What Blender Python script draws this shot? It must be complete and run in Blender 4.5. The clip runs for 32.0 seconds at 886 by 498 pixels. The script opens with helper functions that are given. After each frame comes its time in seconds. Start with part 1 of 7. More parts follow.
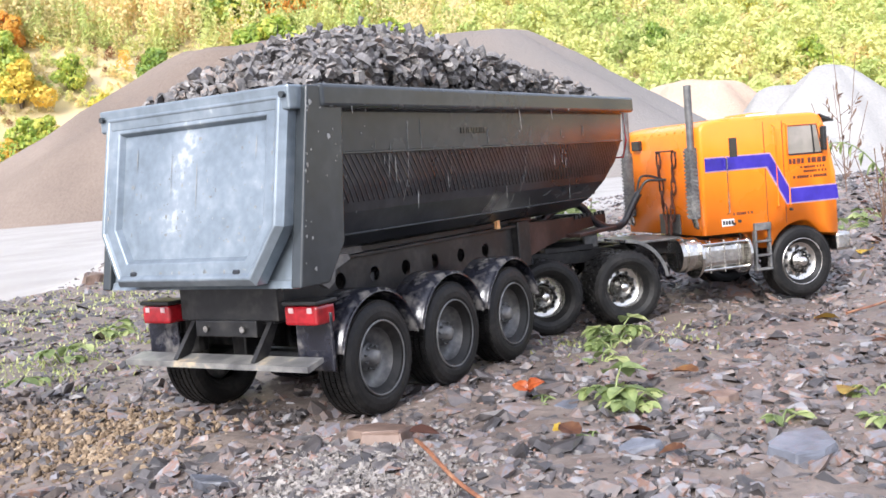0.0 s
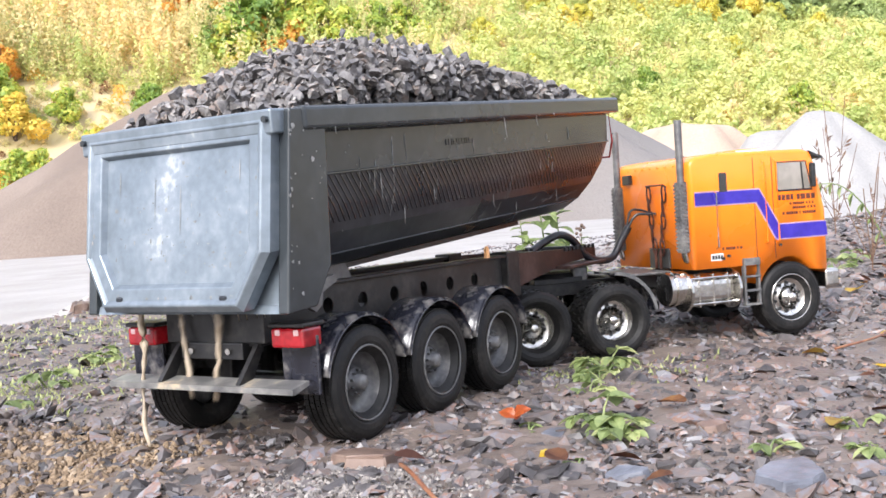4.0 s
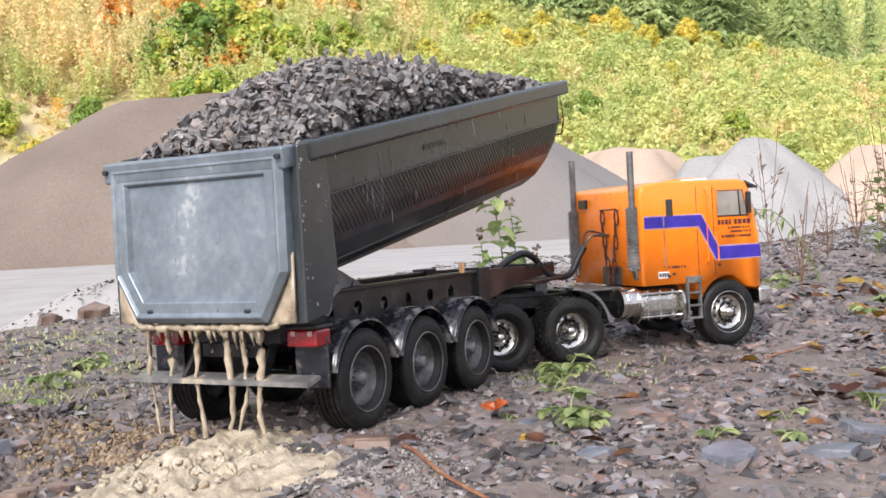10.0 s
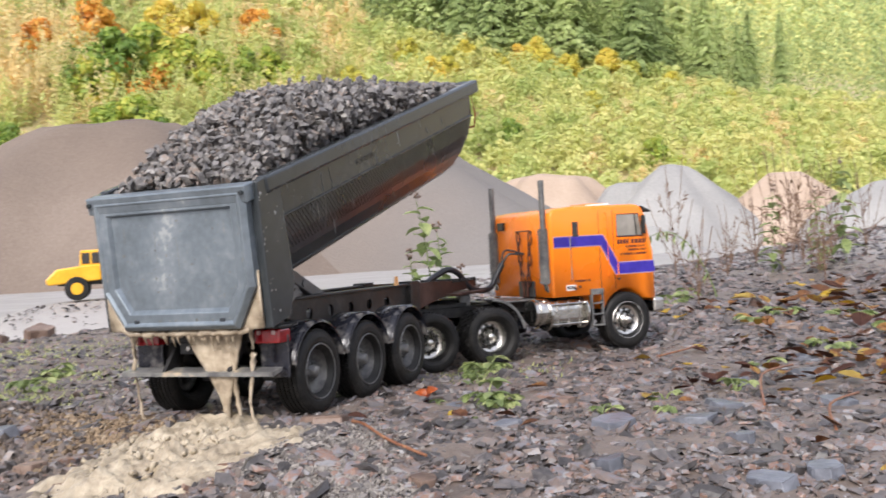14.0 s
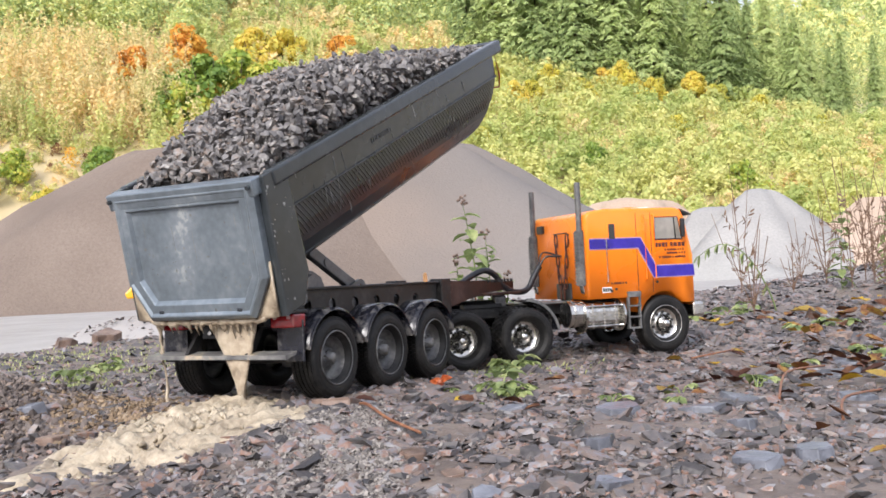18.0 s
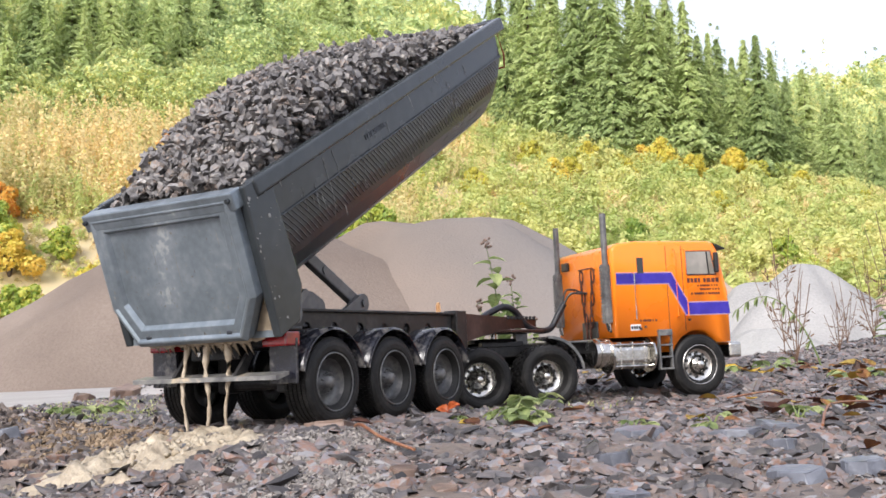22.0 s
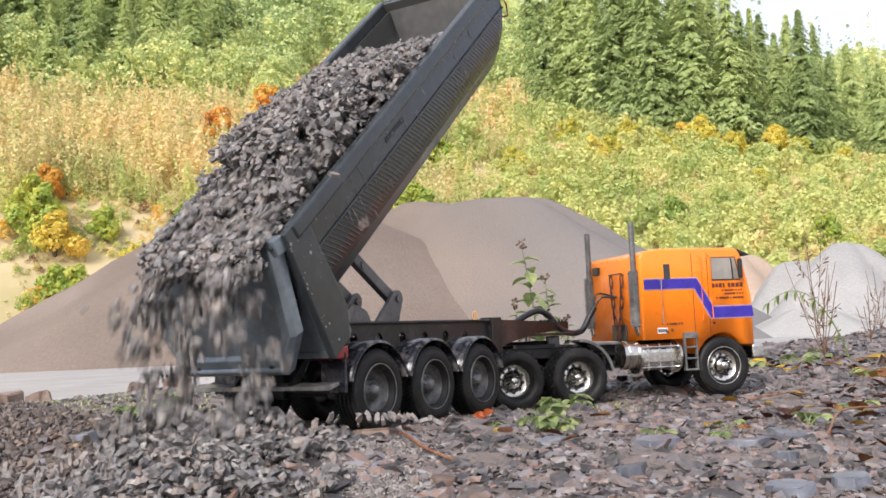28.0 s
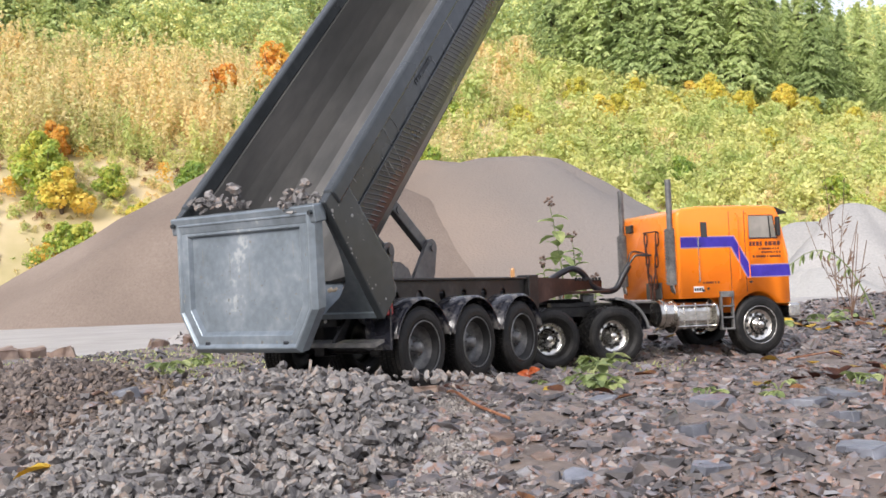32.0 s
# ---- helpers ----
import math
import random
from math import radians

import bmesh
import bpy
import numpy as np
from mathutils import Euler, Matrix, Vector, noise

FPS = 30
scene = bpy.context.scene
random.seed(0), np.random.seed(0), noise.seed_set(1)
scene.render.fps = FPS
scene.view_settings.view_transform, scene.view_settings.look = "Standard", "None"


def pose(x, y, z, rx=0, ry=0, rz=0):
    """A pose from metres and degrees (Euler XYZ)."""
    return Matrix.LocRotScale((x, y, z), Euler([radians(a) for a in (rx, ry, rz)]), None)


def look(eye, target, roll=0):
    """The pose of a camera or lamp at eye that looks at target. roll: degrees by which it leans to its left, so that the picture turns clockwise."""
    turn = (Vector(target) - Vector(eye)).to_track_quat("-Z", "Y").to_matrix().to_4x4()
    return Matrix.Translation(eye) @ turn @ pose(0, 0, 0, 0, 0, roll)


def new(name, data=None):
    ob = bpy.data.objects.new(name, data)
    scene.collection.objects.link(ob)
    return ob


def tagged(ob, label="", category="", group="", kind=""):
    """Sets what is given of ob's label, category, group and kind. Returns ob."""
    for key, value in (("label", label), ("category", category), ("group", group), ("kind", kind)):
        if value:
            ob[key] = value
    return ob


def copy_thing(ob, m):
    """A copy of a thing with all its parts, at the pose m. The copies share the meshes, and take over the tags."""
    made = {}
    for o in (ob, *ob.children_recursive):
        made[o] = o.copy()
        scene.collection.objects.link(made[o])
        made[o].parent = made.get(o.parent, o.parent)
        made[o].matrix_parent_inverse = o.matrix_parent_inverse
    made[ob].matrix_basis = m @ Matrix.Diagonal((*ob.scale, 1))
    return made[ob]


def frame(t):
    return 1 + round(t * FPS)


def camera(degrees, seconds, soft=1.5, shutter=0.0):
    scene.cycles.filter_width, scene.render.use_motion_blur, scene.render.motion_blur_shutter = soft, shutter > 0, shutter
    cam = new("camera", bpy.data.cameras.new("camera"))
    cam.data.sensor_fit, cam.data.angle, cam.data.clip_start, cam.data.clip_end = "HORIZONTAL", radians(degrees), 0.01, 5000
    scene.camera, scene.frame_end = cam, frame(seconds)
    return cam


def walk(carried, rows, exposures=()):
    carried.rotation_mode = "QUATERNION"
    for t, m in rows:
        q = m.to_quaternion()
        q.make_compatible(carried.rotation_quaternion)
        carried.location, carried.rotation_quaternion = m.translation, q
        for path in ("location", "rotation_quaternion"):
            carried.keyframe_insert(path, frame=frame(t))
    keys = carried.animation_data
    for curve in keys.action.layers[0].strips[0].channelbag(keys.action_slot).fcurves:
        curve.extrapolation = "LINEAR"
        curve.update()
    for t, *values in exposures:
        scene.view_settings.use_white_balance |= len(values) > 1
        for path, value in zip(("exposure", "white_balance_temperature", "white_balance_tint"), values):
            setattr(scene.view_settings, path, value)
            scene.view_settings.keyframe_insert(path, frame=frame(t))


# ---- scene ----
cam = camera(46.9, 32.0, soft=1.6, shutter=0.4)
PATH = [
    (0, (-0.5893, -0.4372, 0.1708), (0.2498, 0.1017, 0.0968), -4.71),
    (0.5, (-0.5846, -0.4323, 0.1510), (0.2553, 0.1075, 0.0948), -4.97),
    (1, (-0.5863, -0.4344, 0.1508), (0.2539, 0.1045, 0.0900), -4.39),
    (1.5, (-0.5816, -0.4352, 0.1533), (0.2702, 0.0856, 0.0961), -4.20),
    (2, (-0.5792, -0.4363, 0.1558), (0.2751, 0.0808, 0.1032), -4.17),
    (2.5, (-0.5808, -0.4345, 0.1578), (0.2710, 0.0875, 0.1118), -4.11),
    (3, (-0.5828, -0.4348, 0.1595), (0.2664, 0.0921, 0.1248), -3.92),
    (3.5, (-0.5854, -0.4375, 0.1611), (0.2614, 0.0930, 0.1225), -3.85),
    (5.5, (-0.5922, -0.4369, 0.1569), (0.2566, 0.0913, 0.1309), -3.43),
    (6, (-0.5933, -0.4347, 0.1594), (0.2555, 0.0931, 0.1288), -3.54),
    (6.5, (-0.6249, -0.4413, 0.1592), (0.2289, 0.0788, 0.1363), -3.33),
    (7, (-0.6225, -0.4422, 0.1566), (0.2326, 0.0760, 0.1387), -3.46),
    (7.5, (-0.6221, -0.4400, 0.1539), (0.2362, 0.0730, 0.1383), -3.53),
    (8, (-0.6224, -0.4407, 0.1529), (0.2385, 0.0677, 0.1365), -3.55),
    (8.5, (-0.7027, -0.4613, 0.1641), (0.1737, 0.0196, 0.1389), -3.03),
    (9, (-0.7049, -0.4618, 0.1635), (0.1716, 0.0189, 0.1399), -2.91),
    (9.5, (-0.7052, -0.4612, 0.1620), (0.1711, 0.0201, 0.1400), -2.97),
    (10, (-0.7053, -0.4615, 0.1626), (0.1718, 0.0183, 0.1418), -2.99),
    (10.5, (-0.7055, -0.4621, 0.1637), (0.1727, 0.0159, 0.1452), -3.02),
    (11, (-0.7192, -0.4640, 0.1615), (0.1595, 0.0133, 0.1479), -3.01),
    (11.5, (-0.7338, -0.4627, 0.1532), (0.1484, 0.0080, 0.1445), -2.96),
    (12, (-0.7871, -0.4517, 0.1549), (0.1213, -0.0336, 0.1442), -3.11),
    (12.5, (-0.8338, -0.4299, 0.1621), (0.0997, -0.0717, 0.1473), -3.19),
    (13, (-0.8730, -0.4106, 0.1788), (0.0857, -0.1319, 0.1215), -3.28),
    (13.5, (-0.8541, -0.4721, 0.1717), (0.0926, -0.1503, 0.1550), -3.74),
    (14, (-0.8664, -0.5324, 0.1540), (0.0442, -0.1190, 0.1548), -3.28),
    (14.5, (-0.8651, -0.5550, 0.1467), (0.0186, -0.0872, 0.1608), -2.99),
    (16.5, (-0.8992, -0.5990, 0.1383), (-0.0274, -0.1109, 0.1791), -2.68),
    (17, (-0.9028, -0.5964, 0.1331), (-0.0273, -0.1139, 0.1592), -2.68),
    (17.5, (-0.8863, -0.5970, 0.1246), (-0.0083, -0.1188, 0.1445), -2.73),
    (18, (-0.8499, -0.5985, 0.1159), (0.0242, -0.1137, 0.1449), -2.71),
    (18.5, (-0.8225, -0.6040, 0.0986), (0.0496, -0.1164, 0.1392), -2.62),
    (19, (-0.8033, -0.6019, 0.0893), (0.0673, -0.1166, 0.1703), -2.70),
    (19.5, (-0.7990, -0.6034, 0.0836), (0.0646, -0.1079, 0.1778), -2.55),
    (20, (-0.7926, -0.6073, 0.0757), (0.0688, -0.1089, 0.1730), -2.55),
    (20.5, (-0.7900, -0.6083, 0.0757), (0.0728, -0.1125, 0.1744), -2.52),
    (21, (-0.7793, -0.5957, 0.0667), (0.0767, -0.0884, 0.1669), -2.46),
    (21.5, (-0.7671, -0.5856, 0.0588), (0.0873, -0.0766, 0.1637), -2.50),
    (22, (-0.7655, -0.5836, 0.0585), (0.0862, -0.0705, 0.1649), -2.56),
    (22.5, (-0.7622, -0.5834, 0.0615), (0.0881, -0.0680, 0.1678), -2.60),
    (23, (-0.7644, -0.5831, 0.0644), (0.0831, -0.0637, 0.1739), -2.61),
    (23.5, (-0.7640, -0.5825, 0.0661), (0.0804, -0.0579, 0.1745), -2.57),
    (24, (-0.7640, -0.5866, 0.0649), (0.0799, -0.0612, 0.1737), -2.57),
    (24.5, (-0.7685, -0.5807, 0.0620), (0.0715, -0.0482, 0.1668), -2.59),
    (25, (-0.7701, -0.5788, 0.0675), (0.0665, -0.0414, 0.1732), -2.59),
    (25.5, (-0.7784, -0.5881, 0.0782), (0.0557, -0.0477, 0.1886), -2.67),
    (27.5, (-0.8302, -0.6301, 0.0938), (0.0037, -0.0863, 0.1878), -2.65),
    (28, (-0.8384, -0.6328, 0.0914), (-0.0055, -0.0862, 0.1784), -2.51),
    (28.5, (-0.8382, -0.6309, 0.0881), (-0.0061, -0.0814, 0.1629), -2.50),
    (29, (-0.8311, -0.6215, 0.0914), (0.0001, -0.0690, 0.1547), -2.52),
    (29.5, (-0.8391, -0.6224, 0.0963), (-0.0106, -0.0656, 0.1557), -2.36),
    (30, (-0.8456, -0.6238, 0.0996), (-0.0208, -0.0612, 0.1566), -2.36),
    (30.5, (-0.8529, -0.6232, 0.0991), (-0.0299, -0.0575, 0.1513), -2.31),
    (31, (-0.8505, -0.6117, 0.1014), (-0.0251, -0.0496, 0.1542), -2.21),
    (31.5, (-0.8511, -0.6030, 0.0972), (-0.0229, -0.0448, 0.1466), -2.19),
    (32, (-0.8443, -0.5887, 0.0913), (-0.0131, -0.0348, 0.1385), -2.23),
]
walk(cam, [(t, look(eye, target, roll)) for t, eye, target, roll in PATH],
     exposures=[(0, 1.03, 6000, 10), (3, 1.05, 6050, 10), (6, 0.96, 6100, 10), (9, 0.72, 6200, 10), (13, 0.44, 6300, 10), (19, 0.57, 6200, 10), (23, 0.57, 6250, 10), (28, 0.5, 6350, 10), (32, 0.5, 6350, 10)])

# ---- light: bright hazy sky, soft sun from behind the camera ----
SUN_EL, SUN_AZ = radians(37), radians(186)
world = bpy.data.worlds.new("sky")
scene.world = world
world.use_nodes = True
wn = world.node_tree
wn.nodes.clear()
sky = wn.nodes.new("ShaderNodeTexSky")
sky.sky_type = "NISHITA"
sky.sun_disc = False
sky.sun_elevation = SUN_EL
sky.sun_rotation = radians(90) - SUN_AZ
sky.air_density, sky.dust_density, sky.ozone_density = 1.0, 4.0, 1.0
bg = wn.nodes.new("ShaderNodeBackground")
bg.inputs["Strength"].default_value = 0.15
wout = wn.nodes.new("ShaderNodeOutputWorld")
haze = wn.nodes.new("ShaderNodeMix")
haze.data_type = "RGBA"
haze.inputs["Factor"].default_value = 0.6
haze.inputs["B"].default_value = (6.7, 6.6, 7.3, 1)
wn.links.new(sky.outputs["Color"], haze.inputs["A"])
wn.links.new(haze.outputs["Result"], bg.inputs["Color"])
wn.links.new(bg.outputs["Background"], wout.inputs["Surface"])
sun_data = bpy.data.lights.new("sun", "SUN")
sun_data.energy, sun_data.angle, sun_data.color = 2.9, radians(22), (1.0, 0.945, 0.9)
sun = new("sun", sun_data)
sun.matrix_world = look((math.cos(SUN_AZ) * math.cos(SUN_EL) * 50, math.sin(SUN_AZ) * math.cos(SUN_EL) * 50, math.sin(SUN_EL) * 50), (0, 0, 0))
# ---- materials ----
def mat(name, stops, rough=0.6, metal=0.0, scale=30.0, fine=4.0, bump=0.2, bump_scale=120.0, random_mix=0.0, island=0.0,
        rough_var=0.12, spec=0.5, dist=0.002, coat=0.0, trans=0.0, leafy=0.0, coords="Object", stretch=(1, 1, 1)):
    """A surface: colours by noise at two scales, shifted per object or per piece, with relief."""
    m = bpy.data.materials.new(name)
    m.use_nodes = True
    nt = m.node_tree
    nt.nodes.clear()
    n, l = nt.nodes.new, nt.links.new
    out, b = n("ShaderNodeOutputMaterial"), n("ShaderNodeBsdfPrincipled")
    l(b.outputs[0], out.inputs[0])
    tc, mp = n("ShaderNodeTexCoord"), n("ShaderNodeMapping")
    mp.inputs["Scale"].default_value = stretch
    l(tc.outputs[coords], mp.inputs["Vector"])
    a, c = n("ShaderNodeTexNoise"), n("ShaderNodeTexNoise")
    a.inputs["Scale"].default_value, a.inputs["Detail"].default_value = scale, 6
    c.inputs["Scale"].default_value, c.inputs["Detail"].default_value = scale * fine, 4
    l(mp.outputs[0], a.inputs["Vector"]), l(mp.outputs[0], c.inputs["Vector"])
    mix = n("ShaderNodeMath")
    mix.operation = "MULTIPLY_ADD"
    l(c.outputs["Fac"], mix.inputs[0])
    mix.inputs[1].default_value = 0.45
    base = n("ShaderNodeMath")
    base.operation = "MULTIPLY_ADD"
    l(a.outputs["Fac"], base.inputs[0])
    base.inputs[1].default_value, base.inputs[2].default_value = 0.9, -0.17
    l(base.outputs[0], mix.inputs[2])
    fac = mix.outputs[0]
    for weight, node, socket in ((random_mix, "ShaderNodeObjectInfo", "Random"), (island, "ShaderNodeNewGeometry", "Random Per Island")):
        if weight:
            src, add = n(node), n("ShaderNodeMath")
            add.operation = "MULTIPLY_ADD"
            l(src.outputs[socket], add.inputs[0])
            add.inputs[1].default_value = weight
            sub = n("ShaderNodeMath")
            sub.operation = "SUBTRACT"
            l(fac, sub.inputs[0])
            sub.inputs[1].default_value = weight / 2
            l(sub.outputs[0], add.inputs[2])
            fac = add.outputs[0]
    ramp = n("ShaderNodeValToRGB")
    e = ramp.color_ramp.elements
    while len(e) < len(stops):
        e.new(0.5)
    for el, (p, col) in zip(e, stops):
        el.position, el.color = p, (*col, 1)
    l(fac, ramp.inputs[0])
    l(ramp.outputs[0], b.inputs["Base Color"])
    if leafy:
        tl, ms = n("ShaderNodeBsdfTranslucent"), n("ShaderNodeMixShader")
        l(ramp.outputs[0], tl.inputs[0])
        ms.inputs[0].default_value = leafy
        l(b.outputs[0], ms.inputs[1]), l(tl.outputs[0], ms.inputs[2]), l(ms.outputs[0], out.inputs[0])
    rv = n("ShaderNodeMath")
    rv.operation = "MULTIPLY_ADD"
    l(a.outputs["Fac"], rv.inputs[0])
    rv.inputs[1].default_value, rv.inputs[2].default_value = rough_var * 2, rough - rough_var
    l(rv.outputs[0], b.inputs["Roughness"])
    b.inputs["Metallic"].default_value = metal
    b.inputs["Specular IOR Level"].default_value = spec
    b.inputs["Coat Weight"].default_value = coat
    b.inputs["Transmission Weight"].default_value = trans
    if bump:
        bn, bp = n("ShaderNodeTexNoise"), n("ShaderNodeBump")
        bn.inputs["Scale"].default_value, bn.inputs["Detail"].default_value = bump_scale, 5
        l(mp.outputs[0], bn.inputs["Vector"])
        l(bn.outputs["Fac"], bp.inputs["Height"])
        bp.inputs["Strength"].default_value, bp.inputs["Distance"].default_value = bump, dist
        l(bp.outputs[0], b.inputs["Normal"])
    return m


def ramp3(dark, mid, light):
    return ((0.25, dark), (0.5, mid), (0.75, light))


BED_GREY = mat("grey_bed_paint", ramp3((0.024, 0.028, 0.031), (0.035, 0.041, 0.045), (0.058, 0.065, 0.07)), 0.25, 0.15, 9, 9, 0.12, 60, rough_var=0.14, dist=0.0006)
BED_DARK = mat("dark_bed_tone", ramp3((0.008, 0.0095, 0.013), (0.015, 0.0175, 0.022), (0.038, 0.042, 0.048)), 0.3, 0.1, 14, 8, 0.2, 80, rough_var=0.16, dist=0.0006)
GATE_GREY = mat("tailgate_paint", ((0.25, (0.14, 0.165, 0.185)), (0.5, (0.2, 0.235, 0.265)), (0.66, (0.26, 0.295, 0.325)), (0.74, (0.42, 0.44, 0.45))), 0.36, 0.55, 24, 6, 0.15, 70, rough_var=0.14, dist=0.0006)
SPLASH = mat("thin_splash", ramp3((0.07, 0.075, 0.078), (0.19, 0.195, 0.19), (0.36, 0.355, 0.34)), 0.6, 0, 90, 3, 0.2)
CHAIN = mat("brown_chain", ramp3((0.04, 0.012, 0.008), (0.07, 0.022, 0.014), (0.12, 0.05, 0.03)), 0.45, 0.4, 60, 4, 0.1)
BAR_GREY = mat("muddy_grey_bar", ((0.25, (0.05, 0.05, 0.052)), (0.45, (0.14, 0.138, 0.135)), (0.58, (0.22, 0.215, 0.2)), (0.68, (0.46, 0.38, 0.27))), 0.35, 0.2, 22, 4, 0.15, 160, dist=0.0005)
LIFT_GREY = mat("grey_lift_steel", ramp3((0.06, 0.06, 0.062), (0.1, 0.1, 0.102), (0.15, 0.148, 0.145)), 0.42, 0.2, 40, 5, 0.15, 200, dist=0.0005)
BED_INNER = mat("worn_bed_floor", ramp3((0.055, 0.055, 0.053), (0.082, 0.081, 0.078), (0.13, 0.125, 0.118)), 0.45, 0.2, 16, 6, 0.2, 90, dist=0.0006, stretch=(0.3, 1, 1))
BLACK_STEEL = mat("black_chassis", ramp3((0.008, 0.008, 0.009), (0.016, 0.016, 0.017), (0.05, 0.047, 0.043)), 0.42, 0.2, 40, 5, 0.2, 200, dist=0.0005)
RUST_STEEL = mat("brown_primer_neck", ramp3((0.02, 0.013, 0.011), (0.045, 0.022, 0.017), (0.09, 0.05, 0.04)), 0.5, 0.1, 30, 5, 0.2, 200, dist=0.0005)
GUARD = mat("wet_black_mudguard", ramp3((0.008, 0.008, 0.012), (0.016, 0.017, 0.024), (0.16, 0.15, 0.14)), 0.22, 0, 45, 4, 0.15, 160, rough_var=0.14, dist=0.0006)
TYRE = mat("tyre_rubber", ramp3((0.004, 0.004, 0.0042), (0.008, 0.0078, 0.0076), (0.026, 0.024, 0.022)), 0.58, 0, 50, 5, 0.35, 300, rough_var=0.2, spec=0.3, dist=0.0006)
RIM_GREY = mat("grey_rim", ramp3((0.07, 0.07, 0.07), (0.13, 0.13, 0.13), (0.23, 0.225, 0.21)), 0.42, 0.4, 50, 4, 0.1)
CHROME = mat("chrome", ramp3((0.32, 0.31, 0.28), (0.52, 0.505, 0.47), (0.68, 0.665, 0.63)), 0.24, 1.0, 60, 5, 0.25, 260, rough_var=0.1, dist=0.0006)
ORANGE = mat("orange_cab_paint", ramp3((0.92, 0.2, 0.008), (0.96, 0.235, 0.011), (0.98, 0.255, 0.014)), 0.28, 0, 7, 6, 0.03, 60, rough_var=0.06, coat=0.35, dist=0.0004)
BLUE = mat("blue_stripe", ramp3((0.022, 0.012, 0.2), (0.03, 0.017, 0.28), (0.045, 0.027, 0.34)), 0.3, 0, 30, 4, 0.02)
PALE_LINE = mat("pale_stripe_edge", ramp3((0.28, 0.17, 0.25), (0.36, 0.23, 0.33), (0.42, 0.3, 0.4)), 0.4, 0, 30, 4, 0.0)
DARK_TRIM = mat("black_trim", ramp3((0.008, 0.008, 0.008), (0.014, 0.014, 0.014), (0.03, 0.03, 0.03)), 0.4, 0, 40, 4, 0.1)
BROWN_PRINT = mat("dark_lettering", ramp3((0.06, 0.015, 0.01), (0.09, 0.022, 0.012), (0.13, 0.03, 0.015)), 0.5, 0, 60, 4, 0.0)
WHITE_PLATE = mat("white_plate", ramp3((0.6, 0.58, 0.54), (0.72, 0.71, 0.68), (0.8, 0.79, 0.77)), 0.4, 0, 60, 3, 0.0)
GLASS = mat("cab_glass", ramp3((0.16, 0.15, 0.13), (0.24, 0.22, 0.19), (0.34, 0.31, 0.27)), 0.1, 0, 20, 3, 0.0, spec=0.8)
DARK_GLASS = mat("dark_glass", ramp3((0.01, 0.01, 0.01), (0.02, 0.018, 0.016), (0.04, 0.035, 0.03)), 0.08, 0, 20, 3, 0.0, spec=0.8)
RED_LENS = mat("red_lens", ramp3((0.17, 0.003, 0.006), (0.26, 0.005, 0.01), (0.36, 0.012, 0.018)), 0.16, 0, 60, 4, 0.25, 260, dist=0.001, coat=0.5)
WHITE_LENS = mat("white_lens", ramp3((0.4, 0.25, 0.25), (0.52, 0.36, 0.36), (0.62, 0.48, 0.48)), 0.2, 0, 60, 4, 0.2)
AMBER = mat("amber_lens", ramp3((0.85, 0.4, 0.15), (0.9, 0.5, 0.22), (0.95, 0.6, 0.35)), 0.3, 0, 60, 4, 0.0)
HOSE = mat("black_hose", ramp3((0.01, 0.01, 0.012), (0.017, 0.017, 0.02), (0.03, 0.03, 0.034)), 0.38, 0, 60, 4, 0.1)
RED_CORD = mat("red_cord", ramp3((0.2, 0.012, 0.012), (0.3, 0.02, 0.02), (0.35, 0.03, 0.03)), 0.6, 0, 60, 4, 0.0)
MUD = mat("tan_slurry", ramp3((0.22, 0.175, 0.125), (0.36, 0.295, 0.215), (0.5, 0.425, 0.32)), 0.3, 0, 40, 4, 0.5, 80, rough_var=0.14, dist=0.004)
MUDPOOL = mat("tan_mud", ((0.22, (0.12, 0.095, 0.07)), (0.38, (0.25, 0.205, 0.145)), (0.52, (0.37, 0.31, 0.225)), (0.75, (0.48, 0.415, 0.31))), 0.34, 0, 34, 5, 0.8, 110, rough_var=0.22, dist=0.005)

STONE = mat("wet_slate_stone", ((0.1, (0.08, 0.075, 0.073)), (0.34, (0.145, 0.137, 0.134)), (0.54, (0.2, 0.19, 0.184)), (0.66, (0.235, 0.178, 0.142)), (0.74, (0.215, 0.205, 0.199)), (0.92, (0.33, 0.312, 0.29))),
            0.5, 0, 110, 5, 0.85, 330, island=0.65, rough_var=0.2, spec=0.4, dist=0.0022)
SLATE = mat("slate_rubble", ((0.12, (0.0368, 0.0331, 0.0331)), (0.36, (0.0828, 0.0745, 0.0736)), (0.53, (0.124, 0.108, 0.104)), (0.64, (0.152, 0.11, 0.0902)), (0.75, (0.152, 0.152, 0.17)), (0.86, (0.189, 0.106, 0.0718)), (0.97, (0.212, 0.207, 0.212))),
            0.45, 0, 40, 4, 0.4, 200, island=0.9, rough_var=0.22, dist=0.0012)
SLAB = mat("blue_grey_slab", ramp3((0.06, 0.063, 0.073), (0.115, 0.122, 0.145), (0.18, 0.19, 0.22)), 0.42, 0, 26, 6, 0.6, 130, random_mix=0.35, rough_var=0.2, dist=0.002)
RED_ROCK = mat("brown_rock", ramp3((0.085, 0.055, 0.042), (0.17, 0.115, 0.088), (0.25, 0.185, 0.145)), 0.5, 0, 22, 5, 0.5, 130, random_mix=0.3, dist=0.0014)
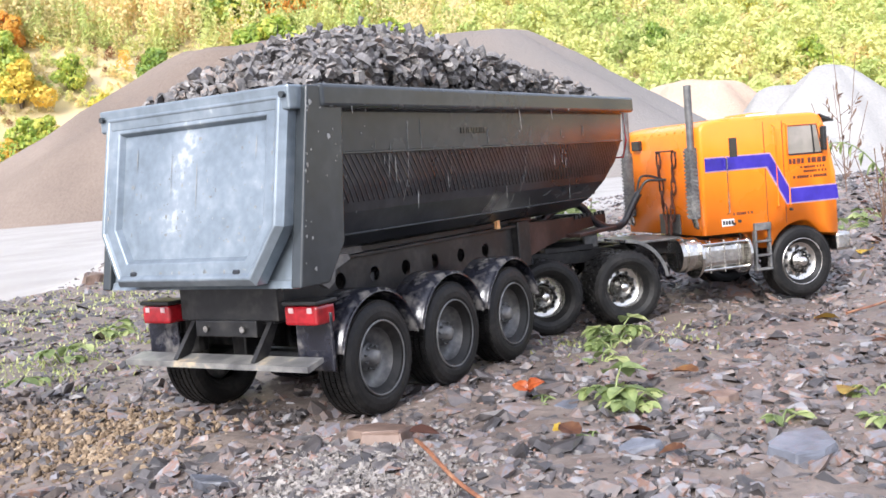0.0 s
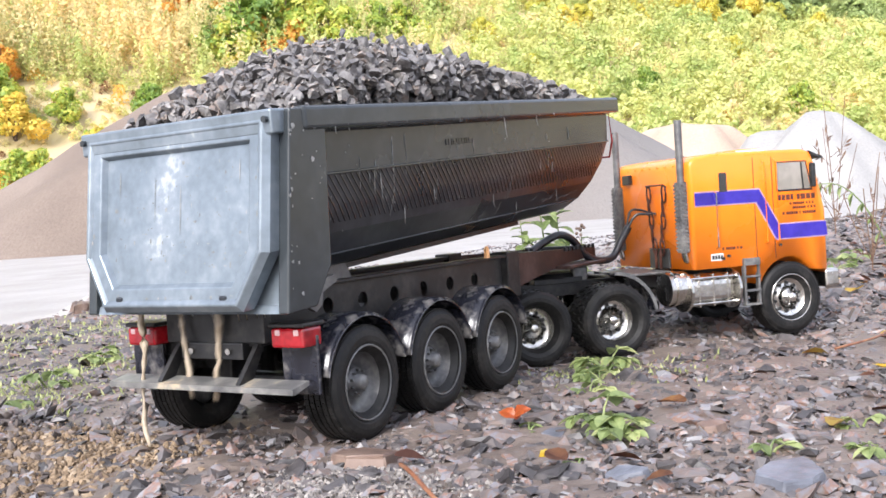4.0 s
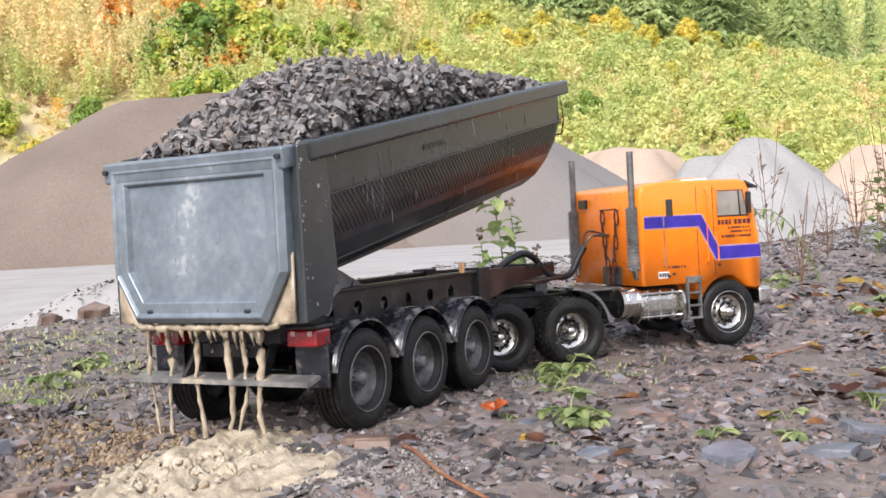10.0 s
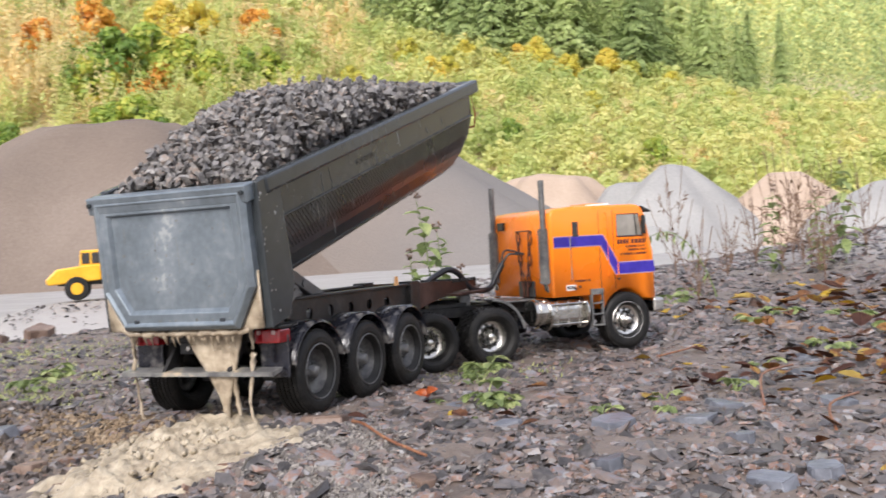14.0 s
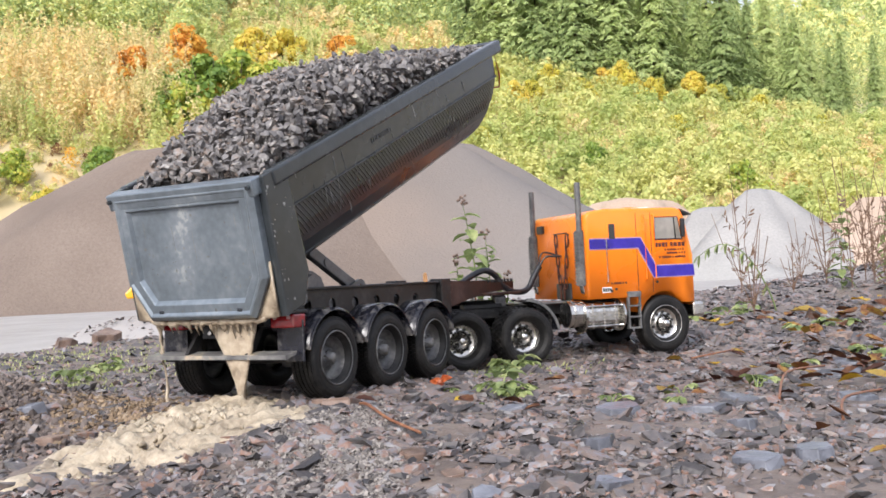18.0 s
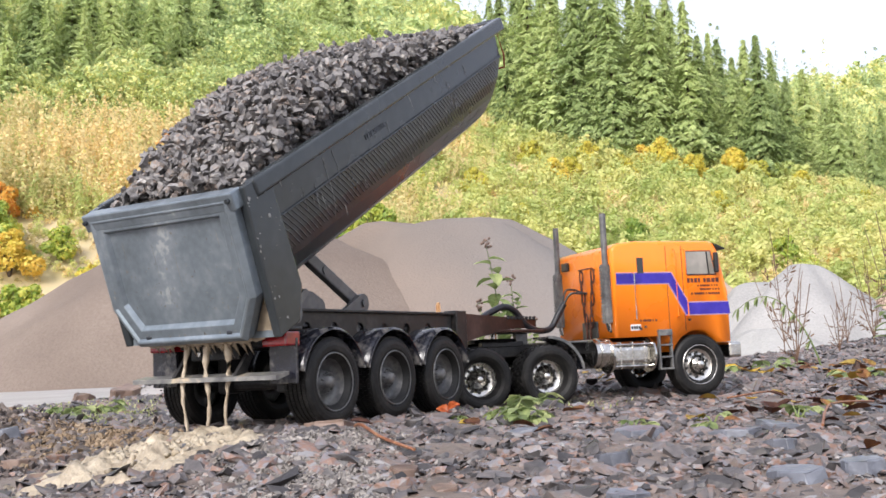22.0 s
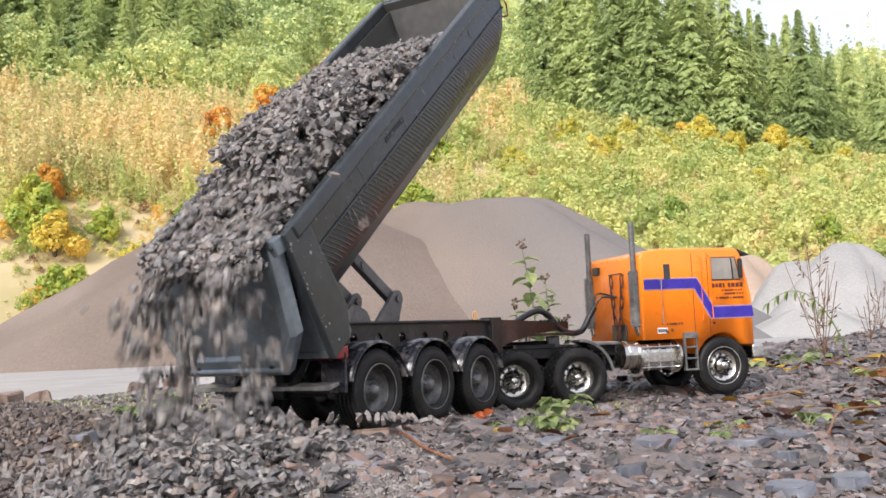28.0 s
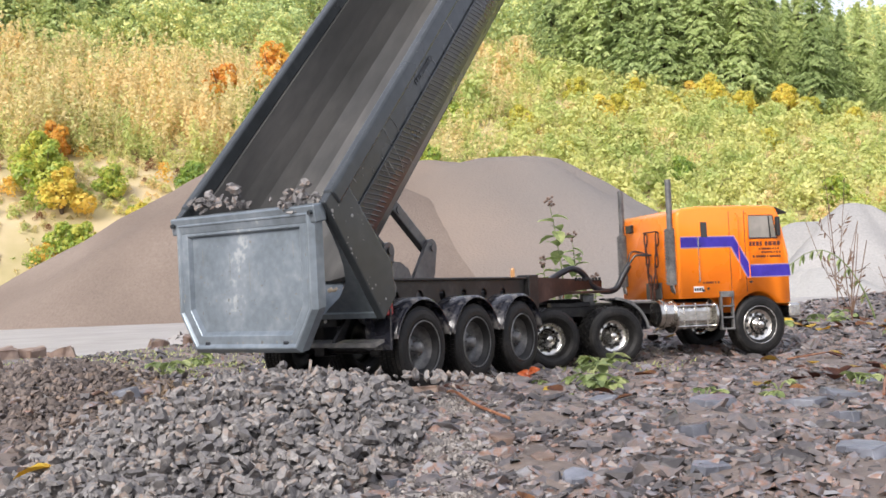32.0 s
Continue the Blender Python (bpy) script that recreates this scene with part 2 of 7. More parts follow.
CLOD = mat("ochre_earth", ((0.2, (0.085, 0.0561, 0.0323)), (0.5, (0.17, 0.119, 0.0723)), (0.75, (0.255, 0.183, 0.111)), (0.9, (0.281, 0.23, 0.17))), 0.75, 0, 50, 4, 0.5, 240, island=0.6, dist=0.001)
DARK_CLOD = mat("dark_earth", ((0.2, (0.05, 0.039, 0.034)), (0.5, (0.1, 0.08, 0.069)), (0.75, (0.155, 0.127, 0.11)), (0.9, (0.2, 0.145, 0.11))), 0.75, 0, 50, 4, 0.5, 240, island=0.6, dist=0.001)
GRIT = mat("grey_grit", ((0.2, (0.102, 0.0901, 0.0816)), (0.5, (0.183, 0.166, 0.151)), (0.8, (0.272, 0.248, 0.225))), 0.65, 0, 60, 4, 0.4, 240, island=0.7, dist=0.001)
LEAF = mat("weed_leaf", ramp3((0.15, 0.2, 0.07), (0.29, 0.36, 0.14), (0.46, 0.5, 0.22)), 0.45, 0, 40, 4, 0.3, 160, random_mix=0.3, island=0.45, dist=0.001, leafy=0.45)
GRASS = mat("pale_grass", ramp3((0.24, 0.28, 0.1), (0.4, 0.44, 0.18), (0.56, 0.56, 0.28)), 0.5, 0, 30, 4, 0.0, island=0.4, leafy=0.4)
DEAD_LEAF = mat("fallen_leaf", ((0.2, (0.09, 0.035, 0.022)), (0.45, (0.17, 0.075, 0.035)), (0.7, (0.3, 0.14, 0.05)), (0.9, (0.42, 0.3, 0.07))), 0.72, 0, 40, 4, 0.3, 160, random_mix=0.9, dist=0.001)
YELLOW_LEAF = mat("yellow_leaf", ramp3((0.45, 0.27, 0.02), (0.62, 0.43, 0.03), (0.7, 0.52, 0.08)), 0.5, 0, 40, 4, 0.2)
ORANGE_FRUIT = mat("orange_leaf", ramp3((0.3, 0.06, 0.02), (0.46, 0.11, 0.03), (0.56, 0.17, 0.05)), 0.4, 0, 60, 4, 0.2)
STEM = mat("dry_stem", ramp3((0.07, 0.035, 0.025), (0.14, 0.08, 0.05), (0.22, 0.15, 0.09)), 0.7, 0, 60, 4, 0.2)
TWIG = mat("red_twig", ramp3((0.12, 0.04, 0.02), (0.21, 0.085, 0.04), (0.3, 0.16, 0.085)), 0.5, 0, 60, 4, 0.2)

PILE_BROWN = mat("brown_gravel_heap", ramp3((0.125, 0.095, 0.075), (0.165, 0.128, 0.102), (0.21, 0.168, 0.138)), 0.85, 0, 0.35, 40, 0.6, 16, dist=0.05)
PILE_GREY = mat("grey_gravel_heap", ramp3((0.15, 0.143, 0.138), (0.18, 0.173, 0.168), (0.215, 0.208, 0.203)), 0.85, 0, 0.22, 60, 0.6, 16, dist=0.05)


def grade_to_brown(m, x0, x1, dark, light):
    """Turns a heap's colour to brown along its length, with a ragged change between the two loads."""
    nt = m.node_tree
    n, l = nt.nodes.new, nt.links.new
    b = [q for q in nt.nodes if q.type == "BSDF_PRINCIPLED"][0]
    tc = [q for q in nt.nodes if q.type == "TEX_COORD"][0]
    sep, no, add, mr, rp, mx = n("ShaderNodeSeparateXYZ"), n("ShaderNodeTexNoise"), n("ShaderNodeMath"), n("ShaderNodeMapRange"), n("ShaderNodeValToRGB"), n("ShaderNodeMix")
    l(tc.outputs["Object"], sep.inputs[0]), l(tc.outputs["Object"], no.inputs["Vector"])
    no.inputs["Scale"].default_value, no.inputs["Detail"].default_value = 0.35, 7
    add.operation = "MULTIPLY_ADD"
    l(no.outputs["Fac"], add.inputs[0]), l(sep.outputs["X"], add.inputs[2])
    add.inputs[1].default_value = 5.0
    mr.inputs["From Min"].default_value, mr.inputs["From Max"].default_value = x0 + 2.5, x1 + 2.5
    l(add.outputs[0], mr.inputs["Value"])
    l(no.outputs["Fac"], rp.inputs[0])
    rp.color_ramp.elements[0].position, rp.color_ramp.elements[0].color = 0.3, (*dark, 1)
    rp.color_ramp.elements[1].position, rp.color_ramp.elements[1].color = 0.7, (*light, 1)
    mx.data_type = "RGBA"
    l(mr.outputs[0], mx.inputs["Factor"]), l(b.inputs["Base Color"].links[0].from_socket, mx.inputs["A"]), l(rp.outputs[0], mx.inputs["B"])
    l(mx.outputs["Result"], b.inputs["Base Color"])


grade_to_brown(PILE_GREY, -7.0, 2.0, (0.14, 0.11, 0.088), (0.19, 0.15, 0.122))
PILE_PALE = mat("grey_sand_heap", ramp3((0.2, 0.195, 0.19), (0.265, 0.26, 0.252), (0.34, 0.33, 0.315)), 0.85, 0, 0.4, 40, 0.6, 14, dist=0.05)
PILE_TAN = mat("tan_sand_heap", ramp3((0.3, 0.225, 0.17), (0.38, 0.29, 0.22), (0.45, 0.355, 0.28)), 0.85, 0, 0.4, 40, 0.6, 14, dist=0.05)
PILE_WHITE = mat("white_sand_heap", ramp3((0.25, 0.245, 0.23), (0.31, 0.305, 0.29), (0.38, 0.37, 0.35)), 0.85, 0, 0.4, 40, 0.6, 14, dist=0.05)
SHRUB_ORANGE = mat("orange_leaves", ((0.2, (0.72, 0.56, 0.12)), (0.5, (0.78, 0.46, 0.09)), (0.8, (0.74, 0.3, 0.07))), 0.55, 0, 0.8, 10, 0, island=0.25, random_mix=0.4, leafy=0.45)
SCRUB_GREEN = mat("green_scrub", ((0.15, (0.282, 0.378, 0.108)), (0.38, (0.451, 0.524, 0.18)), (0.55, (0.639, 0.65, 0.252)), (0.73, (0.752, 0.689, 0.312)), (0.9, (0.733, 0.563, 0.264))), 0.6, 0, 0.4, 5, 0, island=0.08, leafy=0.42)
SCRUB_YELLOW = mat("yellow_scrub", ((0.12, (0.377, 0.424, 0.188)), (0.34, (0.607, 0.562, 0.259)), (0.52, (0.775, 0.657, 0.353)), (0.7, (0.817, 0.604, 0.271)), (0.9, (0.755, 0.424, 0.153))), 0.65, 0, 0.4, 5, 0, island=0.12, leafy=0.42)
SHRUB_GREEN = mat("shrub_leaves", ((0.2, (0.14, 0.24, 0.05)), (0.45, (0.34, 0.45, 0.08)), (0.62, (0.6, 0.6, 0.12)), (0.85, (0.8, 0.62, 0.14))), 0.55, 0, 0.8, 10, 0, island=0.25, random_mix=0.35, leafy=0.42)
SHRUB_GOLD = mat("golden_leaves", ((0.2, (0.46, 0.46, 0.08)), (0.5, (0.72, 0.64, 0.12)), (0.8, (0.74, 0.52, 0.1))), 0.55, 0, 0.8, 10, 0, island=0.25, random_mix=0.5, leafy=0.45)
# needles and forest are paler than real foliage: distance haze put into the colour
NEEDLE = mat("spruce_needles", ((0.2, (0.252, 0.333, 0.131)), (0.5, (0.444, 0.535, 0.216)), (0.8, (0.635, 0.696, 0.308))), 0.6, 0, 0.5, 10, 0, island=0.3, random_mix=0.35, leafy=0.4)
FOREST = mat("far_forest_hazed", ((0.2, (0.3, 0.4, 0.18)), (0.45, (0.52, 0.62, 0.27)), (0.68, (0.76, 0.76, 0.32)), (0.88, (0.86, 0.78, 0.34))), 0.7, 0, 0.03, 30, 0, island=0.5, leafy=0.38)
BARK = mat("bark", ramp3((0.05, 0.035, 0.025), (0.09, 0.065, 0.05), (0.15, 0.12, 0.1)), 0.8, 0, 3, 8, 0.4, 20, dist=0.02)
YELLOW_PAINT = mat("yellow_machine_paint", ramp3((0.62, 0.3, 0.01), (0.72, 0.37, 0.015), (0.8, 0.44, 0.03)), 0.35, 0, 15, 5, 0.05)


def ground_material():
    """Rubble soil near by, grey yard further out, dry grass slope beyond: split by distance from the truck."""
    m = mat("ground", ((0.2, (0.06, 0.045, 0.037)), (0.45, (0.12, 0.094, 0.078)), (0.65, (0.165, 0.132, 0.11)), (0.85, (0.22, 0.17, 0.13))), 0.6, 0, 22, 6, 0.8, 90, dist=0.004, rough_var=0.2)
    nt = m.node_tree
    n, l = nt.nodes.new, nt.links.new
    b = [x for x in nt.nodes if x.type == "BSDF_PRINCIPLED"][0]
    near = b.inputs["Base Color"].links[0].from_socket
    tc = [x for x in nt.nodes if x.type == "TEX_COORD"][0]
    ln = n("ShaderNodeVectorMath")
    ln.operation = "LENGTH"
    l(tc.outputs["Object"], ln.inputs[0])
    last = near
    for lo, hi, scale, dark, light in ((2.2, 3.2, 1.6, (0.27, 0.25, 0.235), (0.36, 0.345, 0.33)), (26, 31, 0.5, (0.34, 0.29, 0.13), (0.54, 0.43, 0.27))):
        no, rp, mr, mx = n("ShaderNodeTexNoise"), n("ShaderNodeValToRGB"), n("ShaderNodeMapRange"), n("ShaderNodeMix")
        no.inputs["Scale"].default_value, no.inputs["Detail"].default_value = scale, 8
        l(tc.outputs["Object"], no.inputs["Vector"]), l(no.outputs["Fac"], rp.inputs[0])
        rp.color_ramp.elements[0].position, rp.color_ramp.elements[0].color = 0.3, (*dark, 1)
        rp.color_ramp.elements[1].position, rp.color_ramp.elements[1].color = 0.7, (*light, 1)
        mr.inputs["From Min"].default_value, mr.inputs["From Max"].default_value = lo, hi
        l(ln.outputs["Value"], mr.inputs["Value"])
        mx.data_type = "RGBA"
        l(mr.outputs[0], mx.inputs["Factor"]), l(last, mx.inputs["A"]), l(rp.outputs[0], mx.inputs["B"])
        last = mx.outputs["Result"]
    l(last, b.inputs["Base Color"])
    return m


GROUND = ground_material()
# ---- small builders ----
def part(name, bm, material, parent=None, label="", smooth=False):
    """Links a bmesh as one mesh object under a thing or a part."""
    me = bpy.data.meshes.new(name)
    bm.to_mesh(me)
    bm.free()
    for mm in (material if isinstance(material, (list, tuple)) else [material]):
        me.materials.append(mm)
    if smooth:
        me.shade_smooth()
    ob = new(name, me)
    ob.parent = parent
    if label:
        ob["label"] = label
    return ob


def shared(name, me, parent, m):
    ob = new(name, me)
    ob.parent = parent
    ob.matrix_basis = m
    return ob


def box(bm, lo, hi, bevel=0.0, segs=2, m=None):
    r = bmesh.ops.create_cube(bm, size=1)
    vs = r["verts"]
    for v in vs:
        v.co = Vector([lo[i] + (v.co[i] + 0.5) * (hi[i] - lo[i]) for i in range(3)])
    if bevel:
        es = list({e for v in vs for e in v.link_edges})
        r = bmesh.ops.bevel(bm, geom=es, offset=bevel, segments=segs, affect="EDGES", profile=0.5, clamp_overlap=True)
        vs = list({v for f in r["faces"] for v in f.verts} | {v for v in vs if v.is_valid})
    if m is not None:
        bmesh.ops.transform(bm, matrix=m, verts=vs)
    return vs


def rod(bm, a, b, r, r2=None, segs=12, caps=True):
    a, b = Vector(a), Vector(b)
    q = (b - a).to_track_quat("Z", "Y").to_matrix().to_4x4()
    return bmesh.ops.create_cone(bm, cap_ends=caps, segments=segs, radius1=r, radius2=r if r2 is None else r2, depth=(b - a).length,
                                 matrix=Matrix.Translation((a + b) / 2) @ q)["verts"]


def tube(bm, pts, radii, segs=8, caps=True):
    """A tube through points, with a radius at each."""
    pts = [Vector(p) for p in pts]
    rings = []
    for i, p in enumerate(pts):
        d = (pts[min(i + 1, len(pts) - 1)] - pts[max(i - 1, 0)]).normalized()
        q = d.to_track_quat("Z", "Y")
        r = radii[i] if isinstance(radii, (list, tuple)) else radii
        rings.append([bm.verts.new(p + q @ Vector((r * math.cos(k * math.tau / segs), r * math.sin(k * math.tau / segs), 0))) for k in range(segs)])
    for a, b in zip(rings, rings[1:]):
        for k in range(segs):
            bm.faces.new((a[k], a[(k + 1) % segs], b[(k + 1) % segs], b[k]))
    if caps:
        bm.faces.new(rings[0][::-1])
        bm.faces.new(rings[-1])


def spline(pts, n):
    """A smooth line through points."""
    pts = [Vector(p) for p in pts]
    out = []
    for i in range(len(pts) - 1):
        p0, p1, p2, p3 = pts[max(i - 1, 0)], pts[i], pts[i + 1], pts[min(i + 2, len(pts) - 1)]
        for k in range(n):
            t = k / n
            out.append(0.5 * (2 * p1 + (p2 - p0) * t + (2 * p0 - 5 * p1 + 4 * p2 - p3) * t * t + (3 * p1 - p0 - 3 * p2 + p3) * t ** 3))
    return out + [pts[-1]]


def extrude_profile(bm, pts, y0, y1):
    """A closed outline in x and z, pulled from y0 to y1."""
    a = [bm.verts.new((x, y0, z)) for x, z in pts]
    b = [bm.verts.new((x, y1, z)) for x, z in pts]
    n = len(pts)
    fs = [bm.faces.new(a), bm.faces.new(b[::-1])]
    for k in range(n):
        fs.append(bm.faces.new((a[k], b[k], b[(k + 1) % n], a[(k + 1) % n])))
    bmesh.ops.recalc_face_normals(bm, faces=fs)
    return a + b


def lathe(bm, rings, segs=32, close_end=False):
    """A body of revolution round y: rings of (y, radius)."""
    loops = []
    for y, r in rings:
        loops.append([bm.verts.new((r * math.cos(k * math.tau / segs), y, r * math.sin(k * math.tau / segs))) for k in range(segs)])
    for a, b in zip(loops, loops[1:]):
        for k in range(segs):
            bm.faces.new((a[k], b[k], b[(k + 1) % segs], a[(k + 1) % segs]))
    if close_end:
        bm.faces.new(loops[-1][::-1])
    bmesh.ops.recalc_face_normals(bm, faces=bm.faces)


def ss(a, b, x):
    t = min(1.0, max(0.0, (x - a) / (b - a)))
    return t * t * (3 - 2 * t)


def lerp_list(x, xs, ys):
    return float(np.interp(x, xs, ys))
# ---- ground: one sheet from the tipping place to the far hills ----
AZ = [-60, -20, 0, 5, 14, 26, 36, 47, 60, 100]


def gz(x, y):
    """Height of the ground."""
    r, a = math.hypot(x, y), math.degrees(math.atan2(y, x))
    z = -0.05 * max(0.0, -y - 0.08) - 0.13 * max(0.0, min(-x - 0.1, 1.2))
    z = max(z, -0.16)
    z += 0.26 * ss(1.2, 4.2, x) * ss(0.75, -1.3, y) * ss(14, 6, r)
    z += 0.05 * math.exp(-((x + 0.2) / 0.12) ** 2 - ((y - 0.35) / 0.11) ** 2) + 0.012 * math.exp(-((x + 0.18) / 0.08) ** 2 - ((y + 0.08) / 0.07) ** 2)
    z -= 0.0135 * math.exp(-((x - 0.41) / 0.13) ** 2 - ((y - 0.03) / 0.13) ** 2) + 0.007 * math.exp(-((x - 0.64) / 0.1) ** 2 - ((y + 0.13) / 0.1) ** 2)
    north = ss(1.15, 2.4, y - 0.12 * x)
    yard = -0.23
    z = z + (yard - z) * max(north, ss(5, 11, r))
    z += max(0.0, 0.01 - z) * math.exp(-(((x - 2.95) ** 2 + (y - 2.95) ** 2) / 0.5) ** 2)
    if r > 34 and -100 < a < 130:
        side = ss(-75, -25, a) * ss(115, 75, a)
        z58 = lerp_list(a, AZ, [2, 3.5, 5.0, 6.2, 9.4, 11.8, 13.5, 14.5, 15, 12])
        z140 = lerp_list(a, AZ, [8, 14, 19, 21, 25, 36, 51, 56, 58, 46])
        z300 = lerp_list(a, AZ, [30, 54, 66, 68, 70, 84, 118, 132, 134, 105])
        h = yard + (z58 - yard) * ss(34, 42, r) * min(1.0, (r - 34) / 24) if r < 58 else z58 + (z140 - z58) * (r - 58) / 82 if r < 140 else z140 + (z300 - z140) * min(1.0, (r - 140) / 160)
        z = z + (h - z) * side
    if r > 0.2:
        k = 0.012 * ss(0.3, 1.0, r) + 0.5 * ss(30, 60, r) + 5 * ss(90, 260, r)
        z += k * noise.noise(Vector((x, y, 0)) / (0.35 + 8 * ss(30, 60, r) + 30 * ss(90, 260, r)))
    else:
        z += 0
    return z


def make_ground():
    segs, rings = 200, 150
    verts, faces = [(0.0, 0.0, gz(0, 0))], []
    for k in range(rings):
        r = 0.025 * (900 / 0.025) ** (k / (rings - 1))
        for j in range(segs):
            a = j * math.tau / segs
            x, y = r * math.cos(a), r * math.sin(a)
            lump = 0.004 * noise.fractal(Vector((x * 14, y * 14, 3)), 0.8, 2, 4) * ss(6, 2, r)
            verts.append((x, y, gz(x, y) + lump))
    for j in range(segs):
        faces.append((0, 1 + j, 1 + (j + 1) % segs))
    for k in range(rings - 1):
        for j in range(segs):
            p, q = 1 + k * segs, 1 + (k + 1) * segs
            faces.append((p + j, q + j, q + (j + 1) % segs, p + (j + 1) % segs))
    me = bpy.data.meshes.new("ground")
    me.from_pydata(verts, [], faces)
    me.materials.append(GROUND)
    me.shade_smooth()
    return tagged(new("ground", me), "slate rubble tipping ground running out to a grey quarry yard", "ground", kind="structure")


make_ground()


def heap(name, label, material, az, r, wide, deep, top, turn=0.0, flat=0.0, seed=0):
    """A heap of loose gravel: a cone with slumped flanks, wide across the view."""
    cx, cy = r * math.cos(radians(az)), r * math.sin(radians(az))
    base = gz(cx, cy) - 0.25
    bm = bmesh.new()
    n, m = 64, 22
    loops = []
    for k in range(m + 1):
        u = k / m
        loop = []
        for j in range(n):
            t = j * math.tau / n
            lobe = 1 + 0.09 * math.sin(3 * t + seed) + 0.06 * math.sin(7 * t + 2 * seed)
            px, py = u * wide * lobe * math.cos(t), u * deep * lobe * math.sin(t)
            h = max(0.0, 1 - u) if u > flat else 1 - flat * (0.85 + 0.15 * (u / flat) ** 2)
            h = h / (1 - flat * 0.85) if flat else h
            h = min(h, 1.0) - 0.05 * math.exp(-((u / 0.12) ** 2))
            z = top * h + 0.05 * top * (noise.noise(Vector((px * 0.5, py * 0.5, seed))) + 0.5 * noise.noise(Vector((px * 1.3, py * 1.3, seed)))) * (1 - u)
            loop.append(bm.verts.new((px, py, z)))
        loops.append(loop)
    for a, b in zip(loops, loops[1:]):
        for j in range(n):
            bm.faces.new((a[j], b[j], b[(j + 1) % n], a[(j + 1) % n]))
    bmesh.ops.remove_doubles(bm, verts=bm.verts, dist=0.001)
    bmesh.ops.recalc_face_normals(bm, faces=bm.faces)
    ob = part(name, bm, material, None, "", True)
    ob.matrix_world = pose(cx, cy, base, 0, 0, az + 90 + turn)
    return tagged(ob, label, "gravel heap", "gravel heaps in the yard")


def elev(e, r):
    return r * math.tan(radians(e)) + 0.1


heap("gravel_heap", "large brown gravel heap in the quarry yard", PILE_BROWN, 42.3, 25.5, 8.4, 6.0, 4.3, 0, 0.2, 1)
heap("gravel_heap", "long grey-brown gravel heap with a rounded top", PILE_GREY, 31.2, 26.5, 9.2, 5.4, 4.3, 0, 0.24, 2.2)
heap("gravel_heap", "low tan gravel heap behind the others", PILE_TAN, 17.9, 33, 4.6, 3.6, 2.92, 0, 0.3, 3)
heap("gravel_heap", "pale grey sand heap with a steep flank", PILE_PALE, 10.9, 30, 3.6, 3.6, 2.82, 0, 0.12, 4)
heap("gravel_heap", "lower shoulder of the pale sand heap", PILE_PALE, 13.2, 30.6, 2.6, 2.6, 2.35, 0, 0.3, 4.6)
heap("gravel_heap", "tan sand heap in the quarry yard", PILE_TAN, 5.0, 31, 3.4, 3.0, 2.43, 0, 0.12, 5)
heap("gravel_heap", "pale sand heap at the end of the row", PILE_PALE, -0.6, 30, 3.9, 3.0, 1.95, 0, 0.12, 6)
heap("gravel_heap", "low white lobe of sand before the grey heap", PILE_WHITE, 12.8, 26, 2.3, 2.2, 0.95, 0, 0.2, 8)
heap("gravel_heap", "small pale sand heap far along the yard", PILE_PALE, -7.0, 31, 3.2, 3.0, 1.3, 0, 0.2, 7)


# ---- plants on the hillside ----
def leaf(v, f, rng, c, out, s):
    """One leaf triangle at c, facing about the way out points."""
    out = out + rng.normal(size=3) * 0.5
    out /= np.linalg.norm(out) + 1e-6
    a = np.cross(out, rng.normal(size=3))
    a /= np.linalg.norm(a) + 1e-6
    b = np.cross(out, a)
    i = len(v)
    v += [tuple(c + a * s * 1.1), tuple(c + b * s * 0.8 - a * s * 0.5), tuple(c - b * s * 0.8 - a * s * 0.7)]
    f.append((i, i + 1, i + 2))


def leaf_cloud(rng, count, size, spread, lift=0.0, shape=0.5):
    """Leaves over the outside of several overlapping lobes of uneven size."""
    v, f = [], []
    lobes = []
    for k in range(9):
        t, h = k * 2.4 + shape, (k + 0.5) / 9
        rr = spread * (0.62 - 0.3 * h) * rng.uniform(0.6, 1.15)
        far = spread * (0.95 - 0.75 * h) * rng.uniform(0.5, 1.1)
        lobes.append((np.array([far * math.cos(t), far * math.sin(t), spread * (0.35 + (1.25 + lift) * h)]), rr))
    for k in range(count):
        mid, rr = lobes[k % 9]
        d = rng.normal(size=3)
        d /= np.linalg.norm(d) + 1e-6
        c = mid + d * rr * rng.uniform(0.72, 1.08) * np.array([1, 1, 0.8])
        c[2] = max(c[2], 0.02 + 0.1 * spread * rng.random())
        leaf(v, f, rng, c, d + np.array([0, 0, 0.35]), size * (0.6 + 0.8 * rng.random()))
    return np.array(v), f


def scatter_stuff(name, label, category, material, protos, places):
    """Many plants joined into one object."""
    vs, fs, n = [], [], 0
    for k, (x, y, z, s, turn) in enumerate(places):
        pv, pf = protos[k % len(protos)]
        c, q = math.cos(turn), math.sin(turn)
        w = pv * s
        w = np.stack([w[:, 0] * c - w[:, 1] * q + x, w[:, 0] * q + w[:, 1] * c + y, w[:, 2] + z], 1)
        vs.append(w)
        fs.append(np.array(pf) + n)
        n += len(w)
    me = bpy.data.meshes.new(name)
    me.from_pydata(np.concatenate(vs).tolist(), [], np.concatenate(fs).tolist())
    me.materials.append(material)
    return tagged(new(name, me), label, category, kind="stuff")


rng = np.random.default_rng(5)
BUSH = [leaf_cloud(rng, 270, 0.055, 0.5, 0.1 * k, k) for k in range(6)]
LOW_BUSH = [leaf_cloud(rng, 110, 0.085, 0.5, 0.1 * k, k) for k in range(4)]


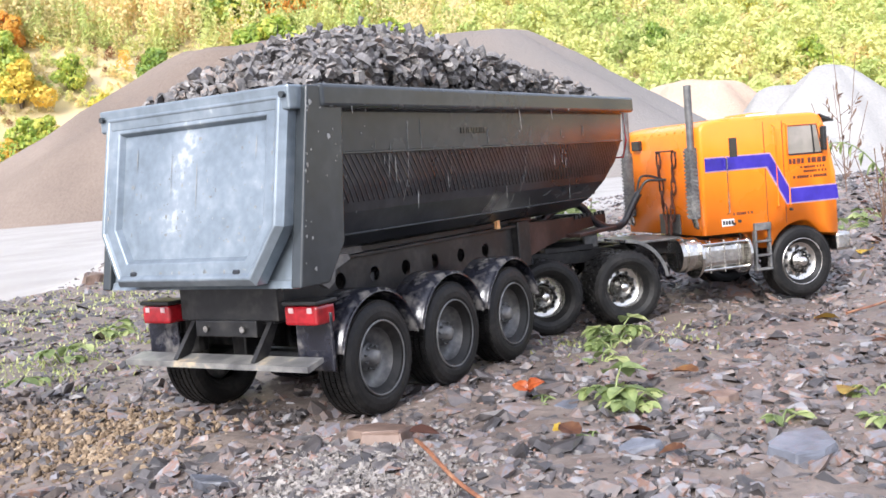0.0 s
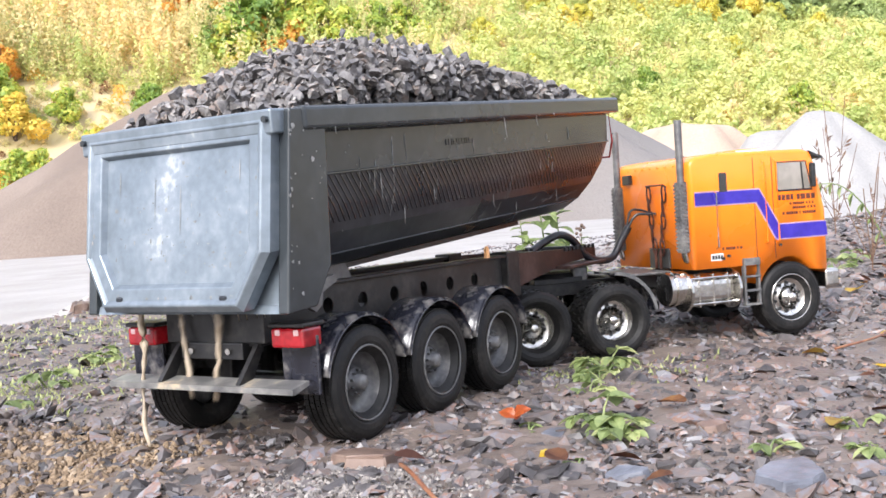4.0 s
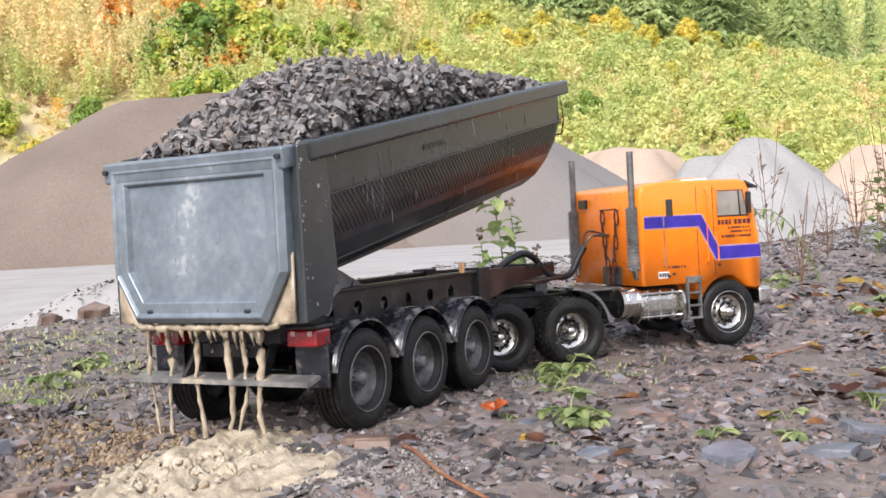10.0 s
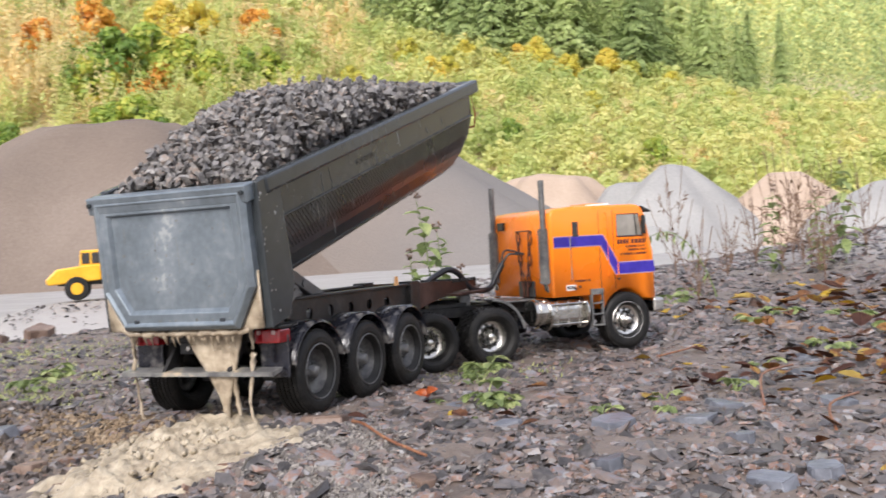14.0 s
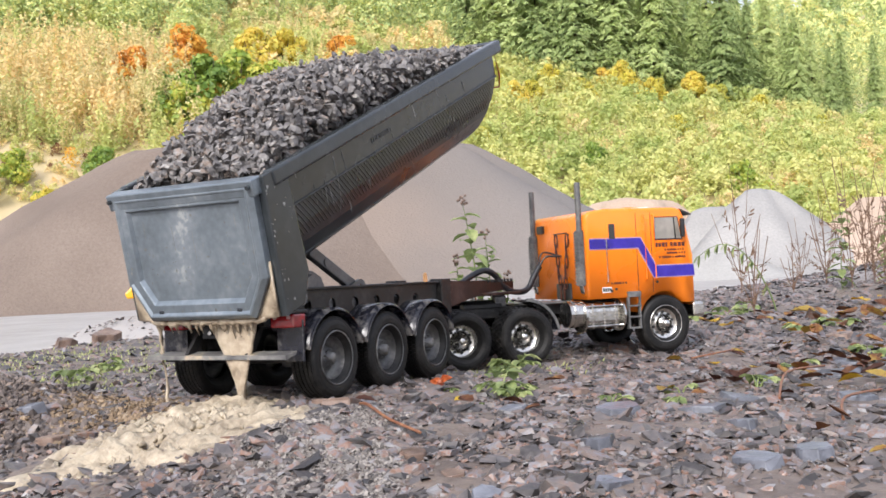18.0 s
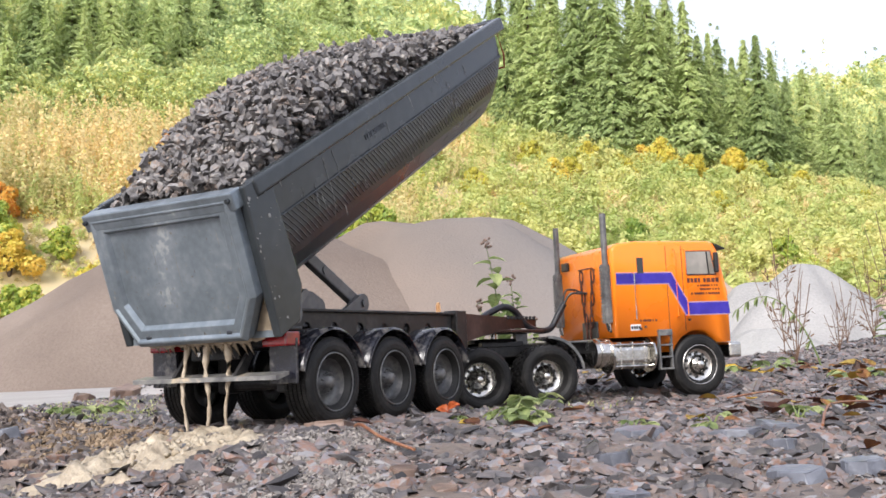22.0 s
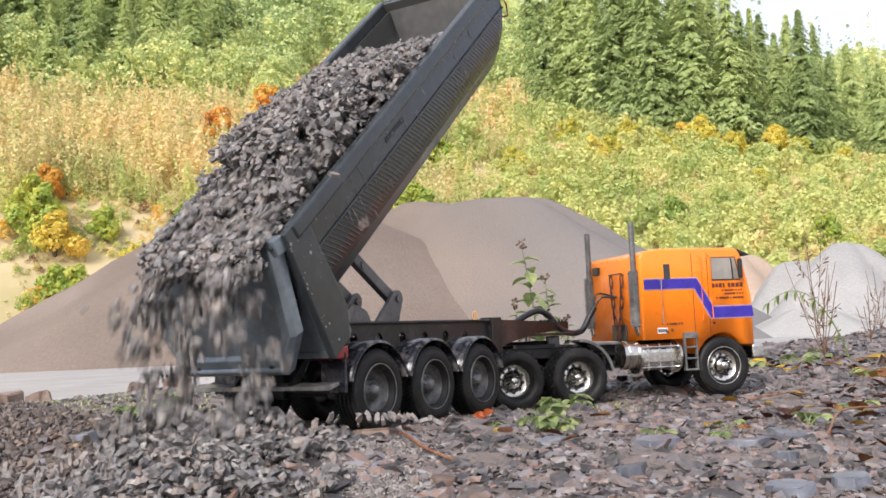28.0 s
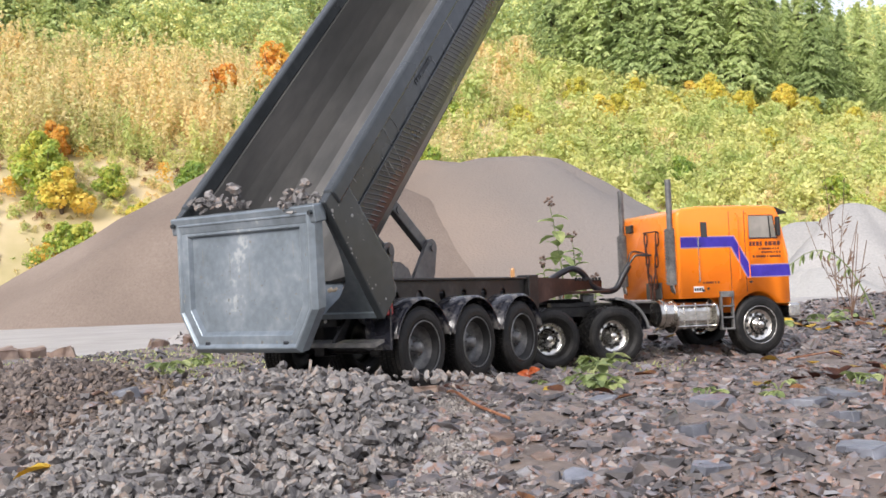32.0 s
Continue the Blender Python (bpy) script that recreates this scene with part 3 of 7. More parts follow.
def sapling(rng, count):
    """A bushy birch sapling: several leafy plumes of uneven height from one root."""
    v, f = [], []
    plumes = [(rng.normal() * 0.13, rng.normal() * 0.13, rng.uniform(0.5, 1.0), rng.uniform(0.1, 0.2)) for k in range(6)]
    for k in range(count):
        px, py, h, w = plumes[k % 6]
        u = rng.random() ** 0.75
        t, rad = rng.uniform(0, 6.28), w * (1 - u) ** 0.5 * (0.3 + 0.7 * rng.random())
        c = np.array([px * (0.4 + u) + rad * math.cos(t), py * (0.4 + u) + rad * math.sin(t), 0.03 + h * u])
        leaf(v, f, rng, c, np.array([math.cos(t), math.sin(t), 0.45]), 0.024 * (0.6 + 0.8 * rng.random()))
    return np.array(v), f


TALL = [sapling(rng, 340) for k in range(7)]


def hill_places(rng, count, a0, a1, r0, r1, s0, s1):
    out = []
    while len(out) < count:
        a, r = rng.uniform(a0, a1), r0 + (r1 - r0) * rng.random() ** 0.8
        x, y = r * math.cos(radians(a)), r * math.sin(radians(a))
        out.append((x, y, gz(x, y) - 0.1, rng.uniform(s0, s1), rng.uniform(0, 6.28)))
    return out


scatter_stuff("hillside_scrub", "green and yellow scrub covering the quarry hillside", "scrub", SCRUB_GREEN, BUSH + TALL[:4],
              hill_places(rng, 2300, -14, 43, 37, 63, 0.8, 1.8))
scatter_stuff("hillside_scrub", "dry golden scrub and birch saplings on the slope", "scrub", SCRUB_YELLOW, TALL,
              hill_places(rng, 460, 43, 62, 44.5, 54, 1.4, 3.4))
scatter_stuff("hillside_scrub", "pale green willow saplings on the dry slope", "scrub", SCRUB_GREEN, TALL,
              hill_places(rng, 330, 34, 62, 43.5, 54, 0.8, 2.8))
scatter_stuff("hillside_scrub", "low dry growth on the stony foot of the slope", "scrub", SCRUB_YELLOW, LOW_BUSH,
              hill_places(rng, 900, 34, 62, 35, 48, 0.15, 0.5))
scatter_stuff("hillside_scrub", "small green bushes on the stony foot of the slope", "scrub", SCRUB_GREEN, LOW_BUSH,
              hill_places(rng, 420, 40, 62, 36, 46, 0.2, 0.6))
scatter_stuff("hillside_scrub", "golden bushes below the hill forest", "scrub", SCRUB_YELLOW, BUSH + TALL,
              hill_places(rng, 260, 28, 44, 52, 68, 0.8, 2.2))
scatter_stuff("hillside_scrub", "green bushes below the hill forest", "scrub", SCRUB_GREEN, BUSH + TALL,
              hill_places(rng, 260, 28, 62, 52, 72, 0.8, 2.4))
scatter_stuff("hillside_scrub", "reddish brambles on the stony foot of the slope", "scrub", DEAD_LEAF, BUSH,
              hill_places(rng, 60, 40, 62, 35, 46, 0.25, 0.6))
scatter_stuff("hillside_scrub", "orange-leaved saplings among the dry scrub", "scrub", SHRUB_ORANGE, BUSH,
              hill_places(random.Random(91), 34, 34, 62, 36, 54, 0.5, 1.2))
scatter_stuff("hillside_scrub", "dark green bushes among the dry scrub", "scrub", SHRUB_GREEN, BUSH,
              hill_places(random.Random(92), 50, 34, 62, 37, 52, 0.5, 1.3))
scatter_stuff("hillside_scrub", "golden bushes at the edge of the wood", "scrub", SCRUB_YELLOW, BUSH,
              hill_places(rng, 200, -14, 36, 38, 60, 0.6, 1.4))
scatter_stuff("hillside_scrub", "low green growth along the foot of the green slope", "scrub", SCRUB_GREEN, LOW_BUSH,
              hill_places(np.random.default_rng(95), 520, -14, 43, 36, 44, 0.5, 1.1))
scatter_stuff("hillside_scrub", "mixed golden saplings where the dry slope meets the green", "scrub", SCRUB_YELLOW, TALL,
              hill_places(random.Random(93), 70, 30, 39, 43, 56, 1.0, 2.8))
scatter_stuff("hillside_scrub", "mixed green saplings where the dry slope meets the green", "scrub", SCRUB_GREEN, TALL,
              hill_places(random.Random(94), 130, 34, 45, 42, 56, 0.9, 2.8))


def spruce_mesh(seed, tiers, per, leaves):
    """Sagging boughs in uneven whorls, each hung with narrow needle sprays, over a bare lower trunk."""
    g = np.random.default_rng(seed)
    v, f = [], []
    for k in range(tiers):
        u = k / (tiers - 1)
        z, rad = 0.13 + 0.87 * u, (0.185 * (1 - u) ** 0.78 + 0.006)
        count = max(4, int(per * (1 - 0.5 * u)))
        for j in range(count):
            t = g.random() * math.tau
            reach = rad * g.uniform(0.45, 1.25) * (1 + 0.28 * math.sin(2 * t + 9 * u + seed) + 0.2 * math.sin(17 * u + 3 * t + 2 * seed))
            zz = min(z + g.normal() * 0.022 * (1 - 0.6 * u), 1.0)
            sag = g.uniform(0.05, 0.14)
            c0, s0 = math.cos(t), math.sin(t)
            for q in range(leaves):
                w = (q + 0.7) / leaves
                c = np.array([c0 * reach * w, s0 * reach * w, zz + (0.03 * w - sag * w * w) * (1 - 0.5 * u)])
                for side in ((-1, -0.45, 0, 0.45, 1) if leaves > 2 else (-0.8, 0, 0.8)):
                    d = np.array([c0 * 0.55 - s0 * side * 0.8, s0 * 0.55 + c0 * side * 0.8, -0.15 - 0.75 * g.random()])
                    d *= (0.019 + 0.021 * g.random()) * (1.15 - 0.45 * u) * (1.15 - 0.4 * w)
                    n = np.array([-s0, c0, g.normal() * 0.6])
                    n *= 0.17 * np.linalg.norm(d) / (np.linalg.norm(n) + 1e-6)
                    i = len(v)
                    v += [tuple(c + n * 1.2), tuple(c + d), tuple(c - n * 1.2)]
                    f.append((i, i + 1, i + 2))
    return np.array(v), f


def spruce(seed, height, az, r, label, group):
    x, y = r * math.cos(radians(az)), r * math.sin(radians(az))
    tree = new("spruce_tree")
    bm = bmesh.new()
    tube(bm, [(0, 0, -0.03), (0.002, 0, 0.3), (0, 0.002, 0.7), (0, 0, 0.99)], [0.014, 0.011, 0.006, 0.001], 8)
    part("trunk", bm, BARK, tree)
    v, f = spruce_mesh(seed, 46, 17, 5)
    me = bpy.data.meshes.new("crown")
    me.from_pydata(v.tolist(), [], f)
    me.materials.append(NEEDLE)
    shared("crown", me, tree, Matrix())
    tree.matrix_world = Matrix.Translation((x, y, gz(x, y) - 0.3)) @ Matrix.Scale(height, 4)
    return tagged(tree, label, "tree", group)


SPRUCES = [spruce(k, h, a, 59, "green spruce standing at the edge of the wood", "spruces at the wood's edge") for k, a, h in ((1, 16.6, 10.4), (2, 12.8, 9.0), (3, 18.6, 10.8), (4, 20.8, 11.2))]
rs = random.Random(4)
for az, r, h in ((14.2, 60, 8.2), (11.4, 61, 7.4), (15.4, 61, 8.5), (17.5, 62, 9.5), (19.8, 63, 11.5), (21.0, 62, 10), (22.3, 64, 12), (9.6, 61, 6.6), (8.2, 63, 6), (10.4, 64, 7.5),
                 (6.8, 66, 6), (13.6, 64, 8.5), (23.6, 66, 11), (24.8, 68, 11.5), (26.2, 70, 11), (17.8, 66, 12.5), (5.2, 68, 6), (20.4, 68, 12.5), (27.6, 72, 10.5),
                 (12.1, 62.5, 8), (15.0, 63.5, 9), (16.0, 59.5, 8.6), (18.2, 60.5, 10.5), (19.2, 60, 10.8), (21.6, 60.5, 11.2), (23.0, 61, 11), (24.2, 62, 11), (25.4, 63.5, 11), (26.9, 65, 10.5), (9.0, 60.5, 6.4), (7.4, 62, 5.6),
                 (48.0, 66, 6.5), (50.2, 64, 7.5), (53.4, 62, 8.0), (45.2, 70, 7), (43.4, 72, 8), (41.4, 74, 8.5), (57, 62, 7), (37.6, 76, 9), (36, 78, 9), (50.8, 57, 6.5), (52.6, 58, 7), (54.6, 56, 6), (57.6, 57, 7), (60, 57, 7), (47.0, 60, 7.5), (49.2, 61, 8.5), (51.4, 62, 9), (53.2, 60, 8.5), (55.4, 61, 9), (56.4, 62, 9), (58.4, 61, 9), (45.6, 62, 7.5)):
    src = rs.choice(SPRUCES)
    x, y = r * math.cos(radians(az)), r * math.sin(radians(az))
    ob = copy_thing(src, pose(x, y, gz(x, y) - 0.3, rs.uniform(-1.5, 1.5), rs.uniform(-1.5, 1.5), rs.uniform(0, 360)))
    wide = h * rs.uniform(0.85, 1.15)
    ob.scale = (wide, wide, h * rs.uniform(0.9, 1.1))

FAR_TREES = [spruce_mesh(20 + k, 12, 8, 2) for k in range(3)]
CROWNS = [leaf_cloud(rng, 240, 0.04, 0.3, 0.6, k) for k in range(5)]
FULL_CROWNS = [leaf_cloud(rng, 1100, 0.018, 0.3, 0.6, k) for k in range(5)]
fr = np.random.default_rng(9)
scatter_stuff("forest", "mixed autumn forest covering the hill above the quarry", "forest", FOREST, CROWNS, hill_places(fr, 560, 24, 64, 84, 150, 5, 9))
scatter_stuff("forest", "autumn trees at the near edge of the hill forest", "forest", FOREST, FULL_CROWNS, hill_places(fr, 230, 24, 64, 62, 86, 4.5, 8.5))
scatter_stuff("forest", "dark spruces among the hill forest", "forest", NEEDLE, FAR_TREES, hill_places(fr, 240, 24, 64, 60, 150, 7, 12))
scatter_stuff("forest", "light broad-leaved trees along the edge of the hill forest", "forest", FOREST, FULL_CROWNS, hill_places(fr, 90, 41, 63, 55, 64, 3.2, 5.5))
scatter_stuff("forest", "forest on the far hill with haze put into its pale colour", "forest", FOREST, CROWNS, hill_places(fr, 560, -16, 32, 110, 295, 8, 13))
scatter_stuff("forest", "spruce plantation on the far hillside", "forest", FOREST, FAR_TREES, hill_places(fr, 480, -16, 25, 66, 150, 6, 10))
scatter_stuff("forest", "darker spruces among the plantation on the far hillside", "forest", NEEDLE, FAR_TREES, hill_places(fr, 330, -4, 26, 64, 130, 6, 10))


def shrub(material, label, az, r, size, seed):
    x, y = r * math.cos(radians(az)), r * math.sin(radians(az))
    ob = new("shrub")
    g = np.random.default_rng(seed)
    bm = bmesh.new()
    for k in range(6):
        t = k * 1.05
        tube(bm, [(0, 0, -0.05), (0.1 * math.cos(t), 0.1 * math.sin(t), 0.4), (0.3 * math.cos(t), 0.3 * math.sin(t), 0.9)], [0.02, 0.014, 0.004], 5)
    part("stems", bm, BARK, ob)
    v, f = leaf_cloud(g, 2200, 0.046, 0.55, 0.15, seed)
    me = bpy.data.meshes.new("crown")
    me.from_pydata(v.tolist(), [], f)
    me.materials.append(material)
    shared("crown", me, ob, Matrix())
    ob.matrix_world = Matrix.Translation((x, y, gz(x, y) - 0.1)) @ Matrix.Scale(size, 4)
    return tagged(ob, label, "shrub", "shrubs on the slope")


for k, (gold, az, r, size) in enumerate(((0, 52.5, 38, 1.5), (0, 54.5, 39, 1.5), (0, 51.6, 38, 1.3), (1, 53.6, 37, 1.0), (1, 49.5, 40, 1.3), (0, 47.6, 42, 1.4), (1, 45.0, 50, 1.9), (0, 44.2, 49, 1.9),
                                         (0, 55.3, 42, 1.9), (1, 20.6, 55, 1.4), (1, 24.5, 52, 1.7), (1, 16.6, 56, 1.6), (1, 23.4, 54, 1.3), (0, 20, 44, 1.5), (0, 30.5, 42, 1.8), (0, 12, 42, 1.6),
                                         (1, 11.0, 57, 1.5), (1, 8, 56, 1.2), (0, 27.2, 40, 1.5), (0, 33, 38, 1.7), (1, 29, 50, 1.4), (0, 36.5, 40, 1.6), (1, 18.4, 57, 2.0), (1, 14.4, 56.5, 2.1), (1, 13.2, 57, 1.6), (1, 19.3, 57, 1.5), (1, 22.4, 56, 1.7), (1, 25.6, 55, 1.6),
                                         (1, 54.6, 41, 1.8), (1, 50.6, 40, 1.3), (1, 52.8, 36, 0.8), (1, 48.2, 38, 0.8), (0, 50.0, 36.5, 0.8), (0, 48.8, 39.5, 1.1), (1, 15.4, 50, 1.2), (1, 26.4, 46, 1.2))):
    shrub(SHRUB_GOLD if gold else SHRUB_GREEN, "golden autumn shrub on the hillside" if gold else "rounded green shrub on the hillside", az, r, size, 40 + k)

for k, (az, r, size) in enumerate(((42.4, 42, 2.3), (41.2, 41.5, 2.7), (40.0, 41, 2.5), (38.6, 40.5, 2.3), (43.0, 42, 1.4), (55.6, 43, 2.0), (52.0, 42, 1.3), (53.6, 39, 1.5), (49.4, 40, 1.4), (37.4, 41, 2.1), (36.0, 42, 2.2), (34.6, 43, 2.0))):
    shrub(SHRUB_GREEN, "full green bush with yellowing tips on the slope", az, r, size, 80 + k)
for k, (az, r, size) in enumerate(((43.2, 46, 2.6), (41.8, 47, 3.4), (40.2, 48, 3.2), (38.4, 48, 2.8), (36.8, 47, 2.6), (35.0, 49, 2.4), (44.6, 48, 2.0), (33.4, 50, 2.2))):
    shrub(SHRUB_GREEN, "tall green bush at the edge of the golden scrub", az, r, size, 140 + k)
for k, (az, r, size) in enumerate(((42.8, 52, 3.0), (39.2, 53, 2.6), (45.8, 50, 2.4), (37.4, 54, 2.4), (34.2, 55, 2.2))):
    shrub(SHRUB_GOLD if k % 2 else SHRUB_ORANGE, "yellow autumn bush behind the green ones" if k % 2 else "orange autumn bush behind the green ones", az, r, size, 160 + k)
for k, (az, r, size) in enumerate(((40.6, 49, 2.7), (39.7, 47, 2.0), (47.2, 40, 1.2), (46.6, 41, 1.3), (55.0, 45, 1.6), (41.6, 47, 2.2))):
    shrub(SHRUB_ORANGE, "bright orange autumn maple bush", az, r, size, 100 + k)
# ---- the tipping semi-trailer: x ahead, its middle at y = MID ----
MID = 0.0925
R_WHEEL = 0.0415
HINGE = Vector((-0.044, MID, 0.107))
GATE_HINGE = Vector((-0.066, MID, 0.232))


def tyre_mesh(width, knobs, rows, radius=R_WHEEL, rim=0.0258, ribbed=False):
    """A truck tyre round y with a tread of raised blocks."""
    bm = bmesh.new()
    h = width / 2
    lathe(bm, [(-h * 0.55, rim - 0.004), (-h * 0.86, rim), (-h * 0.99, rim + 0.004), (-h, (rim + radius) / 2), (-h * 0.95, radius - 0.004), (-h * 0.8, radius - 0.0012), (h * 0.8, radius - 0.0012),
               (h * 0.95, radius - 0.004), (h, (rim + radius) / 2), (h * 0.99, rim + 0.004), (h * 0.86, rim), (h * 0.55, rim - 0.004)], 48)
    for row in range(rows):
        y = -h * 0.8 + (row + 0.5) * 1.6 * h / rows
        for k in range(knobs):
            t = (k + 0.5 * (row % 2)) * math.tau / knobs
            half = 0.0021 * 56 / knobs if ribbed else 0.0011 * 44 / knobs
            box(bm, (-half, -0.58 * h / rows, -0.001), (half, 0.58 * h / rows, 0.0014), 0, 1,
                Matrix.Rotation(-t, 4, "Y") @ Matrix.Translation((0, y, radius - 0.0012)) @ Matrix.Rotation(radians((4 if ribbed else 18) * (1 if row % 2 else -1)), 4, "Z"))
    me = bpy.data.meshes.new("tyre")
    bm.to_mesh(me)
    bm.free()
    me.materials.append(TYRE)
    return me


def rim_mesh(depth, holes, chrome):
    """A dished rim; its outer side looks towards -y."""
    bm = bmesh.new()
    lathe(bm, [(-depth, 0.0262), (-depth - 0.0008, 0.0272), (-depth + 0.001, 0.0278), (-depth + 0.003, 0.0262), (0.004, 0.0235), (0.006, 0.021), (0.008, 0.0125),
               (0.002, 0.011), (0.0, 0.0105), (-0.001, 0.006), (-0.006, 0.0055), (-0.0075, 0.003)], 40, True)
    for k in range(10):
        t = k * math.tau / 10
        rod(bm, (0.0087 * math.cos(t), -0.001, 0.0087 * math.sin(t)), (0.0087 * math.cos(t), -0.0035, 0.0087 * math.sin(t)), 0.0009, segs=6)
    n0 = len(bm.faces)
    # no openings are cut: black pegs imitate the shade inside round holes
    if holes:
        for k in range(10):
            t = (k + 0.5) * math.tau / 10
            rod(bm, (0.0165 * math.cos(t), 0.009, 0.0165 * math.sin(t)), (0.0165 * math.cos(t), 0.0055, 0.0165 * math.sin(t)), 0.0021, segs=8)
    me = bpy.data.meshes.new("rim")
    bm.faces.ensure_lookup_table()
    for f in bm.faces[n0:]:
        f.material_index = 1
    for f in bm.faces[:n0]:
        f.smooth = True
    bm.to_mesh(me)
    bm.free()
    me.materials.append(CHROME if chrome else RIM_GREY)
    me.materials.append(DARK_TRIM)
    return me


TRAILER_TYRE, DRIVE_TYRE, FRONT_TYRE = tyre_mesh(0.031, 56, 5, ribbed=True), tyre_mesh(0.046, 30, 4), tyre_mesh(0.026, 44, 4, ribbed=True)
GREY_RIM, CHROME_RIM, FRONT_RIM = rim_mesh(0.011, False, False), rim_mesh(0.007, True, True), rim_mesh(0.003, True, True)


def wheel(parent, tyre, rim, x, y, z, left, rim_y, label):
    """A wheel is its tyre with the rim in it; y is the outer face."""
    w = tyre.name
    half = {TRAILER_TYRE: 0.0155, DRIVE_TYRE: 0.023, FRONT_TYRE: 0.013}[tyre]
    m = pose(x, y + (-half if left else half), z, 0, random.uniform(0, 360), 180 if left else 0)
    ob = shared("wheel", tyre, parent, m)
    ob["label"] = label
    shared("rim", rim, ob, pose(0, rim_y, 0))
    return ob


def beam_with_holes(bm, x0, x1, z0, z1, y, thick, holes, r):
    """An upright web with round holes through it, and two flanges."""
    xs = sorted({x0, x1, *[h - r * 1.5 for h in holes], *[h + r * 1.5 for h in holes]})
    for yy, flip in ((y - thick / 2, False), (y + thick / 2, True)):
        for a, b in zip(xs, xs[1:]):
            mid = (a + b) / 2
            hole = [h for h in holes if abs(h - mid) < r]
            if not hole:
                bm.faces.new([bm.verts.new(p) for p in ((a, yy, z0), (b, yy, z0), (b, yy, z1), (a, yy, z1))])
                continue
            cz, n = (z0 + z1) / 2, 12
            inner = [bm.verts.new((hole[0] + r * math.cos(k * math.tau / n), yy, cz + r * math.sin(k * math.tau / n))) for k in range(n)]
            outer = []
            for k in range(n):
                c, s = math.cos(k * math.tau / n), math.sin(k * math.tau / n)
                q = min(abs((b - a) / 2 / c) if abs(c) > 1e-6 else 9, abs((z1 - z0) / 2 / s) if abs(s) > 1e-6 else 9)
                outer.append(bm.verts.new((hole[0] + q * c, yy, cz + q * s)))
            for k in range(n):
                bm.faces.new((outer[k], outer[(k + 1) % n], inner[(k + 1) % n], inner[k]))
            for cx, cs in ((a, z0), (b, z0), (a, z1), (b, z1)):
                near = sorted(outer, key=lambda v: (v.co.x - cx) ** 2 + (v.co.z - cs) ** 2)[:2]
                bm.faces.new((bm.verts.new((cx, yy, cs)), near[0], near[1]))
    for z in (z0, z1):
        box(bm, (x0, y - 0.007, z - 0.0015), (x1, y + 0.007, z + 0.0015), 0.0006, 1)


def guard_mesh(width):
    bm = bmesh.new()
    a0, a1, n, ro, ri = radians(12), radians(168), 22, 0.0495, 0.0475
    prof = ((0, ri), (0, ro - 0.003), (0.002, ro), (width - 0.002, ro), (width, ro - 0.003), (width, ri), (width - 0.0015, ri), (width - 0.0015, ro - 0.002), (0.0015, ro - 0.002), (0.0015, ri))
    rings = []
    for k in range(n + 1):
        t = a0 + (a1 - a0) * k / n
        rings.append([bm.verts.new((r * math.cos(t), y, r * math.sin(t))) for y, r in prof])
    for a, b in zip(rings, rings[1:]):
        for j in range(len(prof)):
            bm.faces.new((a[j], a[(j + 1) % len(prof)], b[(j + 1) % len(prof)], b[j]))
    bm.faces.new(rings[0]), bm.faces.new(rings[-1][::-1])
    bmesh.ops.recalc_face_normals(bm, faces=bm.faces)
    me = bpy.data.meshes.new("mudguard")
    bm.to_mesh(me)
    bm.free()
    me.materials.append(GUARD)
    me.shade_smooth()
    return me


def tail_light(parent, y0, y1, outer):
    bm = bmesh.new()
    box(bm, (-0.066, y0, 0.0755), (-0.046, y1, 0.089), 0.002)
    light = part("tail_light", bm, RED_LENS, parent, "red tail light with clear lens windows")
    bm = bmesh.new()
    box(bm, (-0.067, y0 - 0.001, 0.0895), (-0.044, y1 + 0.001, 0.0925), 0.001)
    part("light_hood", bm, DARK_TRIM, light)
    for u in (0.22, 0.78):
        bm = bmesh.new()
        c = y0 + (y1 - y0) * u
        box(bm, (-0.0667, c - 0.0022, 0.084), (-0.0655, c + 0.0022, 0.088), 0.0005, 1)
        part("clear_window", bm, WHITE_LENS, light)
    return light


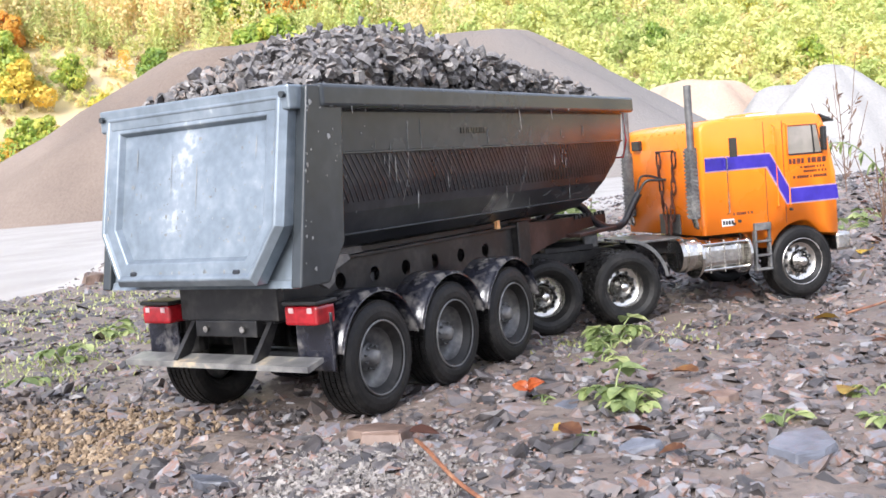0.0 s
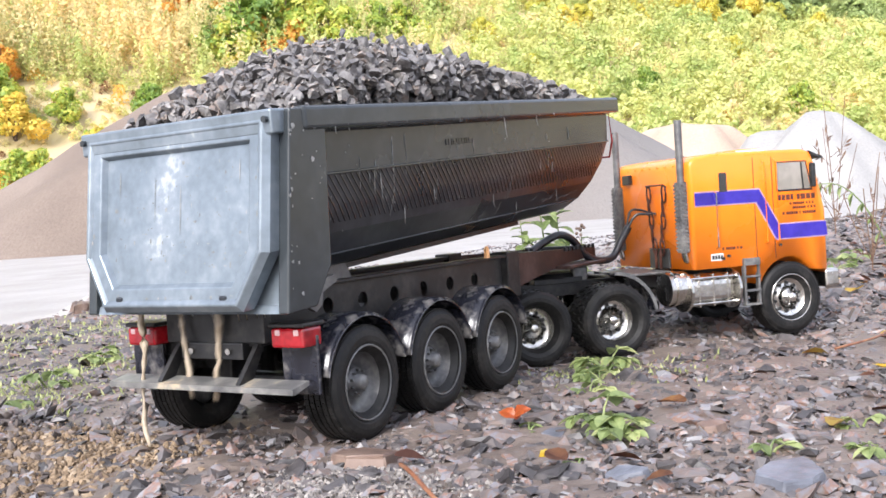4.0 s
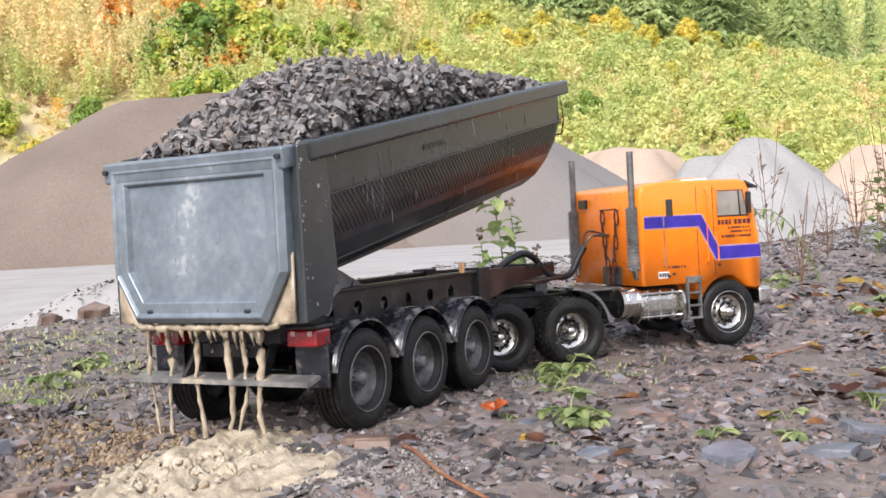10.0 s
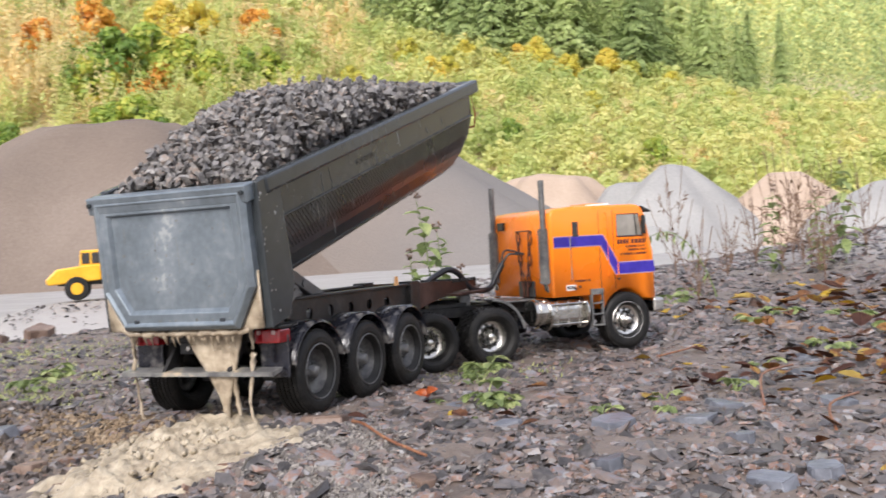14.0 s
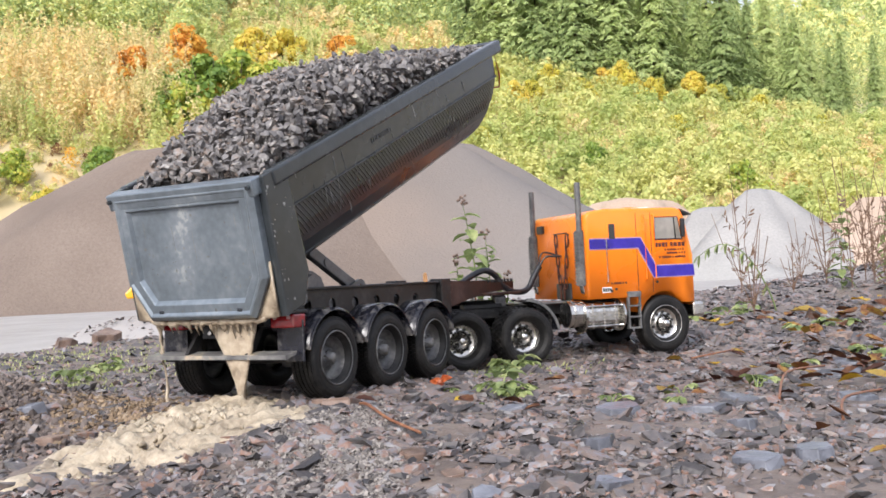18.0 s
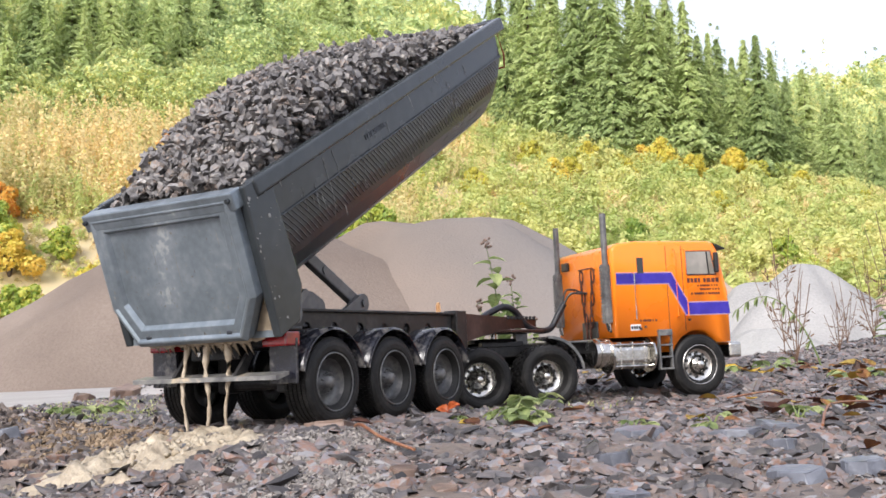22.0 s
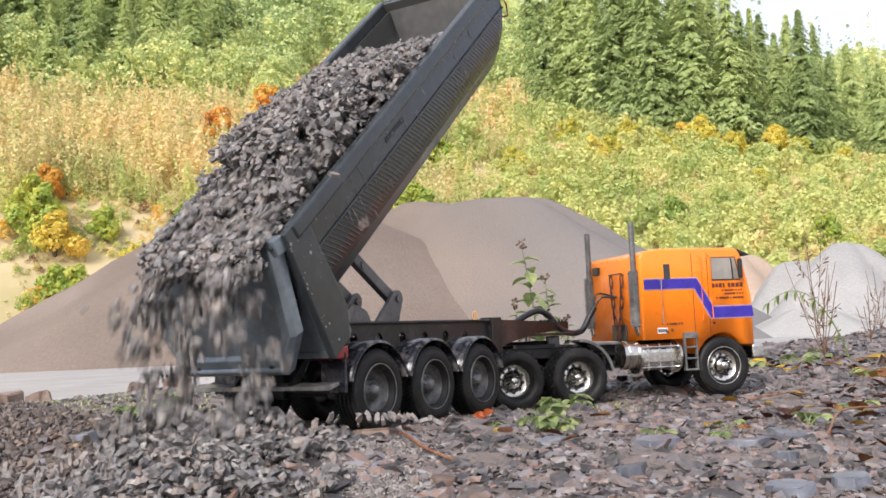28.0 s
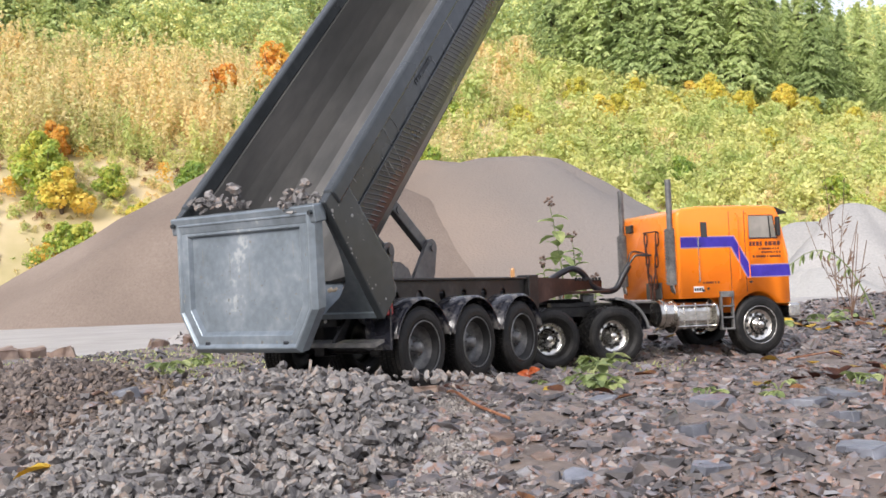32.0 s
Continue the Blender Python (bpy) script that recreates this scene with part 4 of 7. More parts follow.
def semi_trailer():
    tr = tagged(new("semi_trailer"), "three-axle tipping semi-trailer model with a dark grey half-pipe body", "trailer")
    for side in (-1, 1):
        bm = bmesh.new()
        beam_with_holes(bm, -0.055, 0.33, 0.076, 0.112, MID + side * 0.034, 0.003, [0.03 + 0.045 * k for k in range(6)], 0.0065)
        part("frame_rail", bm, BLACK_STEEL, tr)
        bm = bmesh.new()
        extrude_profile(bm, [(0.33, 0.113), (0.54, 0.1075), (0.54, 0.096), (0.46, 0.0935), (0.38, 0.084), (0.33, 0.076)], MID + side * 0.034 - 0.0035, MID + side * 0.034 + 0.0035)
        part("neck_rail", bm, RUST_STEEL, tr, "brown primed gooseneck rail")
        bm = bmesh.new()
        box(bm, (0.31, MID + side * 0.034 - 0.009, 0.07), (0.335, MID + side * 0.034 + 0.009, 0.116), 0.001)
        part("gusset", bm, BLACK_STEEL, tr)
    for x in (-0.05, 0.06, 0.16, 0.27, 0.4, 0.5):
        bm = bmesh.new()
        z = 0.083 if x < 0.3 else 0.097
        box(bm, (x - 0.006, MID - 0.033, z), (x + 0.006, MID + 0.033, z + 0.014), 0.001)
        part("crossmember", bm, BLACK_STEEL, tr)
    bm = bmesh.new()
    box(bm, (0.43, MID - 0.055, 0.0885), (0.535, MID + 0.055, 0.0925), 0.001)
    part("coupling_plate", bm, RUST_STEEL, tr)
    bm = bmesh.new()
    rod(bm, (0.48, MID, 0.0885), (0.48, MID, 0.0745), 0.005)
    part("kingpin", bm, CHROME, tr)
    for k in range(8):
        bm = bmesh.new()
        rod(bm, (0.455 + 0.011 * k, MID - 0.038, 0.107), (0.455 + 0.011 * k, MID - 0.038, 0.1115), 0.0022, segs=6)
        part("bolt", bm, BLACK_STEEL, tr)
    for k, x in enumerate((0.0, 0.1005, 0.201)):
        bm = bmesh.new()
        rod(bm, (x, 0.015, R_WHEEL), (x, 2 * MID - 0.015, R_WHEEL), 0.006)
        box(bm, (x - 0.012, MID - 0.045, 0.033), (x + 0.012, MID - 0.03, 0.076), 0.002)
        box(bm, (x - 0.012, MID + 0.03, 0.033), (x + 0.012, MID + 0.045, 0.076), 0.002)
        part("axle", bm, BLACK_STEEL, tr)
        wheel(tr, TRAILER_TYRE, GREY_RIM, x, 0.0, R_WHEEL, False, -0.004, "black tyre on a grey dished rim")
        wheel(tr, TRAILER_TYRE, GREY_RIM, x, 2 * MID, R_WHEEL, True, -0.004, "black tyre on a grey dished rim")
        for y in (-0.001, 2 * MID - 0.036):
            ob = shared("mudguard", GUARD_MESH, tr, pose(x, y, R_WHEEL + 0.0015))
            ob["label"] = "wet black plastic mudguard arch"
    # rear end: cross panel, lights, flaps, under-run bar
    bm = bmesh.new()
    box(bm, (-0.058, MID - 0.048, 0.077), (-0.05, MID + 0.048, 0.104), 0.001)
    part("rear_panel", bm, BLACK_STEEL, tr)
    bm = bmesh.new()
    box(bm, (-0.062, MID - 0.03, 0.066), (-0.05, MID + 0.03, 0.078), 0.001)
    part("number_bracket", bm, BLACK_STEEL, tr)
    for y in (-0.018, 0.018):
        bm = bmesh.new()
        rod(bm, (-0.0625, MID + y, 0.072), (-0.0645, MID + y, 0.072), 0.0025, segs=6)
        part("bolt", bm, CHROME, tr)
    tail_light(tr, 0.003, 0.032, -1)
    tail_light(tr, 2 * MID - 0.04, 2 * MID - 0.011, 1)
    for y0 in (0.002, 2 * MID - 0.034):
        bm = bmesh.new()
        box(bm, (-0.0535, y0, 0.042), (-0.0505, y0 + 0.032, 0.083), 0.001)
        part("mud_flap", bm, GUARD, tr)
    for y in (MID - 0.038, MID + 0.038):
        bm = bmesh.new()
        extrude_profile(bm, [(-0.048, 0.078), (-0.055, 0.078), (-0.077, 0.052), (-0.077, 0.046), (-0.068, 0.046)], y - 0.002, y + 0.002)
        part("bar_bracket", bm, BLACK_STEEL, tr)
    bm = bmesh.new()
    extrude_profile(bm, [(-0.062, 0.0535), (-0.0795, 0.0505), (-0.0795, 0.0465), (-0.077, 0.0465), (-0.062, 0.0505)], 0.004, 2 * MID - 0.003)
    part("underrun_bar", bm, BAR_GREY, tr, "grey under-run bar with mud splashes")
    for y in (0.03, 2 * MID - 0.03):
        bm = bmesh.new()
        rod(bm, (-0.035, y, 0.05), (-0.035, y, 0.082), 0.011, segs=16)
        rod(bm, (-0.035, y, 0.06), (-0.035, y, 0.066), 0.0125, segs=16)
        part("air_bellows", bm, TYRE, tr)
    bm = bmesh.new()
    extrude_profile(bm, [(0.262, 0.113), (0.268, 0.113), (0.2675, 0.122), (0.265, 0.1245), (0.2625, 0.122)], 0.046, 0.049)
    part("side_marker", bm, AMBER, tr, "small amber side marker")
    # lifting gear on the frame
    for y in (MID - 0.04, MID + 0.04):
        bm = bmesh.new()
        extrude_profile(bm, [(-0.06, 0.1), (-0.035, 0.1), (-0.03, 0.112), (-0.04, 0.12), (-0.055, 0.117)], y - 0.003, y + 0.003)
        part("hinge_bracket", bm, BLACK_STEEL, tr)
    bm = bmesh.new()
    rod(bm, (HINGE.x, 0.012, HINGE.z), (HINGE.x, 2 * MID - 0.012, HINGE.z), 0.004)
    part("hinge_pin", bm, CHROME, tr)
    for y in (MID - 0.03, MID + 0.03):
        bm = bmesh.new()
        rim = [(0.0 + 0.014 * math.cos(t), 0.014 * math.sin(t)) for t in [radians(a) for a in range(90, 271, 20)]]
        tip = [(0.083 + 0.01 * math.cos(t), 0.01 * math.sin(t)) for t in [radians(a) for a in range(-80, 81, 20)]]
        extrude_profile(bm, rim + [(0.035, -0.022), (0.06, -0.02)] + tip + [(0.05, 0.012)], -0.0022, 0.0022)
        rod(bm, (0.083, -0.0045, 0), (0.083, 0.0045, 0), 0.0042, segs=8)
        lever = part("lift_plate", bm, LIFT_GREY, tr, "grey lever plate of the tipping gear")
        bm = bmesh.new()
        box(bm, (-0.03, -0.0045, -0.0065), (0.072, 0.0045, 0.0065), 0.0012)
        rod(bm, (0, -0.006, 0), (0, 0.006, 0), 0.0045, segs=10)
        arm = part("lift_arm", bm, LIFT_GREY, tr, "grey arm between lever plate and body")
        LEVERS.append((lever, y)), ARMS.append((arm, y))
        bm = bmesh.new()
        extrude_profile(bm, [(-0.02, 0.112), (0.062, 0.112), (0.055, 0.124), (0.04, 0.131), (0.02, 0.131), (0.0, 0.122)], y - 0.006, y - 0.003)
        part("pivot_plate", bm, LIFT_GREY, tr)
    bm = bmesh.new()
    rod(bm, (0.03, MID - 0.026, 0.121), (0.03, MID + 0.026, 0.121), 0.0125, segs=20)
    part("ram_cylinder", bm, BLACK_STEEL, tr)
    return tr


LEVERS, ARMS = [], []
GUARD_MESH = guard_mesh(0.036)
trailer = semi_trailer()

# half-pipe body: outline of one side from the top edge down, out from the middle
SHELL = [(0.0925, 0.2355), (0.0925, 0.2215), (0.0855, 0.2195), (0.0845, 0.19), (0.0815, 0.168), (0.075, 0.148), (0.064, 0.132), (0.048, 0.1215), (0.026, 0.1165), (0.0, 0.1155)]
X_REAR, X_FRONT = -0.062, 0.492


def front_x(z):
    """The front wall leans forward towards the top."""
    return X_FRONT - 0.055 * ss(0.2, 0.112, z)


def tipper_body(tr):
    def skin(off, dz):
        row = [(-(y - off), z + dz * (1 if k > 1 else 0)) for k, (y, z) in enumerate(SHELL)]
        return row + [(-y, z) for y, z in row[-2::-1]]

    bm = bmesh.new()
    xs = [X_REAR + 0.012, 0.1, 0.2, 0.3, 0.38, 1.0]
    outer, inner = skin(0.0, 0.0), skin(0.0055, 0.0045)
    grids = []
    for prof in (outer, inner):
        grids.append([[bm.verts.new((min(x, front_x(z) - (0.004 if prof is inner and x > 0.9 else 0)) - HINGE.x, y, z - HINGE.z)) for y, z in prof] for x in xs])
    for n, g in enumerate(grids):
        for a, b in zip(g, g[1:]):
            for k in range(len(a) - 1):
                f = bm.faces.new((a[k], b[k], b[k + 1], a[k + 1]))
                # outer skin: grey down to z 0.19, the dark tone below
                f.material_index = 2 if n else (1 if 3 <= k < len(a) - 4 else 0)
        f = bm.faces.new(g[-1])
        f.material_index = 2 if n else 0
    for k in range(len(outer) - 1):
        bm.faces.new((grids[0][0][k], grids[0][0][k + 1], grids[1][0][k + 1], grids[1][0][k]))
    for k in (0, len(outer) - 1):
        for i in range(len(xs) - 1):
            bm.faces.new((grids[0][i][k], grids[0][i + 1][k], grids[1][i + 1][k], grids[1][i][k]))
    bm.faces.new((grids[0][-1][0], grids[1][-1][0], grids[1][-1][-1], grids[0][-1][-1]))
    bmesh.ops.recalc_face_normals(bm, faces=bm.faces)
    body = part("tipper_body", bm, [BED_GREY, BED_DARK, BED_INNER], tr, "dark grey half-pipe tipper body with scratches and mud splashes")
    body.matrix_basis = Matrix.Translation(HINGE)
    inv = Matrix.Translation(-HINGE)

    def sub(name, bm, material, label=""):
        bmesh.ops.transform(bm, matrix=inv, verts=bm.verts)
        return part(name, bm, material, body, label)

    for s in (-1, 1):
        bm = bmesh.new()
        box(bm, (X_REAR + 0.01, MID + s * 0.0925 - 0.0064, 0.2208), (X_FRONT + 0.006, MID + s * 0.0925 + 0.0058, 0.2375), 0.003, 3)
        sub("top_rail", bm, BED_GREY)
        bm = bmesh.new()
        pts = [(X_REAR + 0.034, 0.2225), (X_REAR + 0.03, 0.236), (X_REAR - 0.002, 0.236), (X_REAR - 0.026, 0.104), (X_REAR + 0.004, 0.104), (X_REAR + 0.024, 0.13)]
        extrude_profile(bm, pts, MID + s * 0.0925 - 0.0045, MID + s * 0.0925 + 0.0045)
        bmesh.ops.bevel(bm, geom=bm.edges[:], offset=0.0012, segments=2, affect="EDGES", profile=0.5)
        sub("rear_post", bm, BED_GREY)
        bm = bmesh.new()
        y0 = MID + s * 0.0885
        extrude_profile(bm, [(-0.059, 0.103), (-0.052, 0.099), (-0.045, 0.103), (-0.043, 0.111), (-0.026, 0.1165), (-0.028, 0.121), (-0.058, 0.12)], y0 - 0.002, y0 + 0.002)
        ear = sub("hinge_ear", bm, RIM_GREY, "pale grey hinge ear with a dark disc for its hole")
        # black disc on the uncut ear, for the darkness of its hole
        bm = bmesh.new()
        rod(bm, (-0.0515, y0 - 0.0027, 0.1068), (-0.0515, y0 + 0.0027, 0.1068), 0.0028, segs=14)
        sub("hinge_hole_disc", bm, DARK_TRIM)
        bm = bmesh.new()
        for q in range(6):
            z0, z1 = 0.108 + q * 0.018, 0.108 + (q + 1) * 0.018
            yi = [float(np.interp(z, [p[1] for p in SHELL[::-1]], [p[0] for p in SHELL[::-1]])) for z in (max(z0, 0.1165), max(z1, 0.1165))]
            c = [bm.verts.new((-0.0585 - 0.19 * (0.234 - z), MID + s * a, z)) for a, z in ((yi[0] - 0.004, z0), (0.0925, z0), (0.0925, z1), (yi[1] - 0.004, z1))]
            d = [bm.verts.new((v.co.x + 0.0025, v.co.y, v.co.z)) for v in c]
            bm.faces.new(c), bm.faces.new(d[::-1])
        sub("corner_web", bm, GATE_GREY)
    bm = bmesh.new()
    extrude_profile(bm, [(X_FRONT - 0.002, 0.234), (X_FRONT + 0.006, 0.237), (X_FRONT + 0.006, 0.222), (X_FRONT - 0.002, 0.222)], MID - 0.0925, MID + 0.0925)
    sub("front_rail", bm, BED_GREY)
    bm = bmesh.new()
    extrude_profile(bm, [(X_REAR - 0.024, 0.104), (X_REAR + 0.02, 0.1135), (X_REAR + 0.02, 0.118), (X_REAR - 0.022, 0.109)], MID - 0.09, MID + 0.09)
    sub("chute_lip", bm, GATE_GREY)
    for y in (MID - 0.028, MID + 0.028):
        bm = bmesh.new()
        extrude_profile(bm, [(0.0, 0.1135), (0.36, 0.1135), (0.36, 0.1175), (0.0, 0.1175)], y - 0.004, y + 0.004)
        sub("runner", bm, BLACK_STEEL)
    def side_y(z):
        return MID - float(np.interp(z, [p[1] for p in SHELL[::-1]], [p[0] for p in SHELL[::-1]]))

    # slanting ribs of the tread plate, following the curve of the side
    bm = bmesh.new()
    for k in range(84):
        x = -0.04 + k * 0.0064
        pts = []
        for q in range(6):
            z = 0.1895 - 0.0068 * q
            px = x + 0.0056 * q
            if -0.03 < px < front_x(z) - 0.003:
                pts.append((px, side_y(z) + 0.0002, z))
        if len(pts) > 1:
            tube(bm, pts, 0.0009, 5)
    sub("tread_plate", bm, BED_DARK, "dark slanting ribs along the side")
    bm = bmesh.new()
    tube(bm, [(-0.03, side_y(0.1315) + 0.0003, 0.1315), (0.2, side_y(0.1315) + 0.0003, 0.1315), (0.435, side_y(0.1315) + 0.0003, 0.1315)], 0.0011, 6)
    sub("fold_line", bm, BED_GREY, "pressed fold along the lower side")
    bm = bmesh.new()
    box(bm, (-0.03, MID - 0.0864, 0.1895), (X_FRONT - 0.002, MID - 0.084, 0.1915), 0.0004, 1)
    sub("seam", bm, BED_GREY, "welded seam under the upper strip")
    bm = bmesh.new()
    rod(bm, (-0.042, MID - 0.096, 0.224), (-0.042, MID - 0.0985, 0.224), 0.0026, segs=12)
    sub("bolt", bm, BED_DARK)
    # a lettered patch, kept as plain bars
    bm = bmesh.new()
    x = 0.145
    for w in (5, 6, 3, 7, 4, 6, 6, 3, 5, 7):
        box(bm, (x, MID - 0.0858, 0.2025), (x + w * 0.0006, MID - 0.0845, 0.2075), 0, 1)
        x += w * 0.0006 + 0.0012
    sub("lettering", bm, BED_DARK)
    sc = random.Random(8)
    bm = bmesh.new()
    for k in range(44):
        x, z = 0.46 - 0.48 * sc.random() ** 0.7, sc.uniform(0.14, 0.234)
        y = MID - float(np.interp(z, [p[1] for p in SHELL[::-1]], [p[0] for p in SHELL[::-1]])) - 0.0002
        if z > 0.221:
            y = MID - 0.0982
        long = sc.uniform(0.004, 0.024) if sc.random() < 0.4 else 0.0016
        lean = sc.uniform(-8, 14)
        top = [(0, 0), (sc.uniform(0.0003, 0.0008), -long * 0.3), (sc.uniform(0.0001, 0.0004), -long), (-0.0002, -long * 0.8), (-sc.uniform(0.0002, 0.0006), -long * 0.25)]
        m = pose(x, y, z, 0, lean, 0)
        vs = [bm.verts.new(m @ Vector((a, 0.018 * (0.02 if z > 0.19 else 0.4) * (-b) , b))) for a, b in top]
        bm.faces.new(vs)
    # long wavering runs, scrapes low at the front and splashes on the rail and the rear post
    for x, z0, z1, w in ((0.066, 0.213, 0.152, 0.0009), (0.084, 0.214, 0.183, 0.0004), (0.262, 0.184, 0.146, 0.0006), (0.252, 0.146, 0.134, 0.0004), (0.19, 0.206, 0.194, 0.0008), (0.13, 0.18, 0.158, 0.0003), (0.34, 0.186, 0.17, 0.0003), (0.022, 0.2, 0.176, 0.0003)):
        n = 9
        for k in range(n):
            za, zb = z0 + (z1 - z0) * k / n, z0 + (z1 - z0) * (k + 1) / n
            xa, xb = x + 0.0007 * math.sin(0.9 * k + 40 * x), x + 0.0007 * math.sin(0.9 * (k + 1) + 40 * x)
            wa = w * sc.uniform(0.3, 0.9)
            bm.faces.new([bm.verts.new((px, side_y(pz) - 0.0001, pz)) for px, pz in ((xa - wa, za), (xa + wa, za), (xb + wa * 0.6, zb), (xb - wa * 0.6, zb))])
    for k in range(16):
        x, z, ln, up = sc.uniform(0.3, 0.425), sc.uniform(0.134, 0.142), sc.uniform(0.003, 0.011), sc.uniform(-0.3, 1.1)
        dx, dz = ln * math.cos(up), ln * math.sin(up) * 0.6
        bm.faces.new([bm.verts.new((px, side_y(pz) - 0.0001, pz)) for px, pz in ((x, z), (x + dx, z + dz), (x + dx, z + dz + 0.0005), (x, z + 0.0006))])
    for k in range(70):
        rail = k < 46
        x, z, y = (sc.uniform(-0.03, 0.49), sc.uniform(0.222, 0.2345), MID - 0.0985) if rail else (0, sc.uniform(0.11, 0.225), MID - 0.0972)
        if not rail:
            x = -0.0635 - 0.18 * (0.234 - z) + 0.034 * sc.random() ** 2.5
        r = 0.0003 + 0.0016 * sc.random() ** 3
        bm.faces.new([bm.verts.new((x + r * sc.uniform(0.6, 1.3) * math.cos(t), y, z + r * sc.uniform(0.6, 1.8) * math.sin(t))) for t in (0, 1.05, 2.1, 3.15, 4.2, 5.25)])
    bmesh.ops.recalc_face_normals(bm, faces=bm.faces)
    r = bmesh.ops.extrude_face_region(bm, geom=bm.faces[:])
    bmesh.ops.translate(bm, vec=(0, -0.0003, 0), verts=[v for v in r["geom"] if isinstance(v, bmesh.types.BMVert)])
    tagged(sub("splash_marks", bm, SPLASH, "pale dried splashes"), kind="stuff")
    bm = bmesh.new()
    tube(bm, [(X_FRONT + 0.006, MID - 0.085, 0.232), (X_FRONT + 0.004, MID - 0.088, 0.19), (X_FRONT + 0.012, MID - 0.08, 0.172), (X_FRONT + 0.012, MID - 0.05, 0.172)], 0.0012, 6)
    sub("cord", bm, RED_CORD, "red cord hanging from the front rail")
    bm = bmesh.new()
    tube(bm, [(0.06, MID - 0.012, 0.118), (0.1, MID - 0.012, 0.13)], 0.004, 8)
    sub("ram_foot", bm, BLACK_STEEL)
    return body


def tailgate(body):
    def ring(pts, x0, x1):
        return [(x0, y, z) for y, z in pts], [(x1, y, z) for y, z in pts]

    def hexa(d):
        """Gate outline, drawn in by d, with cut lower corners."""
        return [(-0.0885 + d, 0.2345 - d), (0.0885 - d, 0.2345 - d), (0.0885 - d, 0.145 + 0.2 * d), (0.0665 - 0.55 * d, 0.1075 + d), (-0.0665 + 0.55 * d, 0.1075 + d), (-0.0885 + d, 0.145 + 0.2 * d)]

    bm = bmesh.new()

    def loop(d, x):
        # the gate leans back towards its foot
        return [bm.verts.new((x - 0.19 * (0.234 - z) - 0.002, y, z - GATE_HINGE.z)) for y, z in hexa(d)]

    rings = [loop(d, x) for d, x in ((0, 0.006), (0, -0.0045), (0.0045, -0.009), (0.0065, -0.009), (0.0085, -0.0068), (0.0165, -0.0068), (0.019, -0.0022))]
    for a, b in zip(rings, rings[1:]):
        for k in range(6):
            bm.faces.new((a[k], a[(k + 1) % 6], b[(k + 1) % 6], b[k]))
    bm.faces.new(rings[0][::-1]), bm.faces.new(rings[-1])
    bmesh.ops.recalc_face_normals(bm, faces=bm.faces)
    bmesh.ops.bevel(bm, geom=[e for e in bm.edges if all(v in rings[2] + rings[3] + rings[5] for v in e.verts)], offset=0.0008, segments=2, affect="EDGES", profile=0.5)
    gate = part("tailgate", bm, GATE_GREY, body, "blue-grey steel tailgate with raised frame, scratched and splashed")

    def gpart(name, bm, material, label=""):
        return part(name, bm, material, gate, label)

    lean = pose(0, 0, 0, 0, math.degrees(math.atan(0.19)), 0)
    bm = bmesh.new()
    box(bm, (-0.0115, -0.0925, -0.012), (0.004, 0.0925, 0.0045), 0.0015, 2)
    gpart("gate_rail", bm, GATE_GREY)
    for y in (-0.05, 0.05):
        bm = bmesh.new()
        box(bm, (-0.0105, y - 0.0035, -0.1235), (-0.0045, y + 0.0035, -0.1135), 0.001, 1, Matrix.Translation((-0.0215, 0, 0)))
        gpart("latch", bm, BED_DARK)
    for y in (-0.088, 0.088):
        bm = bmesh.new()
        rod(bm, (-0.0105, y, -0.002), (-0.0145, y, -0.002), 0.0022, segs=8)
        gpart("bolt", bm, BED_GREY)
    g = random.Random(41)
    bm = bmesh.new()

    def blot(y, z, w, h, x):
        n = 9
        vs = []
        for k in range(n):
            t = k * math.tau / n
            r = g.uniform(0.55, 1.1)
            yy, zz = y + w * r * math.cos(t), z + h * r * math.sin(t)
            vs.append(bm.verts.new((x - 0.19 * (0.002 - zz) - 0.002, yy, zz)))
        bm.faces.new(vs)

    for k in range(150):
        if g.random() < 0.7:
            blot(g.uniform(-0.068, 0.068), g.uniform(-0.098, -0.022), 0.0004 + 0.0016 * g.random() ** 3, 0.0004 + 0.0022 * g.random() ** 3, -0.0026)
        else:
            y, z = (g.choice((-1, 1)) * g.uniform(0.078, 0.083), g.uniform(-0.08, -0.02)) if g.random() < 0.55 else (g.uniform(-0.06, 0.06), g.uniform(-0.121, -0.113))
            blot(y, z, 0.0004 + 0.0018 * g.random() ** 2, 0.0004 + 0.002 * g.random() ** 2, -0.0072)
    for y, w, h in ((0.02, 0.0008, 0.022), (-0.005, 0.0009, 0.026), (-0.06, 0.001, 0.012), (0.056, 0.0012, 0.014)):
        blot(y, -0.024 - h * g.uniform(0.7, 1.2), w * 0.45, h * 0.8, -0.0026)
    bmesh.ops.recalc_face_normals(bm, faces=bm.faces)
    tagged(gpart("splash_marks", bm, SPLASH, "pale dried splashes"), kind="stuff")
    gate.matrix_basis = Matrix.Translation(GATE_HINGE - HINGE)
    return gate


body = tipper_body(trailer)
gate = tailgate(body)

# ---- the tractor unit, turned on its coupling ----
TRACTOR = pose(0.463, -0.005, 0, 0, 0, -40)
TM = 0.086
DRIVE_Z = 0.029


